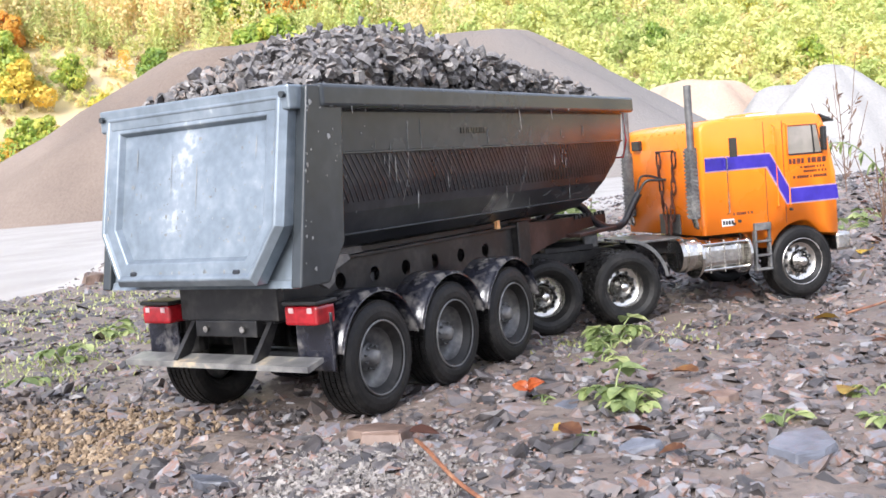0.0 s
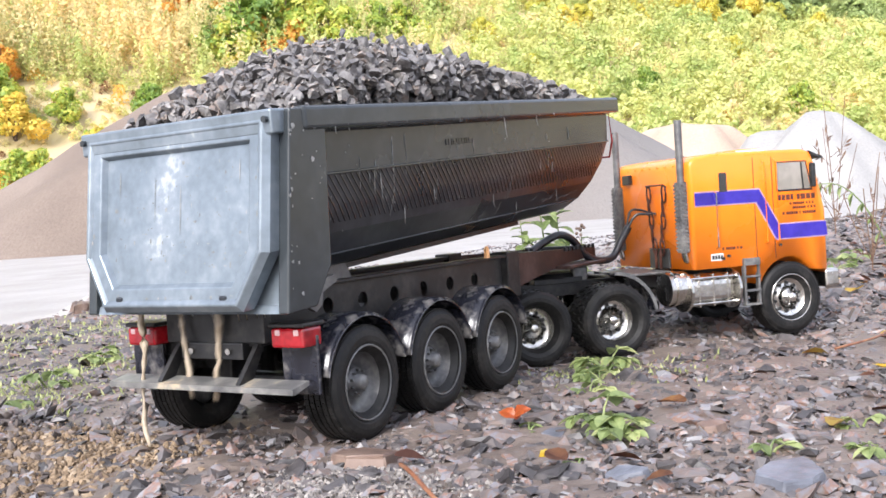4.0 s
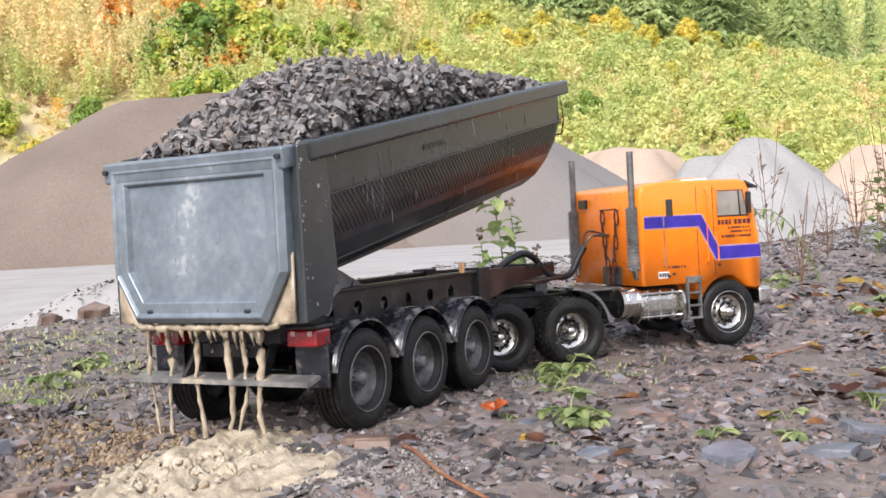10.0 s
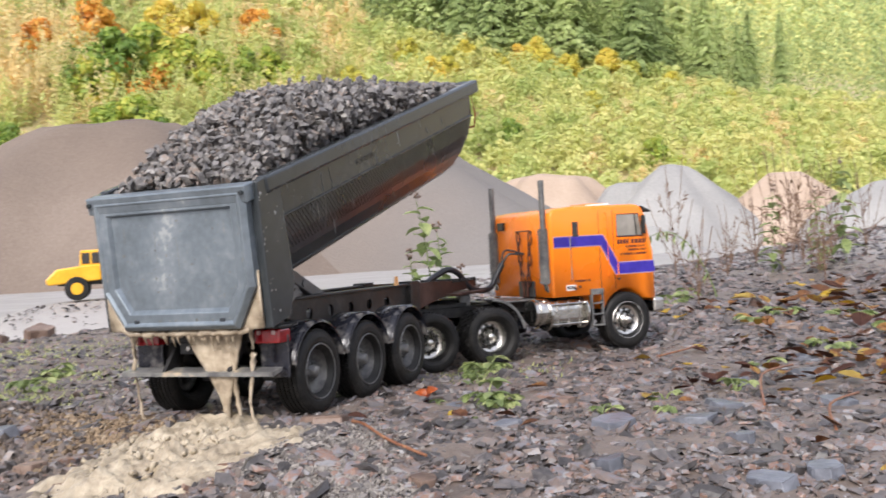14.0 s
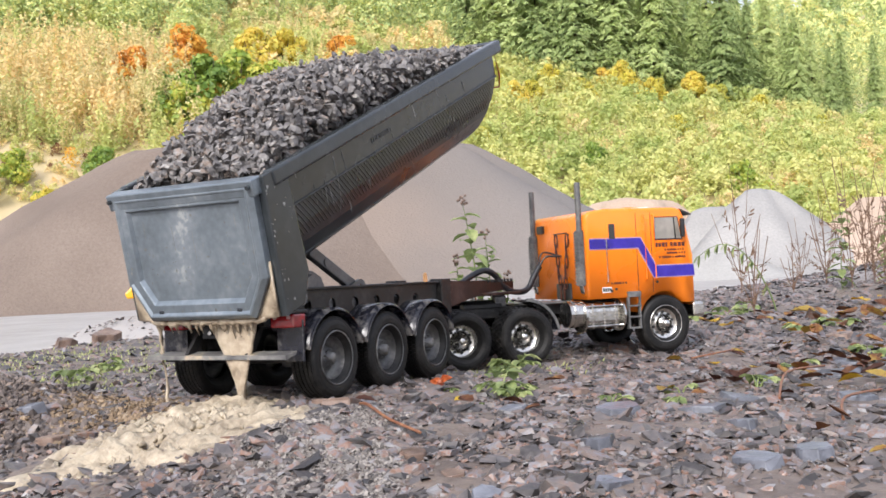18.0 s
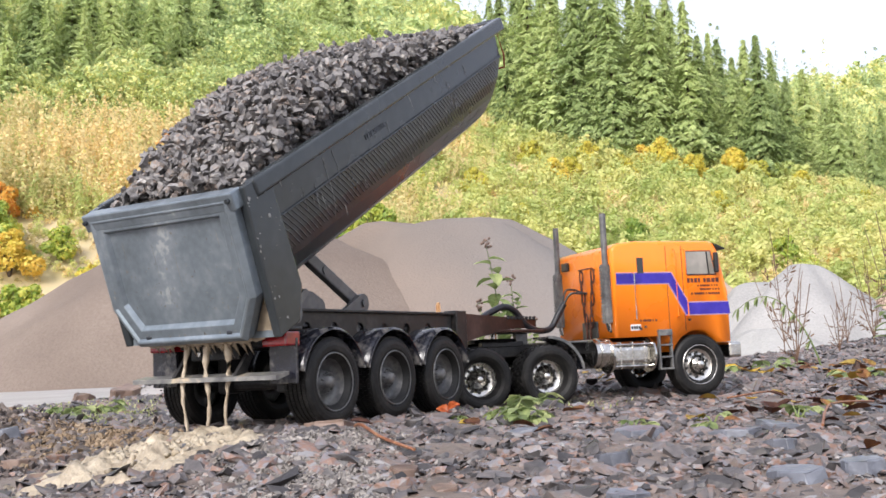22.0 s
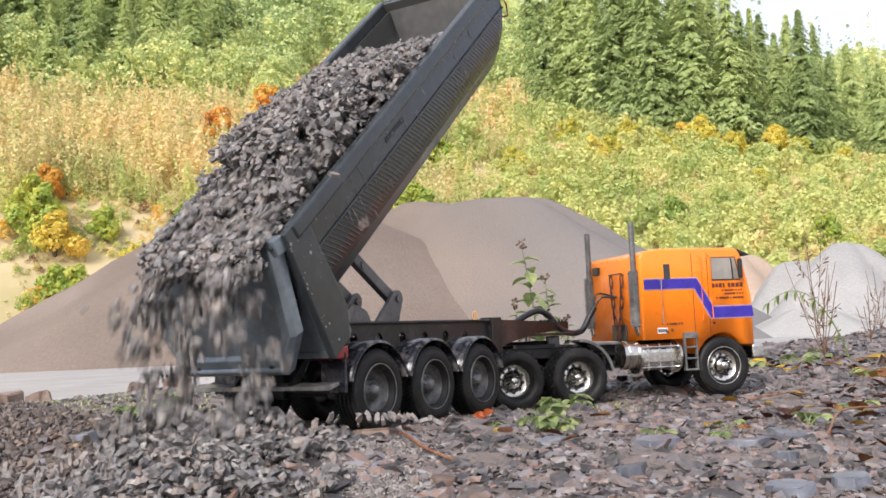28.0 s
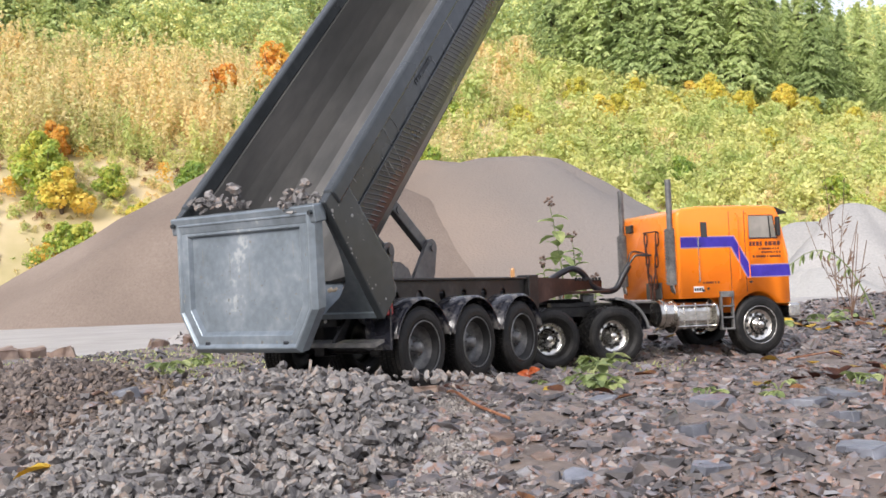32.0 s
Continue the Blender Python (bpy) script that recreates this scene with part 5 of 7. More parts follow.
def tractor_unit():
    tc = tagged(new("tractor_unit"), "orange cab-over tractor model with blue stripe and chrome parts", "truck")
    tc.matrix_world = TRACTOR
    y0, y1 = -0.003, 2 * TM + 0.003
    # cab shell with a wheel arch cut out of each side
    arch = [(0.222 + 0.047 * math.cos(t), 0.036 + 0.047 * math.sin(t)) for t in [radians(a) for a in range(38, 160, 12)]]
    prof = [(0.093, 0.076), (0.093, 0.196), (0.1, 0.203), (0.13, 0.2065), (0.245, 0.2065), (0.257, 0.203), (0.262, 0.19), (0.274, 0.135), (0.274, 0.065), (0.262, 0.064)] + arch + [(0.172, 0.076)]
    bm = bmesh.new()
    extrude_profile(bm, prof, y0, y1)
    es = [e for e in bm.edges if not (all(v.co.z < 0.09 for v in e.verts))]
    bmesh.ops.bevel(bm, geom=es, offset=0.0055, segments=4, affect="EDGES", profile=0.5, clamp_overlap=True)
    cab = part("cab", bm, ORANGE, tc, "glossy orange cab shell with sleeper", True)
    for e in cab.data.polygons:
        e.use_smooth = True
    for s, y in ((-1, y0), (1, y1)):
        o = 0.0012 * s

        def plate(name, pts, material, depth=0.0012, label=""):
            bm = bmesh.new()
            extrude_profile(bm, pts, y - depth * 0.5, y + s * depth)
            return part(name, bm, material, cab, label)

        plate("side_window", [(0.208, 0.191), (0.2475, 0.191), (0.2535, 0.16), (0.208, 0.16)], GLASS, 0.0006, "tinted side window")
        plate("window_frame", [(0.2065, 0.1925), (0.2485, 0.1925), (0.2555, 0.1585), (0.2545, 0.1585), (0.2478, 0.1915), (0.2065, 0.1915)], DARK_TRIM, 0.001)
        plate("window_sill", [(0.2065, 0.1598), (0.255, 0.1598), (0.255, 0.1582), (0.2065, 0.1582)], DARK_TRIM, 0.001)
        plate("window_post", [(0.2065, 0.1915), (0.208, 0.1915), (0.208, 0.16), (0.2065, 0.16)], DARK_TRIM, 0.001)
        plate("quarter_post", [(0.2405, 0.191), (0.2425, 0.191), (0.2445, 0.16), (0.2425, 0.16)], DARK_TRIM, 0.001)
        plate("sleeper_window", [(0.1305, 0.1835), (0.1405, 0.1835), (0.1405, 0.162), (0.1305, 0.162)], DARK_GLASS, 0.0008, "small dark sleeper window")
        plate("stripe_edge", [(0.098, 0.1635), (0.184, 0.1635), (0.2085, 0.1215), (0.2715, 0.1215), (0.2745, 0.1025), (0.2025, 0.1025), (0.1775, 0.1465), (0.098, 0.1465)], PALE_LINE, 0.0004)
        plate("stripe", [(0.098, 0.162), (0.183, 0.162), (0.2075, 0.12), (0.2725, 0.12), (0.274, 0.104), (0.2035, 0.104), (0.179, 0.148), (0.098, 0.148)], BLUE, 0.0007, "dark blue stripe stepping down along the cab")
        for x in (0.1765, 0.2015):
            bm = bmesh.new()
            box(bm, (x - 0.0004, min(y, y + o * 0.3), 0.082), (x + 0.0004, max(y, y + o * 0.3), 0.199))
            part("door_seam", bm, BROWN_PRINT, cab)
        for x, za, zb in ((0.1235, 0.098, 0.163), (0.1885, 0.1, 0.195), (0.2045, 0.1, 0.196)):
            bm = bmesh.new()
            tube(bm, [(x, y, za), (x, y + 4 * o, za + 0.002), (x, y + 4 * o, zb - 0.002), (x, y, zb)], 0.0009, 6)
            part("grab_rail", bm, CHROME if x < 0.13 else ORANGE, cab)
        for x, z in ((0.1305, 0.0865), (0.138, 0.089), (0.2075, 0.0965)):
            bm = bmesh.new()
            rod(bm, (x, y, z), (x, y + 2.5 * o, z), 0.0016, segs=8)
            part("catch", bm, DARK_TRIM, cab)
        # lettering as plain bars
        rb = random.Random(3)
        for k, (xa, xb, z, h) in enumerate(((0.2085, 0.262, 0.151, 0.0062), (0.224, 0.26, 0.1435, 0.0026), (0.228, 0.26, 0.1385, 0.0026), (0.2135, 0.263, 0.1325, 0.003), (0.131, 0.158, 0.0975, 0.0028))):
            bm = bmesh.new()
            x = xa
            while x < xb - 0.002:
                w = rb.uniform(0.6, 1.2) * h * 0.8
                box(bm, (x, min(y, y + o * 0.5), z - h / 2), (x + w, max(y, y + o * 0.5), z + h / 2))
                x += w + h * (0.25 if rb.random() < 0.8 else 0.9)
            part("lettering", bm, BROWN_PRINT, cab, "dark brown door lettering")
        plate("side_plate", [(0.1155, 0.0925), (0.1315, 0.0925), (0.1315, 0.0845), (0.1155, 0.0845)], WHITE_PLATE, 0.0006, "small white plate")
        if s < 0:
            bm = bmesh.new()
            for k in range(4):
                x = 0.1166 + 0.0037 * k
                box(bm, (x, y - 0.0011, 0.0862), (x + 0.0026, y - 0.0005, 0.0909))
            part("plate_marking", bm, DARK_TRIM, cab, "dark marking on the white plate")
        # mirror
        bm = bmesh.new()
        box(bm, (0.2485, y + s * 0.008 - 0.003, 0.161), (0.2545, y + s * 0.008 + 0.003, 0.189), 0.0015)
        tube(bm, [(0.256, y, 0.19), (0.252, y + s * 0.008, 0.187)], 0.0008, 6)
        tube(bm, [(0.258, y, 0.162), (0.252, y + s * 0.008, 0.164)], 0.0008, 6)
        part("mirror", bm, DARK_TRIM, cab, "black door mirror")
        # steps, tanks, front wheel trim
        bm = bmesh.new()
        for x in (0.156, 0.1745):
            box(bm, (x, y - 0.003, 0.03), (x + 0.003, y + 0.003, 0.079), 0.0008)
        for z in (0.03, 0.046, 0.062, 0.076):
            box(bm, (0.156, y - 0.004, z), (0.1775, y + 0.004, z + 0.0025 + (0.006 if z > 0.07 else 0)), 0.0006)
        part("step", bm, RIM_GREY, tc, "dull metal access ladder")
        bm = bmesh.new()
        yt = TM + s * (TM - 0.014)
        box(bm, (0.085, yt - 0.0145, 0.0335), (0.152, yt + 0.0145, 0.0695), 0.0115, 5)
        for x in (0.1, 0.1185, 0.137):
            box(bm, (x - 0.0012, yt - 0.0152, 0.0328), (x + 0.0012, yt + 0.0152, 0.0702), 0.0118, 4)
        for x in (0.0865, 0.149):
            rod(bm, (x - 0.0015, yt, 0.0515), (x + 0.0015, yt, 0.0515), 0.0235, segs=28)
        for z in (0.037, 0.066):
            rod(bm, (0.086, yt + s * 0.0145, z), (0.152, yt + s * 0.0145, z), 0.0016, segs=8)
        part("fuel_tank", bm, CHROME, tc, "chrome fuel tank")
        bm = bmesh.new()
        rod(bm, (0.063, yt, 0.056), (0.086, yt, 0.056), 0.019, segs=28)
        rod(bm, (0.07, yt, 0.056), (0.074, yt, 0.056), 0.0205, segs=28)
        part("air_tank", bm, CHROME, tc, "chrome round air tank")
        bm = bmesh.new()
        ring = [(0.052 * math.cos(t) - 0.008, DRIVE_Z + 0.052 * math.sin(t)) for t in [radians(a) for a in range(8, 92, 9)]]
        ring2 = [(0.0495 * math.cos(t) - 0.008, DRIVE_Z + 0.0495 * math.sin(t)) for t in [radians(a) for a in range(8, 92, 9)]]
        extrude_profile(bm, ring + ring2[::-1], *sorted((y + (0.0 if s < 0 else 0.0), y - s * 0.05)))
        part("quarter_fender", bm, GUARD, tc, "dark wet quarter fender")
        bm = bmesh.new()
        extrude_profile(bm, [(p[0] + 0.001, p[1] + 0.001) for p in ring] + ring2[::-1], *sorted((y + s * 0.0005, y - s * 0.003)))
        part("fender_trim", bm, RIM_GREY, tc)
        # stack: perforated sleeve and plain pipe
        ys, xs = TM + s * 0.0755, 0.09
        bm = bmesh.new()
        tube(bm, [(xs + 0.03, ys, 0.081), (xs + 0.012, ys, 0.082), (xs + 0.002, ys, 0.088), (xs, ys, 0.098)], 0.0042, 12)
        part("elbow", bm, CHROME, tc)
        bm = bmesh.new()
        rod(bm, (xs, ys, 0.096), (xs, ys, 0.176), 0.0074, segs=24)
        for k in range(18):
            for q in range(14):
                t = (q + 0.5 * (k % 2)) * math.tau / 14
                box(bm, (-0.0011, -0.0011, -0.0006), (0.0011, 0.0011, 0.0008), 0, 1,
                    Matrix.Translation((xs, ys, 0.099 + k * 0.0043)) @ Matrix.Rotation(t, 4, "Z") @ Matrix.Translation((0.0076, 0, 0)) @ pose(0, 0, 0, 45, 90, 0))
        part("stack_sleeve", bm, RIM_GREY, tc, "perforated metal exhaust sleeve")
        bm = bmesh.new()
        rod(bm, (xs, ys, 0.17), (xs, ys, 0.246), 0.0043, segs=16)
        part("exhaust_stack", bm, RIM_GREY, tc, "tall straight exhaust pipe")
    # back of the cab: hanger with chains, sockets, rivets
    for yy in (0.048, 0.083):
        bm = bmesh.new()
        for k in range(6):
            t = k % 2
            mid = yy + (0.066 - yy) * 0.7 * (k / 5) ** 1.3
            pts = [Vector((0.089 - (0.0013 if t else 0), mid + 0.0045 * math.cos(a) * (0.3 if t else 1), 0.164 - 0.0155 * k + 0.0105 * math.sin(a))) for a in [radians(q) for q in range(0, 361, 30)]]
            tube(bm, pts, 0.0011, 5, False)
        part("chain", bm, CHAIN, tc, "hanging chain of long dark brown links")
    bm = bmesh.new()
    tube(bm, [(0.092, 0.047, 0.172), (0.0865, 0.047, 0.1745), (0.0865, 0.084, 0.1745), (0.092, 0.084, 0.172)], 0.0011, 6)
    part("chain_hanger", bm, CHAIN, tc)
    # raised black block imitates the shade of an opening low in the back
    bm = bmesh.new()
    box(bm, (0.0905, 0.046, 0.076), (0.0935, 0.092, 0.1), 0.002)
    part("dark_recess_block", bm, DARK_TRIM, tc)
    # black vent at the upper left of the cab's back, not a light
    bm = bmesh.new()
    box(bm, (0.088, 0.128, 0.178), (0.0935, 0.146, 0.19), 0.001)
    part("rear_vent", bm, DARK_TRIM, tc)
    for k in range(7):
        bm = bmesh.new()
        bmesh.ops.create_uvsphere(bm, u_segments=8, v_segments=5, radius=0.001, matrix=Matrix.Translation((0.0928, 0.03 + 0.018 * k, 0.195)))
        part("rivet", bm, ORANGE, tc)
    # roof, visor, bumper
    bm = bmesh.new()
    for yy in (0.055, 0.115):
        tube(bm, [(0.195, yy, 0.2085), (0.235, yy, 0.209)], [0.0014, 0.0026], 10)
        box(bm, (0.2, yy - 0.001, 0.2055), (0.204, yy + 0.001, 0.209))
        box(bm, (0.222, yy - 0.001, 0.2055), (0.226, yy + 0.001, 0.209))
    part("air_horn", bm, WHITE_PLATE, tc, "pair of pale roof air horns")
    bm = bmesh.new()
    box(bm, (0.2, TM - 0.025, 0.205), (0.24, TM + 0.025, 0.2125), 0.003)
    part("roof_hatch", bm, ORANGE, tc)
    bm = bmesh.new()
    extrude_profile(bm, [(0.254, 0.2035), (0.272, 0.196), (0.2725, 0.194), (0.256, 0.199)], y0 - 0.001, y1 + 0.001)
    part("sun_visor", bm, DARK_TRIM, tc, "dark sun visor")
    bm = bmesh.new()
    extrude_profile(bm, [(0.2605, 0.19), (0.272, 0.147), (0.2745, 0.147), (0.263, 0.19)], y0 + 0.008, y1 - 0.008)
    part("windscreen", bm, DARK_GLASS, tc)
    bm = bmesh.new()
    box(bm, (0.268, y0 - 0.002, 0.042), (0.288, y1 + 0.002, 0.064), 0.004, 3)
    part("bumper", bm, CHROME, tc, "chrome front bumper")
    # frame
    for yy in (TM - 0.03, TM + 0.03):
        bm = bmesh.new()
        box(bm, (-0.155, yy - 0.004, 0.056), (0.265, yy + 0.004, 0.072), 0.001)
        part("frame_rail", bm, BLACK_STEEL, tc)
    for x in (-0.15, -0.05, 0.05, 0.18):
        bm = bmesh.new()
        box(bm, (x - 0.004, TM - 0.027, 0.058), (x + 0.004, TM + 0.027, 0.07), 0.001)
        part("crossmember", bm, BLACK_STEEL, tc)
    bm = bmesh.new()
    bmesh.ops.create_cone(bm, cap_ends=True, segments=32, radius1=0.037, radius2=0.034, depth=0.006, matrix=Matrix.Translation((-0.05, TM, 0.0785)))
    box(bm, (-0.08, TM - 0.036, 0.07), (-0.02, TM - 0.022, 0.077), 0.001)
    box(bm, (-0.08, TM + 0.022, 0.07), (-0.02, TM + 0.036, 0.077), 0.001)
    part("fifth_wheel", bm, BLACK_STEEL, tc, "greasy black coupling plate")
    bm = bmesh.new()
    box(bm, (0.015, TM - 0.045, 0.0715), (0.09, TM + 0.045, 0.0745), 0.001)
    part("deck_plate", bm, RIM_GREY, tc)
    bm = bmesh.new()
    box(bm, (0.105, TM - 0.024, 0.035), (0.235, TM + 0.024, 0.076), 0.004)
    part("engine_block", bm, BLACK_STEEL, tc)
    for x in (-0.0095, -0.104):
        bm = bmesh.new()
        rod(bm, (x, 0.02, DRIVE_Z), (x, 2 * TM - 0.02, DRIVE_Z), 0.006)
        bmesh.ops.create_uvsphere(bm, u_segments=14, v_segments=8, radius=0.016, matrix=Matrix.Translation((x, TM, DRIVE_Z)))
        box(bm, (x - 0.02, 0.049, 0.034), (x + 0.02, 0.059, 0.057), 0.002)
        part("drive_axle", bm, BLACK_STEEL, tc)
        wheel(tc, DRIVE_TYRE, CHROME_RIM, x, -0.012, DRIVE_Z, False, -0.006, "chunky wet drive tyre on a chrome rim")
        wheel(tc, DRIVE_TYRE, CHROME_RIM, x, 2 * TM + 0.012, DRIVE_Z, True, -0.006, "chunky wet drive tyre on a chrome rim")
    bm = bmesh.new()
    rod(bm, (0.222, 0.01, 0.036), (0.222, 2 * TM - 0.01, 0.036), 0.005)
    part("front_axle", bm, BLACK_STEEL, tc)
    wheel(tc, FRONT_TYRE, FRONT_RIM, 0.22, -0.004, R_WHEEL - 0.007, False, -0.009, "front tyre on a chrome rim with dark discs for holes")
    wheel(tc, FRONT_TYRE, FRONT_RIM, 0.22, 2 * TM + 0.004, R_WHEEL - 0.007, True, -0.009, "front tyre on a chrome rim with dark discs for holes")
    bm = bmesh.new()
    box(bm, (-0.03, 0.052, 0.071), (-0.012, 0.064, 0.088), 0.002)
    part("valve_box", bm, RIM_GREY, tc)
    return tc


tractor = tractor_unit()
bm = bmesh.new()
hp = spline([(0.43, 0.085, 0.108), (0.455, 0.08, 0.118), (0.475, 0.07, 0.125), (0.492, 0.062, 0.118), (0.508, 0.055, 0.1), (0.525, 0.045, 0.091), (0.545, 0.035, 0.094), (0.556, 0.028, 0.112), (0.562, 0.02, 0.128)], 6)
tube(bm, hp, 0.0045, 10)
hose = part("air_hose", bm, HOSE, None, "", True)
tagged(hose, "thick black air hose looped between trailer and cab", "hose")
bm = bmesh.new()
tube(bm, spline([(0.562, 0.02, 0.128), (0.567, 0.012, 0.141), (0.574, 0.0, 0.1415), (0.58, -0.008, 0.141)], 5), 0.0016, 8)
tube(bm, spline([(0.562, 0.022, 0.128), (0.566, 0.018, 0.146), (0.575, 0.008, 0.1465), (0.5825, -0.002, 0.141)], 5), 0.0014, 8)
part("hose_tail", bm, HOSE, hose)
# ---- rubble round the truck ----
def shard(g, size, flat=0.6):
    """A broken stone: a skewed block with uneven corners."""
    s = np.array([g.uniform(0.75, 1.3), g.uniform(0.55, 0.95), g.uniform(0.45, 0.9) * flat]) * size / 2
    v = np.array([(x, y, z) for z in (-1, 1) for y in (-1, 1) for x in (-1, 1)], float)
    v = v * s * g.uniform(0.72, 1.08, size=(8, 1)) + g.normal(size=(8, 3)) * size * np.array([0.06, 0.06, 0.035])
    v[4:, :2] *= g.uniform(0.62, 0.95)
    v[:, 0] += v[:, 1] * g.normal() * 0.3
    return v


BOX_FACES = np.array([(0, 1, 3, 2), (4, 6, 7, 5), (0, 4, 5, 1), (2, 3, 7, 6), (0, 2, 6, 4), (1, 5, 7, 3)])


def ico_sphere():
    bm = bmesh.new()
    bmesh.ops.create_icosphere(bm, subdivisions=1, radius=1)
    v, f = np.array([tuple(q.co) for q in bm.verts]), np.array([[q.index for q in p.verts] for p in bm.faces])
    bm.free()
    return v, f


ICO, ICO_FACES = ico_sphere()


def lump(g, size, flat=0.6):
    """A broken angular stone with many uneven faces."""
    s = np.array([g.uniform(0.8, 1.35), g.uniform(0.6, 0.95), g.uniform(0.5, 0.95) * flat]) * size / 2
    v = ICO * s * g.uniform(0.68, 1.3, size=(12, 1)) + g.normal(size=(12, 3)) * size * 0.03
    v[:, 0] += v[:, 1] * g.normal() * 0.3
    return v


def chip(g, size):
    """A flat angular stone: a five- to eight-cornered slab with a smaller, shifted upper face."""
    ang = np.sort(np.arange(8) * math.tau / 8 + g.uniform(-0.38, 0.38, 8))
    rad = size / 2 * g.uniform(0.62, 1.2, 8)
    rad[g.integers(0, 8)] *= 0.72
    low = np.stack([np.cos(ang) * rad * 1.18, np.sin(ang) * rad * g.uniform(0.6, 0.85), np.zeros(8)], 1)
    tilt = g.normal(size=2) * 0.16
    thick = size * g.uniform(0.16, 0.4)
    up = low * np.array([g.uniform(0.68, 0.95), g.uniform(0.68, 0.95), 1]) + np.array([g.normal() * 0.05, g.normal() * 0.05, 0]) * size
    up[:, 2] = thick / 2 + up[:, :2] @ tilt
    low[:, 2] = -thick / 2 - 0.5 * (low[:, :2] @ tilt)
    return np.concatenate([low, up])


CHIP_FACES = np.array([(i, (i + 1) % 8, 8 + (i + 1) % 8, 8 + i) for i in range(8)] + [(8, 9, 10, 11), (8, 11, 12, 15), (12, 13, 14, 15), (0, 3, 2, 1), (0, 7, 4, 3), (4, 7, 6, 5)])


def turned(g, v, tilt):
    e = Euler((g.normal() * tilt, g.normal() * tilt, g.uniform(0, 6.28))).to_matrix()
    return v @ np.array(e).T


def stone_field(name, label, category, material, count, place, sizes, flat, tilt, seed, sink=0.35, lumpy=False):
    g = np.random.default_rng(seed)
    vs, fs = [], []
    for k in range(count):
        x, y = place(g)
        size = sizes[0] + (sizes[1] - sizes[0]) * g.random() ** 3.2
        v = turned(g, lump(g, size, flat) if lumpy else shard(g, size, flat), tilt)
        v += (x, y, gz(x, y) + size * flat * (0.5 - sink) * 0.6)
        fs.append(ICO_FACES + 12 * k if lumpy else BOX_FACES[1:] + 8 * k)
        vs.append(v)
    me = bpy.data.meshes.new(name)
    me.from_pydata(np.concatenate(vs).tolist(), [], np.concatenate(fs).tolist())
    me.materials.append(material)
    return tagged(new(name, me), label, category, kind="stuff")


def near_view(g):
    """Places on the near ground, thinning out with distance."""
    while True:
        a, r = radians(g.uniform(-75, 110)), 0.05 + 1.5 * g.random() ** 0.9
        x, y = -0.35 + r * math.cos(a), -0.25 + r * math.sin(a)
        if math.hypot(x + 0.7, y + 0.47) > 0.2:
            return x, y


def mid_view(g):
    a, r = radians(g.uniform(-42, 62)), 1.0 + 3.6 * g.random()
    return -0.4 + r * math.cos(a), -0.3 + r * math.sin(a)


def bank_view(g):
    return g.uniform(0.6, 4.5), g.uniform(-1.6, 0.7)


stone_field("slate_rubble", "loose wet slate chips in grey and rust brown", "rubble", SLATE, 32000, near_view, (0.0028, 0.015), 0.5, 0.34, 1)
stone_field("slate_rubble", "fine slate chips scattered over the ground", "rubble", SLATE, 24000, near_view, (0.0025, 0.0068), 0.6, 0.5, 2)
stone_field("slate_rubble", "broken slate pieces lying among the chips", "rubble", SLATE, 3200, near_view, (0.008, 0.03), 0.42, 0.3, 8, 0.35, True)
stone_field("slate_rubble", "slate chips further off on the tipping ground", "rubble", SLATE, 20000, mid_view, (0.006, 0.024), 0.34, 0.35, 3)
stone_field("slate_rubble", "slate chips covering the bank beyond the truck", "rubble", SLATE, 12000, bank_view, (0.008, 0.034), 0.34, 0.4, 4)


def clod_place(g):
    return g.normal(-0.125, 0.042), g.normal(0.185, 0.042)


def earth_place(g):
    return g.normal(-0.225, 0.06), g.normal(0.315, 0.075)


def grit_place(g):
    u = g.random() ** 1.2
    return g.normal(-0.1 - 0.3 * u, 0.034), g.normal(-0.055 - 0.21 * u, 0.03)


stone_field("earth_clods", "crumbling ochre earth at the tipping edge", "earth", CLOD, 3600, clod_place, (0.002, 0.008), 0.8, 0.8, 5, 0.2, True)
stone_field("earth_clods", "mound of dark crumbling earth beside the tipping edge", "earth", DARK_CLOD, 7000, earth_place, (0.002, 0.012), 0.8, 0.8, 7, 0.2, True)
stone_field("grit_patch", "ridge of fine pale grey grit beside the wheels", "grit", GRIT, 17000, grit_place, (0.0018, 0.005), 0.8, 0.8, 6, 0.1)


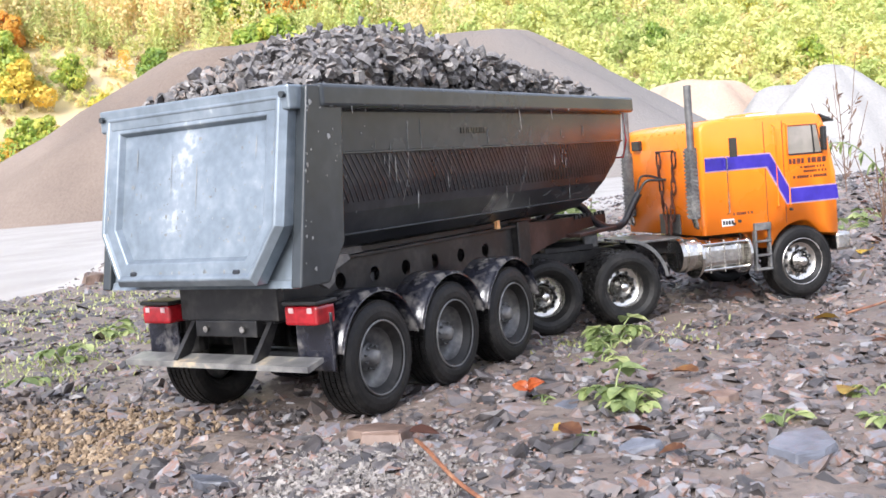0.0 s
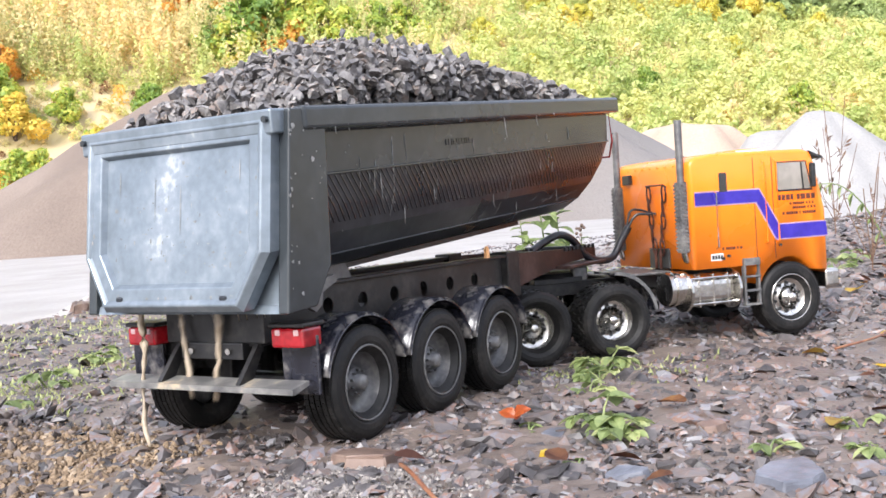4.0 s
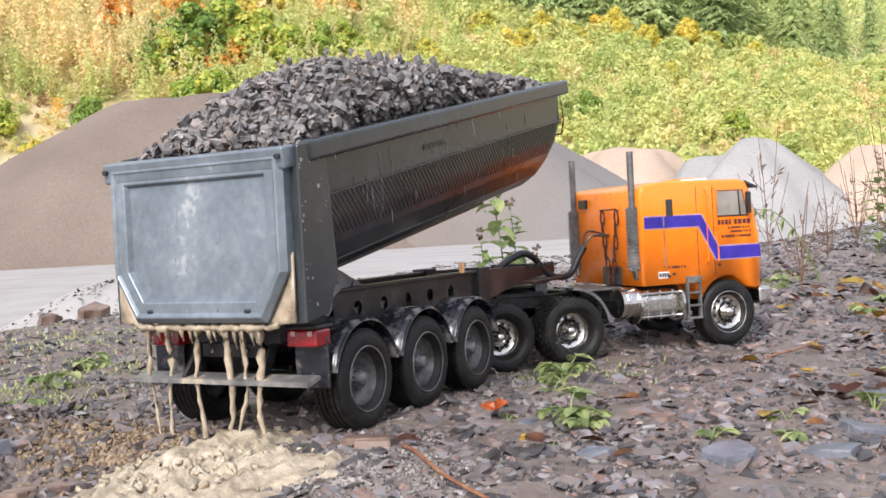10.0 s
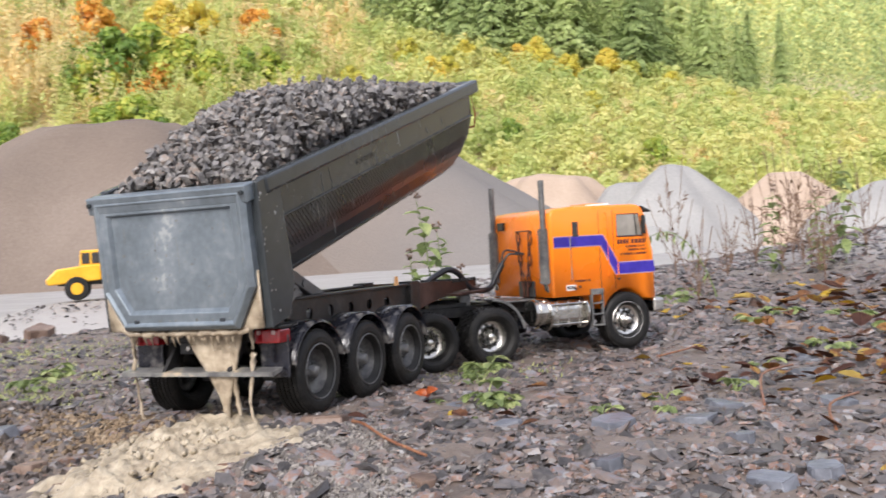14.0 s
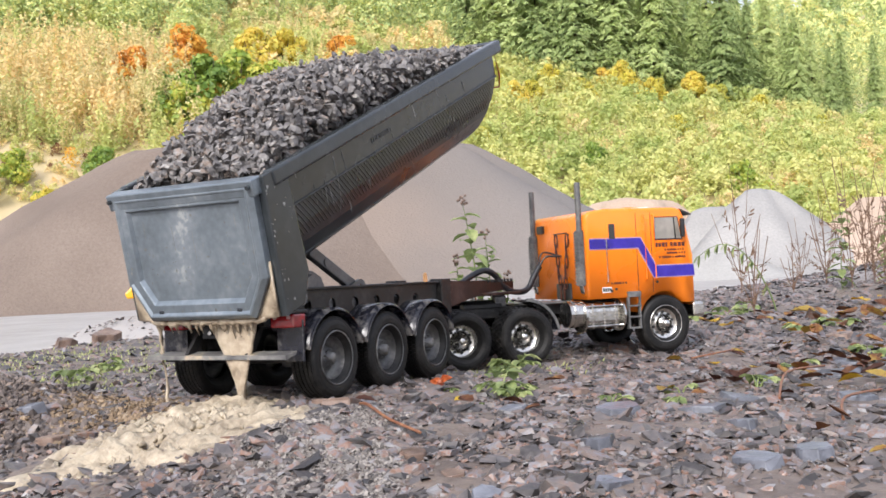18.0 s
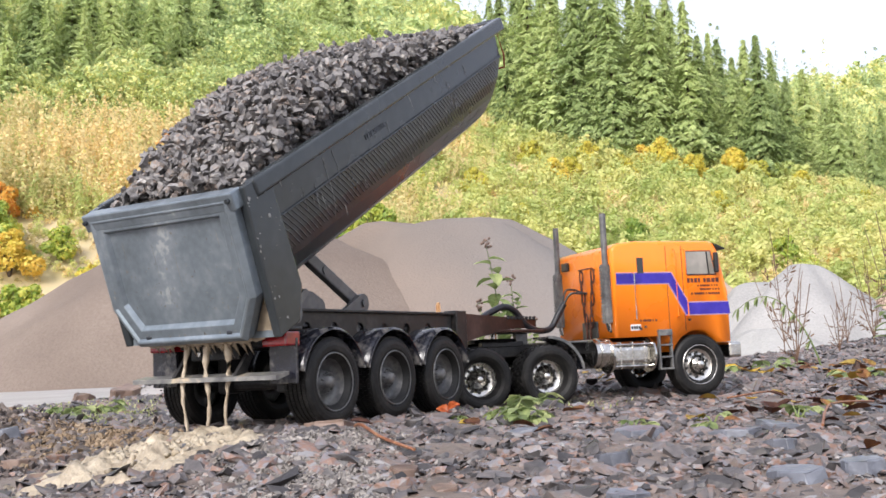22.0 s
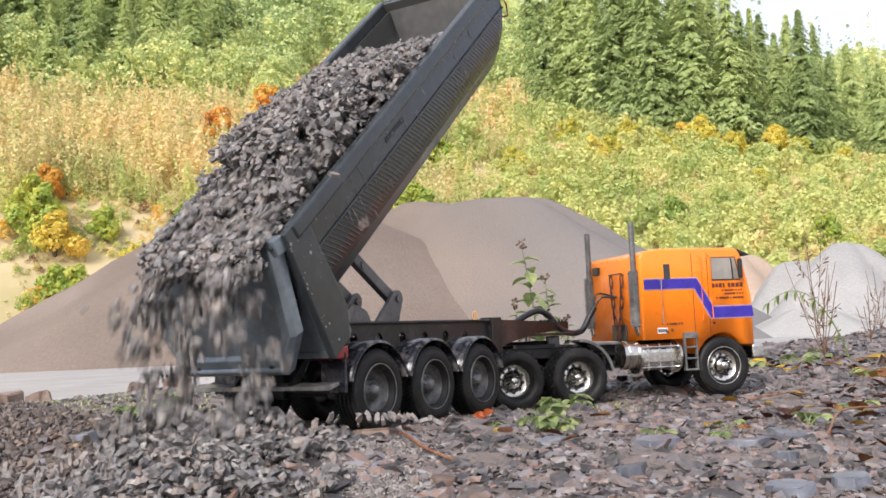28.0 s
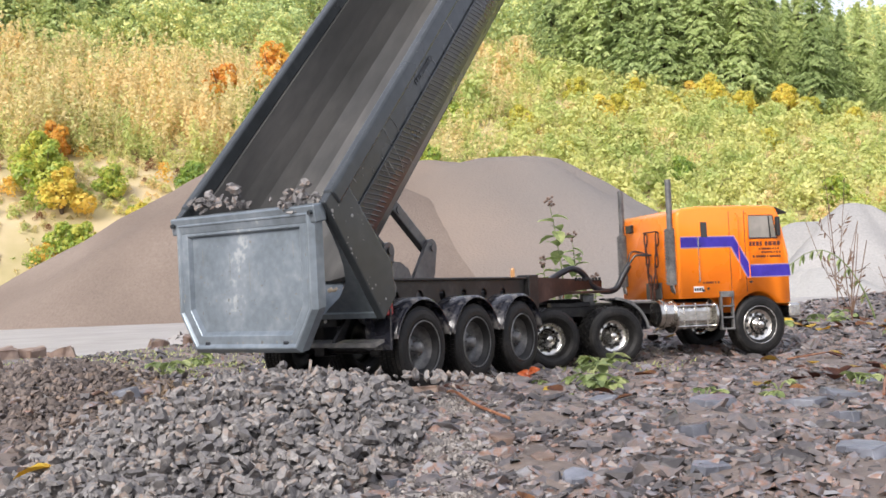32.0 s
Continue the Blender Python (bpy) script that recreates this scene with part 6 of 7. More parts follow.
def slab(x, y, size, flat, turn, material, label, tilt=4, seed=0, name="stone_slab", category="stone"):
    g = np.random.default_rng(seed + 100)
    bm = bmesh.new()
    n = 7
    rad = [size / 2 * g.uniform(0.72, 1.15) for k in range(n)]
    ang = [(k + g.uniform(-0.33, 0.33)) * math.tau / n for k in range(n)]
    pts = [(rad[k] * math.cos(ang[k]), rad[k] * 0.72 * math.sin(ang[k])) for k in range(n)]
    lo = [bm.verts.new((px * 1.05, py * 1.05, -size * flat)) for px, py in pts]
    hi = [bm.verts.new((px * 0.94, py * 0.94, size * flat * g.uniform(0.35, 0.6))) for px, py in pts]
    bm.faces.new(lo[::-1]), bm.faces.new(hi)
    for k in range(n):
        bm.faces.new((lo[k], lo[(k + 1) % n], hi[(k + 1) % n], hi[k]))
    bmesh.ops.bevel(bm, geom=bm.edges[:], offset=size * 0.025, segments=2, affect="EDGES", profile=0.4)
    bmesh.ops.triangulate(bm, faces=[f for f in bm.faces if len(f.verts) > 4])
    for v in bm.verts:
        v.co += Vector(g.normal(size=3) * size * 0.008)
    if name == "boulder":
        bmesh.ops.subdivide_edges(bm, edges=bm.edges[:], cuts=2, use_grid_fill=True)
        for v in bm.verts:
            v.co *= 1 + 0.22 * noise.noise(v.co * 2.2 / size + Vector((seed, 0, 0))) + 0.1 * noise.noise(v.co * 7 / size)
    ob = part(name, bm, material)
    ob.matrix_world = pose(x, y, gz(x, y) + size * flat * 0.25, g.normal() * tilt, g.normal() * tilt, turn)
    return tagged(ob, label, category, "slabs among the rubble")


sl = random.Random(12)
for k, (x, y, s, m) in enumerate(((0.02, -0.29, 0.06, 0), (-0.06, -0.04, 0.062, 1), (-0.12, -0.32, 0.036, 0), (-0.125, -0.435, 0.045, 0), (-0.1, -0.47, 0.04, 0), (-0.2, -0.36, 0.03, 0), (-0.16, 0.02, 0.03, 0),
                                  (0.06, -0.35, 0.05, 0), (0.15, -0.36, 0.045, 0), (0.2, -0.46, 0.05, 0), (0.0, -0.4, 0.035, 0), (-0.19, -0.2, 0.03, 1), (-0.22, -0.25, 0.026, 1), (-0.25, -0.29, 0.03, 0),
                                  (0.3, -0.35, 0.04, 0), (0.4, -0.42, 0.06, 0), (0.12, -0.21, 0.03, 1), (-0.02, -0.2, 0.028, 0), (-0.3, -0.37, 0.03, 1), (0.55, -0.4, 0.05, 0), (0.7, -0.55, 0.07, 0),
                                  (-0.22, 0.16, 0.03, 1), (-0.18, 0.24, 0.035, 0), (-0.25, 0.1, 0.024, 1), (0.9, -0.35, 0.06, 1), (1.1, -0.6, 0.08, 0), (0.05, -0.12, 0.026, 0), (-0.3, -0.18, 0.024, 0))):
    slab(x, y, s, 0.16 if s > 0.04 else 0.22, sl.uniform(0, 360), RED_ROCK if m else SLAB, "rust-brown flat stone lying in the rubble" if m else "blue-grey slate slab lying in the rubble", 5, k)
for k, (x, y, s) in enumerate(((0.98, 1.4, 0.085), (0.9, 1.44, 0.07), (0.5, 1.4, 0.105), (0.41, 1.38, 0.1), (0.6, 1.44, 0.07), (0.45, 1.2, 0.06), (0.05, 0.85, 0.11), (-0.02, 0.74, 0.07))):
    slab(x, y, s, 0.9 if s > 0.11 else 0.45, sl.uniform(0, 360), RED_ROCK, "brown boulder at the edge of the tipping ground", 8, 50 + k, "boulder", "boulder")


# ---- weeds, leaves and twigs ----
def leaf_blade(bm, m, length, wide, curl=0.2, teeth=True):
    """A folded leaf with an uneven edge, growing along x."""
    n = 7
    mid, left, right = [], [], []
    for k in range(n + 1):
        u = k / n
        w = wide * math.sin(math.pi * min(1, u * 0.92 + 0.06)) ** 0.8 * (1 + (0.12 if teeth and k % 2 else 0))
        z = -curl * length * u * u
        mid.append(bm.verts.new(m @ Vector((u * length, 0, z))))
        left.append(bm.verts.new(m @ Vector((u * length * 0.98, w / 2, z + 0.18 * w))))
        right.append(bm.verts.new(m @ Vector((u * length * 0.98, -w / 2, z + 0.18 * w))))
    for k in range(n):
        bm.faces.new((mid[k], mid[k + 1], left[k + 1], left[k]))
        bm.faces.new((mid[k], right[k], right[k + 1], mid[k + 1]))


def weed(x, y, size, leaves, label, seed, material=None):
    g = random.Random(seed)
    ob = new("weed_plant")
    for k in range(leaves):
        t, up = g.uniform(0, 360), g.uniform(6, 38)
        s = size * g.uniform(0.6, 1.1)
        h = s * math.sin(radians(up)) * 0.8
        reach = s * math.cos(radians(up)) * 0.6
        c, q = math.cos(radians(t)), math.sin(radians(t))
        bm = bmesh.new()
        tube(bm, [(0, 0, -0.003), (c * reach * 0.5, q * reach * 0.5, h * 0.7), (c * reach, q * reach, h)], [0.0011, 0.0009, 0.0006], 5)
        stem = part("stem", bm, LEAF, ob)
        bm = bmesh.new()
        for d in (0, -55, 55):
            leaf_blade(bm, pose(c * reach, q * reach, h, g.uniform(-15, 15), g.uniform(-5, 20), t + d), s * 0.55, s * 0.36, 0.25)
        part("leaf", bm, material or LEAF, stem)
    ob.matrix_world = pose(x, y, gz(x, y))
    return tagged(ob, label, "plant", "weeds on the tipping ground")


for k, (x, y, s, n) in enumerate(((0.085, -0.14, 0.05, 9), (0.07, -0.16, 0.035, 5), (0.07, -0.262, 0.03, 4), (0.36, -0.03, 0.05, 6), (0.31, -0.05, 0.045, 6), (0.27, -0.06, 0.035, 5), (0.1, -0.32, 0.03, 4),
                                  (0.24, -0.36, 0.035, 5), (0.17, -0.3, 0.024, 3), (0.45, -0.36, 0.04, 5), (0.2, -0.08, 0.03, 4), (-0.01, -0.165, 0.018, 3), (0.05, -0.1, 0.02, 4), (0.7, -0.42, 0.05, 6), (0.95, -0.5, 0.06, 6),
                                  (1.2, -0.3, 0.06, 6), (0.1, 0.5, 0.05, 6), (0.0, 0.42, 0.04, 5), (0.25, 0.62, 0.05, 7))):
    weed(x, y, s * 0.78, n, "low green weed with toothed leaves in the rubble", 60 + k)


def grass(name, label, spots, count, height, seed):
    g = np.random.default_rng(seed)
    vs, fs = [], []
    for k in range(count):
        cx, cy, sp = spots[k % len(spots)]
        x, y = cx + g.normal() * sp, cy + g.normal() * sp
        z, t, h = gz(x, y) - 0.003, g.uniform(0, 6.28), height * g.uniform(0.4, 1.2)
        c, q, w = math.cos(t), math.sin(t), 0.0012
        lean = h * g.uniform(0.2, 0.9)
        i = len(vs)
        vs += [(x - q * w, y + c * w, z), (x + q * w, y - c * w, z), (x + c * lean * 0.4 + q * w, y + q * lean * 0.4 - c * w, z + h * 0.6), (x + c * lean * 0.4 - q * w, y + q * lean * 0.4 + c * w, z + h * 0.6), (x + c * lean, y + q * lean, z + h)]
        fs += [(i, i + 1, i + 2, i + 3), (i + 3, i + 2, i + 4)]
    me = bpy.data.meshes.new(name)
    me.from_pydata(vs, [], fs)
    me.materials.append(GRASS)
    return tagged(new(name, me), label, "grass", kind="stuff")


grass("grass_tufts", "thin green grass and moss tufts on the rubble", [(0.15, 0.55, 0.09), (0.0, 0.45, 0.06), (0.35, 0.75, 0.12), (0.5, 1.0, 0.15), (-0.05, 0.62, 0.07), (0.7, 1.15, 0.2), (0.32, -0.05, 0.05), (0.2, 0.85, 0.1), (0.42, 0.94, 0.1), (0.58, 0.93, 0.1), (0.28, 0.58, 0.05), (0.05, 0.5, 0.04)], 3800, 0.0085, 21)


def tall_weed(x, y, height, label, seed, leafy=True, dry=False):
    g = random.Random(seed)
    ob = new("tall_weed")
    bm = bmesh.new()
    lean = (g.uniform(-0.1, 0.1) * height, g.uniform(-0.1, 0.1) * height)
    pts = [(lean[0] * u * u, lean[1] * u * u, height * u - 0.01) for u in (0, 0.3, 0.6, 0.85, 1)]
    tube(bm, pts, [0.0016, 0.0014, 0.0012, 0.0009, 0.0005], 6)
    part("stalk", bm, STEM if dry else LEAF, ob)
    for k in range(24 if leafy else 9):
        u = 0.12 + 0.83 * k / (24 if leafy else 14)
        t = k * 137.5
        bm = bmesh.new()
        m = pose(lean[0] * u * u, lean[1] * u * u, height * u - 0.01, 0, g.uniform(-30, 25), t)
        if dry:
            tube(bm, [m @ Vector((0, 0, 0)), m @ Vector((height * 0.1, 0, height * 0.05)), m @ Vector((height * 0.16, 0, height * 0.13))], [0.001, 0.0008, 0.0005], 4)
            for q in range(5):
                leaf_blade(bm, m @ pose(height * (0.06 + 0.02 * q), 0, height * 0.02 * q, g.uniform(0, 360), g.uniform(-80, 10), g.uniform(-60, 60)), height * 0.05, height * 0.014, 0.3, False)
        else:
            leaf_blade(bm, m, height * 0.2 * (1.15 - 0.6 * u), height * 0.09, 0.35)
        part("sprig" if dry else "leaf", bm, STEM if dry else LEAF, ob)
    if dry:
        # bare side shoots rising from the lower stalk
        for k in range(4):
            c, q, tall = math.cos(k * 1.7 + seed), math.sin(k * 1.7 + seed), height * g.uniform(0.55, 0.95)
            bm = bmesh.new()
            tube(bm, spline([(0, 0, height * 0.08), (c * height * 0.1, q * height * 0.1, tall * 0.5), (c * height * 0.2, q * height * 0.2, tall)], 4), 0.0009, 5)
            part("shoot", bm, STEM, ob)
    if leafy:
        bm = bmesh.new()
        for k in range(12):
            bmesh.ops.create_icosphere(bm, subdivisions=1, radius=0.003, matrix=Matrix.Translation((lean[0] + g.uniform(-0.008, 0.008), lean[1] + g.uniform(-0.008, 0.008), height + g.uniform(-0.015, 0.006))))
        part("flower_head", bm, RED_ROCK, ob)
    ob.matrix_world = pose(x, y, gz(x, y))
    return tagged(ob, label, "plant", "tall weeds")


tall_weed(0.86, 0.275, 0.26, "tall leafy nettle with a brown seed head", 1)
tall_weed(0.93, 0.285, 0.2, "leafy nettle stalk beside the truck", 2)
tall_weed(0.83, 0.3, 0.15, "short leafy nettle behind the trailer neck", 3)
tall_weed(0.9, 0.24, 0.12, "low leafy nettle by the trailer neck", 4)


def arching_weed(x, y, reach, height, label, seed):
    """A bowed stem with pairs of narrow hanging leaves."""
    g = random.Random(seed)
    ob = new("arching_weed")
    pts = [Vector((0.02 * u, reach * u ** 1.3, height * math.sin(u * 2.1) * 1.05 - 0.01)) for u in [k / 10 for k in range(11)]]
    bm = bmesh.new()
    tube(bm, pts, [0.0024 - 0.0018 * k / 10 for k in range(11)], 6)
    part("stem", bm, LEAF, ob)
    for k in range(2, 11):
        for side in (-1, 1):
            bm = bmesh.new()
            leaf_blade(bm, Matrix.Translation(pts[k]) @ pose(0, 0, 0, 0, g.uniform(25, 65), 90 + side * g.uniform(40, 75)), g.uniform(0.02, 0.032), 0.007, 0.3, False)
            part("leaf", bm, LEAF, ob)
    ob.matrix_world = pose(x, y, gz(x, y))
    return tagged(ob, label, "plant", "tall weeds")


arching_weed(1.6, -0.12, 0.18, 0.17, "green weed bowed over beside the cab", 7)
for k, (x, y, h) in enumerate(((2.35, -0.16, 0.26), (2.45, -0.24, 0.3), (2.3, -0.3, 0.24), (2.6, -0.08, 0.27), (2.5, -0.36, 0.32), (2.2, -0.05, 0.18))):
    tall_weed(x, y, h, "brown seeding weed stalk on the bank", 70 + k, k % 2 == 0, k % 2 == 1)
tw = random.Random(30)
for k in range(17):
    x, y = tw.uniform(1.9, 3.0), tw.uniform(-0.8, 0.15)
    tall_weed(x, y, tw.uniform(0.18, 0.42), "dry brown weed stalk with withered leaves", 10 + k, False, True)
for k, (x, y, h) in enumerate(((2.6, -0.62, 0.75), (2.72, -0.66, 0.82), (1.35, -0.12, 0.22))):
    tall_weed(x, y, h, "tall dry brown weed standing on the bank", 40 + k, False, True)


def fallen_leaf(x, y, size, material, label, seed, up=0.004):
    g = random.Random(seed)
    bm = bmesh.new()
    size *= 0.8
    leaf_blade(bm, pose(-size / 2, 0, 0, 0, 0, 0), size, size * 0.7, g.uniform(-0.3, 0.3))
    bmesh.ops.solidify(bm, geom=bm.faces[:], thickness=0.0006)
    ob = part("fallen_leaf", bm, material)
    ob.matrix_world = pose(x, y, gz(x, y) + up + 0.003, g.uniform(-20, 20), g.uniform(-20, 20), g.uniform(0, 360))
    return tagged(ob, label, "leaf", "fallen leaves")


fl = random.Random(50)
for k in range(85):
    a, r = radians(fl.uniform(-50, 35)), fl.uniform(0.3, 2.4)
    x, y = -0.35 + r * math.cos(a), -0.25 + r * math.sin(a)
    if abs(y - MID) < 0.13 and -0.12 < x < 0.5 or math.hypot(x - 0.55, y + 0.02) < 0.2:
        continue
    fallen_leaf(x, y, fl.uniform(0.014, 0.035), DEAD_LEAF, "curled brown fallen leaf on the rubble", k)
for k in range(70):
    x, y = fl.gauss(0.6, 0.35), fl.gauss(-0.42, 0.1)
    fallen_leaf(x, y, fl.uniform(0.012, 0.032), DEAD_LEAF, "withered brown leaf among the slate chips", 120 + k)
fallen_leaf(1.3, 0.0, 0.05, YELLOW_LEAF, "bright yellow fallen leaf", 91)
fallen_leaf(1.08, -0.1, 0.055, YELLOW_LEAF, "yellow fallen leaf on the bank", 92)
fallen_leaf(-0.415, 0.045, 0.032, YELLOW_LEAF, "yellow leaf lying in front of the heap", 93, 0.022)
fallen_leaf(-0.02, -0.15, 0.02, YELLOW_LEAF, "small yellow leaf in the chips", 94)
wl = random.Random(66)
for k in range(5):
    weed(wl.uniform(0.9, 1.9), wl.uniform(-0.5, 0.0), wl.uniform(0.035, 0.06), wl.randint(4, 6), "green weed growing among fallen leaves on the bank", 200 + k)
for k in range(24):
    fallen_leaf(wl.gauss(1.15, 0.25), wl.gauss(-0.2, 0.12), wl.uniform(0.02, 0.045), DEAD_LEAF, "large withered leaf on the bank", 300 + k, 0.008)
for k in range(85):
    fallen_leaf(wl.gauss(1.55, 0.35), wl.gauss(-0.48, 0.17), wl.uniform(0.035, 0.075), YELLOW_LEAF if k % 9 == 0 else DEAD_LEAF, "broad yellow leaf among the litter on the bank" if k % 9 == 0 else "broad red-brown leaf in the litter on the bank", 400 + k, 0.011)
for k in range(45):
    fallen_leaf(wl.gauss(0.44, 0.13), wl.gauss(-0.48, 0.06), wl.uniform(0.018, 0.042), YELLOW_LEAF if k % 11 == 0 else DEAD_LEAF, "yellow leaf among the litter on the rubble" if k % 11 == 0 else "red-brown leaf in the litter on the rubble", 500 + k, 0.006)
# a crumpled orange leaf standing among the chips beside the tyres
bm = bmesh.new()
for k, (roll, turn, ln) in enumerate(((20, 10, 0.014), (-50, 80, 0.012), (70, 200, 0.012), (-20, 300, 0.01))):
    leaf_blade(bm, pose(0, 0, 0.004 + 0.002 * k, roll, -35, turn), ln, ln * 0.75, 0.7)
bmesh.ops.solidify(bm, geom=bm.faces[:], thickness=0.0006)
curl = part("fallen_leaf", bm, ORANGE_FRUIT)
curl.matrix_world = pose(0.055, -0.087, gz(0.055, -0.087) + 0.004, 0, 0, 30)
tagged(curl, "crumpled bright orange leaf beside the tyres", "leaf", "fallen leaves")
for pts, label in ((((-0.075, -0.075, 0.004), (-0.1, -0.1, 0.006), (-0.13, -0.14, 0.005), (-0.155, -0.185, 0.007)), "bent reddish twig lying by the flat stone"),
                   (((0.15, -0.4, 0.004), (0.3, -0.38, 0.012), (0.42, -0.4, 0.008)), "thin reddish twig across the rubble"),
                   (((0.05, -0.47, 0.004), (0.14, -0.46, 0.01), (0.24, -0.48, 0.006)), "thin dry twig in the rubble"),
                   (((0.5, -0.22, 0.004), (0.56, -0.25, 0.01), (0.66, -0.25, 0.006)), "dark twig near the front wheel")):
    bm = bmesh.new()
    tube(bm, spline([(x, y, z + gz(x, y)) for x, y, z in pts], 5), 0.0013, 6)
    tagged(part("twig", bm, TWIG), label, "twig", "twigs in the rubble")


# ---- the yellow model hauler in the yard ----
def hauler():
    ob = new("articulated_hauler")
    bm = bmesh.new()
    extrude_profile(bm, [(0.0, 0.09), (0.24, 0.075), (0.25, 0.1), (0.2, 0.15), (0.06, 0.165), (0.0, 0.165)], -0.085, 0.085)
    bmesh.ops.bevel(bm, geom=bm.edges[:], offset=0.008, segments=2, affect="EDGES", profile=0.5)
    part("bonnet", bm, YELLOW_PAINT, ob)
    bm = bmesh.new()
    extrude_profile(bm, [(-0.02, 0.12), (0.1, 0.12), (0.09, 0.235), (-0.01, 0.235)], -0.06, 0.06)
    bmesh.ops.bevel(bm, geom=bm.edges[:], offset=0.006, segments=2, affect="EDGES", profile=0.5)
    cab_ = part("cab", bm, YELLOW_PAINT, ob)
    for y in (-0.061, 0.061):
        for a, b in ((0.0, 0.04), (0.048, 0.085)):
            bm = bmesh.new()
            box(bm, (a, y - 0.0012, 0.17), (b, y + 0.0012, 0.222), 0.0005, 1)
            part("window", bm, DARK_GLASS, cab_)
    bm = bmesh.new()
    extrude_profile(bm, [(-0.03, 0.225), (-0.09, 0.19), (-0.1, 0.12), (-0.3, 0.1), (-0.4, 0.15), (-0.41, 0.19), (-0.06, 0.2), (-0.045, 0.232)], -0.1, 0.1)
    bmesh.ops.bevel(bm, geom=bm.edges[:], offset=0.004, segments=1, affect="EDGES", profile=0.5)
    part("dump_body", bm, YELLOW_PAINT, ob)
    bm = bmesh.new()
    box(bm, (-0.36, -0.03, 0.07), (0.2, 0.03, 0.1), 0.004)
    part("frame", bm, DARK_TRIM, ob)
    for x in (0.11, -0.17, -0.31):
        for y in (-0.085, 0.085):
            bm = bmesh.new()
            rod(bm, (x, y - 0.025, 0.056), (x, y + 0.025, 0.056), 0.056, segs=28)
            bmesh.ops.bevel(bm, geom=bm.edges[:], offset=0.006, segments=2, affect="EDGES", profile=0.5)
            w = part("wheel", bm, TYRE, ob)
            bm = bmesh.new()
            rod(bm, (x, y - 0.028, 0.056), (x, y + 0.028, 0.056), 0.028, segs=20)
            part("rim", bm, YELLOW_PAINT, w)
    g = np.random.default_rng(77)
    vs, fs = [], []
    for k in range(260):
        px, py = g.uniform(-0.38, -0.08), g.uniform(-0.085, 0.085)
        v = turned(g, shard(g, g.uniform(0.012, 0.028), 0.8), 1.0) + (px, py, 0.19 + 0.03 * (1 - (py / 0.09) ** 2) * g.random())
        vs.append(v), fs.append(BOX_FACES + 8 * k)
    me = bpy.data.meshes.new("stone_load")
    me.from_pydata(np.concatenate(vs).tolist(), [], np.concatenate(fs).tolist())
    me.materials.append(STONE)
    shared("stone_load", me, ob, Matrix())
    return ob


hl = hauler()
hx, hy = 2.92, 2.99
hl.matrix_world = pose(hx, hy, gz(hx, hy), 0, 0, 131)
tagged(hl, "yellow articulated dump hauler model loaded with stone", "truck")
# ---- the load of broken stone: clumps that ride, slide out and come to rest on the ground ----
def clump_mesh(seed):
    g = np.random.default_rng(seed)
    vs, fs = [], []
    for k in range(25):
        c = np.array([g.uniform(-0.0125, 0.0125), g.uniform(-0.0125, 0.0125), g.normal() * 0.0038])
        size = 0.005 + 0.0088 * g.random() ** 1.9
        v = turned(g, chip(g, size), 0.62) + c
        vs.append(v), fs.append(CHIP_FACES + 16 * k)
    me = bpy.data.meshes.new("stone_clump")
    me.from_pydata(np.concatenate(vs).tolist(), [], np.concatenate(fs).tolist())
    me.materials.append(STONE)
    return me


CLUMPS = [clump_mesh(200 + k) for k in range(18)]
TILT = [(0, 0), (1, 0.2), (2, 0.8), (3, 2.4), (3.5, 3.2), (5.5, 6.0), (6.5, 7.0), (7.5, 8.2), (8.5, 8.7), (9.5, 9.9), (10.5, 11.2), (11.5, 12.7), (12.5, 14.2), (13.5, 15.7), (14.5, 17.2), (17, 21.0),
        (18, 22.9), (19, 24.6), (20, 26.2), (21, 27.8), (22, 29.6), (23, 31.5), (24, 33.5), (25, 35.5), (26, 37.4), (27, 39.2), (28, 41.0), (29, 43.2), (30, 45.6), (31, 47.2), (32, 47.6)]
GATE = [(0, 0), (24.5, 0), (25.5, 2), (26.5, 6), (27.5, 9), (28, 12), (28.5, 16), (29, 21), (29.5, 27), (30, 32), (30.5, 34), (31, 35), (32, 35.5)]


def tilt_at(t):
    return lerp_list(t, [a for a, _ in TILT], [b for _, b in TILT])


def bed_pose(t):
    return Matrix.Translation(HINGE) @ pose(0, 0, 0, 0, -tilt_at(t), 0)


def heap_top(x, y):
    """Top of the stones in the level body."""
    u = (x - 0.115) / (0.185 if x < 0.115 else 0.37)
    return 0.231 + 0.064 * max(0.0, 1 - abs(u) ** (1.6 if u < 0 else 1.5)) * max(0.0, 1 - ((y - MID) / 0.094) ** 2) ** 0.6


def load_front(t):
    """How far along the body the stones still reach, 1 at the front wall."""
    return lerp_list(t, [0, 25, 26.2, 27, 27.5, 28, 28.5, 29, 29.3, 29.6, 32], [1, 1, 0.985, 0.95, 0.86, 0.77, 0.6, 0.4, 0.16, 0.03, 0.03])


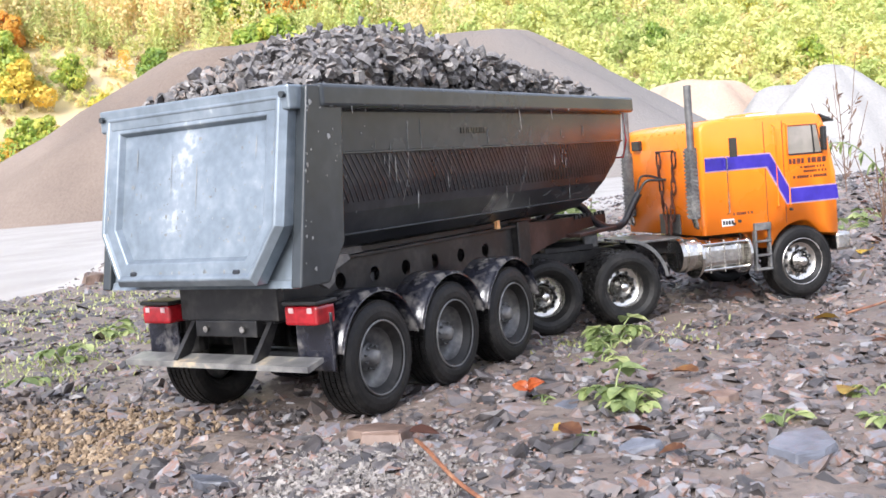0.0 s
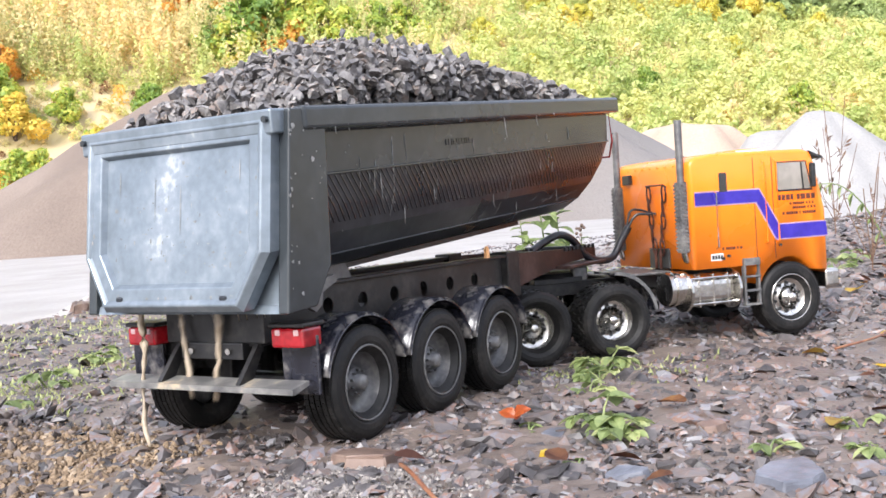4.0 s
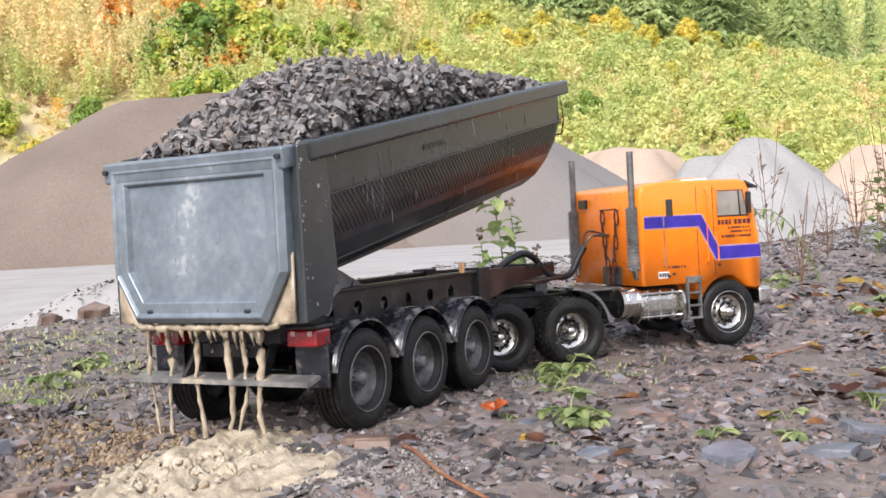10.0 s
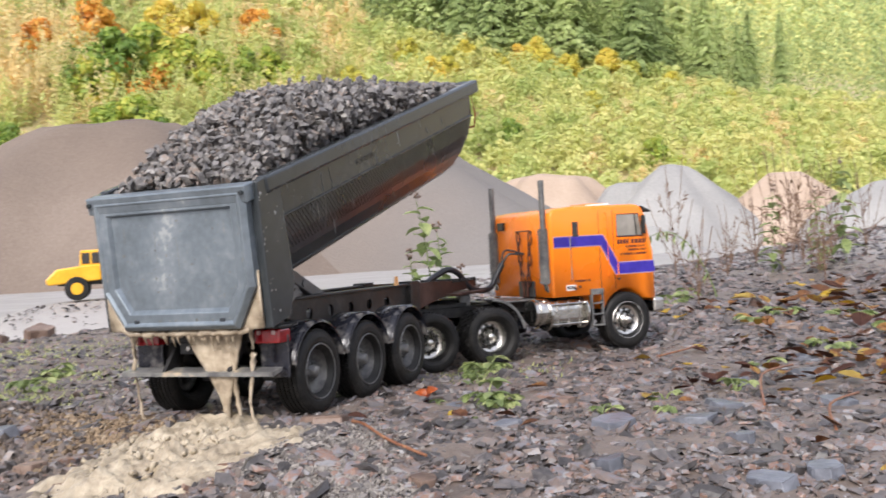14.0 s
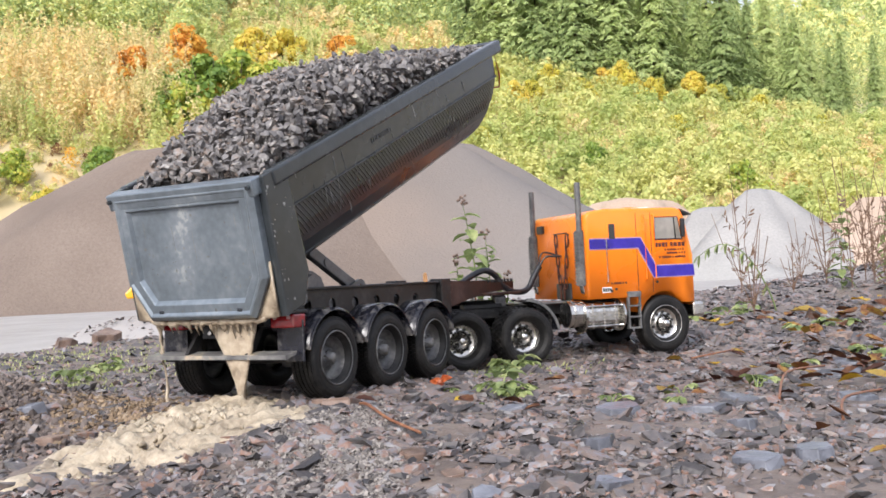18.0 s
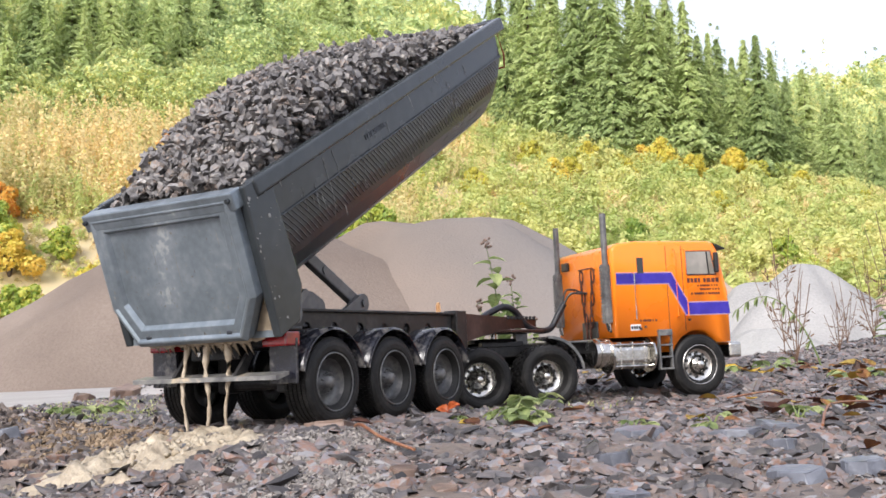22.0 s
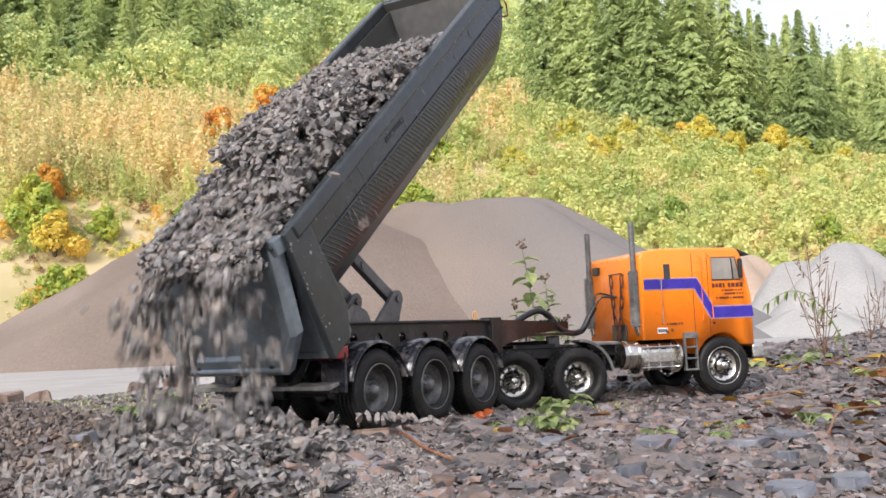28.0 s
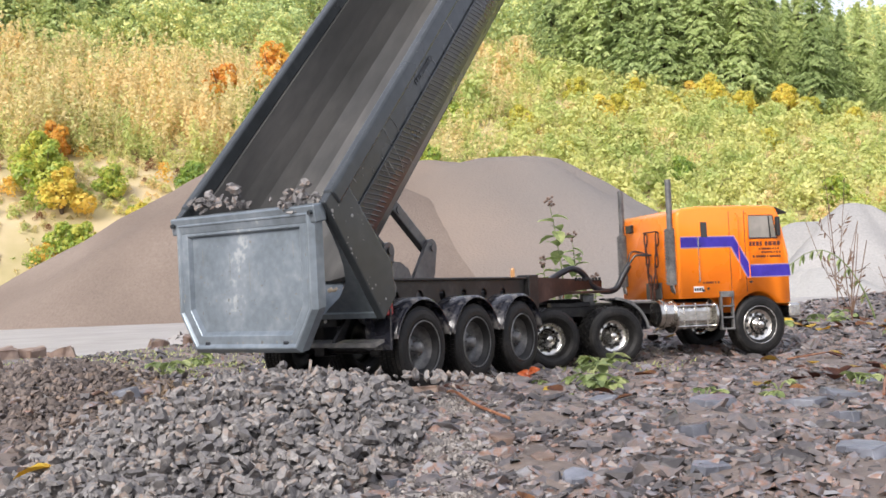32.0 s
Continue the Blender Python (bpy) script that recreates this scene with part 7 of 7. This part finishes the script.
load = tagged(new("stone_load"), "heap of broken wet slate sliding out of the tipper body", "stone load", kind="stuff")
lg = random.Random(17)
CLUMP_ROWS = []
spots = []
for layer in range(7):
    step = 0.0165 if layer == 0 else 0.0215
    x = X_REAR + (0.017 if layer == 0 else 0.022)
    while x < X_FRONT - 0.02:
        y = MID - 0.073 + 0.005 * layer
        while y < MID + 0.075 - 0.005 * layer:
            spots.append((x + lg.uniform(-0.005, 0.005), y + lg.uniform(-0.005, 0.005), layer))
            y += step
        x += step
BED_LEN = X_FRONT - X_REAR
for k, (x, y, layer) in enumerate(spots):
    z = max(heap_top(x, y) - 0.003 - 0.016 * layer, 0.128)
    ob = shared("stone_clump", CLUMPS[k % len(CLUMPS)], load, Matrix())
    slope = math.degrees(math.atan2(heap_top(x + 0.02, y) - heap_top(x - 0.02, y), 0.04))
    roll = math.degrees(math.atan2(heap_top(x, y + 0.02) - heap_top(x, y - 0.02), 0.04))
    yaw = lg.uniform(0, 360)
    local = pose(x - HINGE.x, y - MID, z - HINGE.z, roll, -slope, yaw)
    u0 = max(0.0, (x - X_REAR) / BED_LEN)
    rows = [(t, bed_pose(t) @ local) for t in (0, 1, 2, 3, 5.5, 7.5, 9.5, 11.5, 13.5, 17, 19, 21, 23, 25)]
    order = 0.5 * u0 + 0.5 * lg.random()
    order = 2 * order ** 2 if order < 0.5 else 1 - 2 * (1 - order) ** 2
    leave = lerp_list(order, [0, 0.08, 0.17, 0.28, 0.43, 0.62, 0.85, 1], [25.8, 27, 27.5, 28, 28.5, 29, 29.3, 29.65])
    stays = u0 < 0.05 and layer == 0 and lg.random() < 0.55
    if stays:
        home = pose(GATE_HINGE.x - HINGE.x + lg.uniform(-0.002, 0.018), (y - MID), GATE_HINGE.z - HINGE.z + 0.006, 0, 20, yaw)
        for t in (25.5, 26.5, 27.5, 28.5, 29, 29.5, 30, 31, 32):
            w = ss(26.5, 29.3, t)
            rows.append((t, bed_pose(t) @ Matrix.Translation(local.translation.lerp(home.translation, w)) @ local.to_quaternion().slerp(home.to_quaternion(), w).to_matrix().to_4x4()))
        CLUMP_ROWS.append((ob, rows))
        continue
    run = 0.25 + 0.75 * u0
    over = leave < 29.25
    times = [t for t in (26.0, 26.6, 27.0, 27.5, 28.0, 28.4, 28.8, 29.1) if t < leave - run - 0.1] + [leave - run * w for w in (1, 0.66, 0.33, 0)]
    for t in times:
        w = 0.0 if t <= leave - run else 1 - (leave - t) / run
        front = load_front(t)
        u = u0 * front * (1 - w ** 1.8)
        px = X_REAR - 0.014 * w ** 2 + u * BED_LEN
        crest = heap_top(X_REAR + u0 * BED_LEN, y)
        # the heap flattens towards the body's edge and its head slopes down as it slides
        top = 0.234 + (crest - 0.234) * front - 0.05 * ss(0.7, 1.0, u0) * (1 - front) * ss(25.5, 27.5, t)
        pz = max(top - 0.003 - 0.016 * layer, 0.128)
        goal = lg.uniform(0.236, 0.246) if over else 0.125
        pz += (goal - pz) * w ** 1.6
        rows.append((t, bed_pose(t) @ pose(px - HINGE.x, (y - MID) * (1 - 0.05 * w), pz - HINGE.z, roll * (1 - w), -slope * (1 - w) - 20 * w, yaw + 12 * w)))
    p = rows[-1][1].translation
    # over the gate, down in front of it, then rolling to its place on the heap
    rr, aa = math.sqrt(lg.random()), lg.uniform(0, math.tau)
    along, across = 0.215 * rr * math.cos(aa), 0.14 * rr * math.sin(aa)
    ex, ey = -0.28 - 0.88 * along + 0.47 * across, -0.01 - 0.47 * along - 0.88 * across
    grow = max(0.0, leave - 26.2) / 3.2
    ez = gz(ex, ey) + 0.003 + 0.045 * (1 - rr ** 1.5) * (0.2 + 0.8 * grow)
    hx, hy = p.x - 0.004 - 0.09 * lg.random() ** 1.25, p.y + lg.uniform(-0.05, 0.01)
    hz = gz(hx, hy) + 0.02 + 0.025 * grow
    fall = math.sqrt(max(0.02, 2 * (p.z - hz) / 9.8)) * lg.uniform(1.7, 2.6)
    spin = [lg.uniform(-60, 60) for _ in range(3)]
    base = [math.degrees(a) for a in rows[-1][1].to_euler()]
    for q in (0.3, 0.6, 1.0):
        rows.append((leave + fall * q, pose(p.x + (hx - p.x) * q, p.y + (hy - p.y) * q, p.z + (hz - p.z) * q * q, *[b + s * q for b, s in zip(base, spin)])))
    e1 = rows[-1][1].to_quaternion()
    flat = pose(0, 0, 0, lg.uniform(-14, 14), lg.uniform(-14, 14), base[2] + spin[2] + lg.uniform(-30, 30)).to_quaternion()
    hit_t = leave + fall
    for q in (0.4, 1.0):
        e = 1 - (1 - q) ** 2
        at = Vector((hx, hy, hz)).lerp(Vector((ex, ey, ez)), e)
        rows.append((hit_t + 0.7 * q, Matrix.Translation(at) @ e1.slerp(flat, e).to_matrix().to_4x4()))
    rows.append((max(31.0, hit_t + 0.9), rows[-1][1]))
    rows.append((32.0, rows[-1][1]))
    CLUMP_ROWS.append((ob, rows))

# single stones thrown off the edge
SINGLES = []
smesh = []
for k in range(6):
    g = np.random.default_rng(300 + k)
    me = bpy.data.meshes.new("stone")
    me.from_pydata(chip(g, 0.0105).tolist(), [], CHIP_FACES.tolist())
    me.materials.append(STONE)
    smesh.append(me)
for k in range(260):
    ob = shared("stone", smesh[k % 6], load, Matrix())
    x, y = lg.uniform(-0.03, 0.25), MID + lg.uniform(-0.065, 0.06)
    z = heap_top(x, y) - 0.012
    local = pose(x - HINGE.x, y - MID, z - HINGE.z, lg.uniform(-40, 40), lg.uniform(-40, 40), lg.uniform(0, 360))
    leave = lg.uniform(25.2, 29.3) if k > 25 else lg.uniform(24.9, 26.0)
    rows = [(t, bed_pose(t) @ local) for t in (0, 2, 3, 5.5, 8.5, 11.5, 14.5, 18, 21, 24, 24.8)]
    side = lg.random() < 0.1
    edge = pose(-0.085 - HINGE.x, (y - MID) * 1.05, 0.238 - HINGE.z) if not side else pose(lg.uniform(-0.05, 0.06) - HINGE.x, -0.1, 0.243 - HINGE.z)
    p = (bed_pose(leave) @ edge).translation
    rows.append((leave - 0.02, Matrix.Translation(p) @ rows[-1][1].to_quaternion().to_matrix().to_4x4()))
    ex, ey = p.x - lg.uniform(0.02, 0.2) * (0.2 if side else 1), p.y + (lg.uniform(-0.13, 0.0) if side else lg.uniform(-0.05, 0.05))
    ez = gz(ex, ey) + 0.02
    fall = math.sqrt(max(0.02, 2 * (p.z - ez) / 9.8)) * 1.4
    base = [math.degrees(a) for a in rows[-1][1].to_euler()]
    spin = [lg.uniform(-85, 85) for _ in range(3)]
    for q in (0.25, 0.5, 0.75, 1.0):
        rows.append((leave + fall * q, pose(p.x + (ex - p.x) * q, p.y + (ey - p.y) * q, p.z + (ez - p.z) * q * q, *[b + s * q for b, s in zip(base, spin)])))
    rows.append((31.5, rows[-1][1]))
    rows.append((32.0, rows[-1][1]))
    SINGLES.append((ob, rows))


# ---- slurry running out under the gate ----
def stream_mesh(seed, length, top, foot, wide=1.0, power=0.6, run=1.6):
    """A ragged hanging strand of slurry, from its root at z = 0 down."""
    g = random.Random(seed)
    bm = bmesh.new()
    n = 16
    pts, radii = [], []
    for k in range(n + 1):
        u = k / n
        sway = 0.0042 * u
        pts.append((sway * math.sin(5 * u + seed) + g.uniform(-1, 1) * 0.0008, sway * math.cos(7 * u + 2 * seed) + g.uniform(-1, 1) * 0.0008, -length * u))
        radii.append((top + (foot - top) * min(1, u * run) ** power) * g.uniform(0.62, 1.4) * 0.74)
    tube(bm, pts, radii, 8)
    for v in bm.verts:
        v.co.y *= wide
    return bm


STREAMS = []
for k, (y, t0, t1, top, foot, length) in enumerate(((0.15, 4.2, 13.4, 0.006, 0.0022, 0.115), (0.118, 4.4, 12.6, 0.005, 0.0025, 0.11), (0.085, 4.4, 12.4, 0.0055, 0.0028, 0.11), (0.053, 4.6, 15.6, 0.007, 0.003, 0.105),
                                                   (0.17, 7.6, 20.6, 0.005, 0.002, 0.115), (0.07, 8.6, 12.6, 0.004, 0.002, 0.1), (0.03, 12.2, 15.6, 0.006, 0.0025, 0.1), (0.12, 20.4, 25.3, 0.005, 0.0022, 0.1),
                                                   (0.095, 20.4, 26.0, 0.006, 0.0024, 0.105), (0.07, 20.8, 25.6, 0.005, 0.0022, 0.1))):
    ob = part("mud_stream", stream_mesh(k + 1, length, top, foot), MUD, None, "", True)
    tagged(ob, "thin strand of tan slurry pouring from the tailgate", "mud stream", "mud streams under the tailgate")
    STREAMS.append((ob, y, t0, t1, length))
bm = bmesh.new()
fg = random.Random(33)
rings = []
for k in range(25):
    u = k / 24
    w = 0.036 * max(0.0, 1 - u * 1.6) ** 1.05 + 0.003
    d = 0.0042 * (1 - u) + 0.0024
    ring = []
    for j in range(20):
        t = j * math.tau / 20
        fold = 1 + 0.3 * math.sin(5 * math.cos(t) * 2.2 + 2 * u)
        ring.append(bm.verts.new((d * math.sin(t) * fold + fg.uniform(-1, 1) * 0.0003, w * math.cos(t) - 0.012 * min(1.0, 1.6 * u) + fg.uniform(-1, 1) * 0.0005, -0.128 * u)))
    rings.append(ring)
for p, q in zip(rings, rings[1:]):
    for j in range(20):
        bm.faces.new((p[j], p[(j + 1) % 20], q[(j + 1) % 20], q[j]))
bm.faces.new(rings[0]), bm.faces.new(rings[-1][::-1])
bmesh.ops.recalc_face_normals(bm, faces=bm.faces)
FAN = part("mud_stream", bm, MUD, None, "", True)
tagged(FAN, "broad tapering sheet of tan slurry under the tailgate", "mud stream", "mud streams under the tailgate")
STREAMS.append((FAN, 0.075, 12.4, 20.8, 0.12))

# slurry smeared along the lower edge of the body
bm = bmesh.new()
ml = random.Random(5)
edge = [(0.074, 0.1065), (0.07, 0.104)] + [(0.066 - 0.132 * k / 44, 0.1025) for k in range(45)] + [(-0.07, 0.104), (-0.074, 0.1065)]
fat = [ml.uniform(0.002, 0.0042) if 5 < k < len(edge) - 6 else ml.uniform(0.0022, 0.0034) for k in range(len(edge))]
tube(bm, [(X_REAR - 0.0045 - 0.19 * (0.234 - z) + ml.uniform(-0.001, 0.001), MID + y, z + ml.uniform(-0.0012, 0.0008)) for y, z in edge], fat, 8)
for k in range(26):
    # short drips hanging from the rim
    y, ln = ml.uniform(-0.068, 0.068), 0.004 + 0.014 * ml.random() ** 2
    tube(bm, [(X_REAR - 0.0292, MID + y, 0.1035), (X_REAR - 0.0292, MID + y + 0.0006, 0.1015 - ln * 0.5), (X_REAR - 0.0292, MID + y, 0.1005 - ln)], [ml.uniform(0.0016, 0.003), 0.0013, 0.0006], 7)
for side in (-1, 1):
    # a sheet of slurry over each lower corner beside the gate
    sheet = []
    for y, z in ((0.0895, 0.158), (0.0895, 0.106), (0.062, 0.1035), (0.0665, 0.1085), (0.0845, 0.14)):
        sheet.append((X_REAR - 0.0062 - 0.19 * (0.234 - z), MID + side * y, z))
    front = [bm.verts.new(p) for p in sheet]
    rear = [bm.verts.new((p[0] + 0.003, p[1], p[2])) for p in sheet]
    bm.faces.new(front), bm.faces.new(rear[::-1])
    for k in range(5):
        bm.faces.new((front[k], rear[k], rear[(k + 1) % 5], front[(k + 1) % 5]))
bmesh.ops.recalc_face_normals(bm, faces=bm.faces)
bmesh.ops.transform(bm, matrix=Matrix.Translation(-HINGE), verts=bm.verts)
smear = part("mud_smear", bm, MUD, body, "wet tan mud along the lower edge", True)

# mud pool that builds up under the pouring
bm = bmesh.new()
n, m = 90, 36
loops = []
for k in range(m + 1):
    loop = []
    for j in range(n):
        t, u = j * math.tau / n, k / m
        wob = 1 + 0.2 * math.sin(3 * t) + 0.13 * math.sin(5 * t + 1)
        px, py = u * 0.14 * wob * math.cos(t), u * 0.105 * wob * math.sin(t)
        lift = 0.0125 * (noise.noise(Vector((px * 38, py * 38, 1))) + 0.8 * noise.noise(Vector((px * 100, py * 100, 5))) + 0.4 * noise.noise(Vector((px * 240, py * 240, 9))))
        loop.append(bm.verts.new((px, py, gz(-0.178 + px, 0.04 + py) + 0.011 * (1 - u * u) + lift * (1 - 0.4 * u) - 0.006 * u ** 6)))
    loops.append(loop)
for a, b in zip(loops, loops[1:]):
    for j in range(n):
        bm.faces.new((a[j], b[j], b[(j + 1) % n], a[(j + 1) % n]))
bmesh.ops.remove_doubles(bm, verts=bm.verts, dist=0.0004)
bmesh.ops.recalc_face_normals(bm, faces=bm.faces)
mg = np.random.default_rng(77)
for k in range(190):
    px, py = mg.normal() * 0.065, mg.normal() * 0.04
    vs = [bm.verts.new(c) for c in turned(mg, shard(mg, mg.uniform(0.004, 0.009), 0.7), 0.7) + np.array([px, py, gz(-0.178 + px, 0.04 + py) + 0.012 * max(0, 1 - (px * px + py * py) / 0.01)])]
    for f in BOX_FACES:
        bm.faces.new([vs[i] for i in f])
pool = part("mud_pool", bm, MUDPOOL, None, "", True)
tagged(pool, "pale tan mud spreading over the rubble behind the trailer", "mud")


# ---- what moves ----
def motions():
    walk(body, [(t, Matrix.Translation(HINGE) @ pose(0, 0, 0, 0, -a, 0)) for t, a in TILT])
    walk(gate, [(t, Matrix.Translation(GATE_HINGE - HINGE) @ pose(0, 0, 0, 0, a, 0)) for t, a in GATE])
    # the lever plates turn on the frame; the arms reach from the body's lug to their tips
    px, pz, r1, r2 = 0.062, 0.078, 0.083, 0.068
    for group, is_arm in ((LEVERS, False), (ARMS, True)):
        for ob, y in group:
            rows = []
            for t, a in TILT:
                lug = Matrix.Translation(HINGE) @ pose(0, 0, 0, 0, -a, 0) @ Vector((0.125, 0, -0.0166))
                dx, dz = lug.x - px, lug.z - pz
                d = math.hypot(dx, dz)
                along = (d * d + r1 * r1 - r2 * r2) / (2 * d)
                off = math.sqrt(max(0.0, r1 * r1 - along * along))
                tx, tz = px + (along * dx + off * dz) / d, pz + (along * dz - off * dx) / d
                if is_arm:
                    rows.append((t, pose(lug.x, y + 0.007, lug.z, 0, -math.degrees(math.atan2(tz - lug.z, tx - lug.x)), 0)))
                else:
                    rows.append((t, pose(px, y, pz, 0, -math.degrees(math.atan2(tz - pz, tx - px)), 0)))
            walk(ob, rows)
    for ob, rows in CLUMP_ROWS + SINGLES:
        walk(ob, rows)
    # the mud comes out under the gate with the first slurry and runs off as the stones follow
    walk(smear, [(0, pose(0.035, 0, 0.012)), (3.6, pose(0.035, 0, 0.012)), (5.2, pose(0, 0, 0)), (19.5, pose(0, 0, 0)), (21.5, pose(0.008, 0, -0.001)), (23.5, pose(0.012, 0, 0)), (25.0, pose(0.035, 0, 0.01)), (32, pose(0.035, 0, 0.01))])
    for k, (ob, y, t0, t1, length) in enumerate(STREAMS):
        def hang(t, drop):
            edge = bed_pose(t) @ Vector((X_REAR - 0.012 - HINGE.x, y - MID, 0.106 - HINGE.z))
            return pose(edge.x, edge.y, edge.z - drop, 0, 3 * math.sin(2.3 * t + k), (6 if ob is FAN else 40) * math.sin(1.1 * t + k))
        # before it runs the slurry lies in the body; afterwards it has sunk into the ground
        inside = [(t, bed_pose(t) @ pose(0.2 - HINGE.x, y - MID, 0.2 - HINGE.z, 0, 90, 0)) for t in sorted({0.0, t0 * 0.5, t0 - 0.8})]
        run = [(t0 + (t1 - t0) * q / 8, hang(t0 + (t1 - t0) * q / 8, 0)) for q in range(9)]
        gone = [(t1 + 0.45, hang(t1, 0.28)), (32.0, hang(t1, 0.29))]
        walk(ob, inside + [(t0 - 0.35, hang(t0, -0.03))] + run + gone)
    # the pool rises with the slurry, then drains into the rubble
    walk(pool, [(t, pose(-0.178, 0.04, z)) for t, z in ((0, -0.035), (3.9, -0.033), (5.2, -0.007), (7, 0.0), (18.5, 0.0), (21, -0.003), (23, -0.008), (25.5, -0.014), (28, -0.02), (32, -0.022))])


motions()
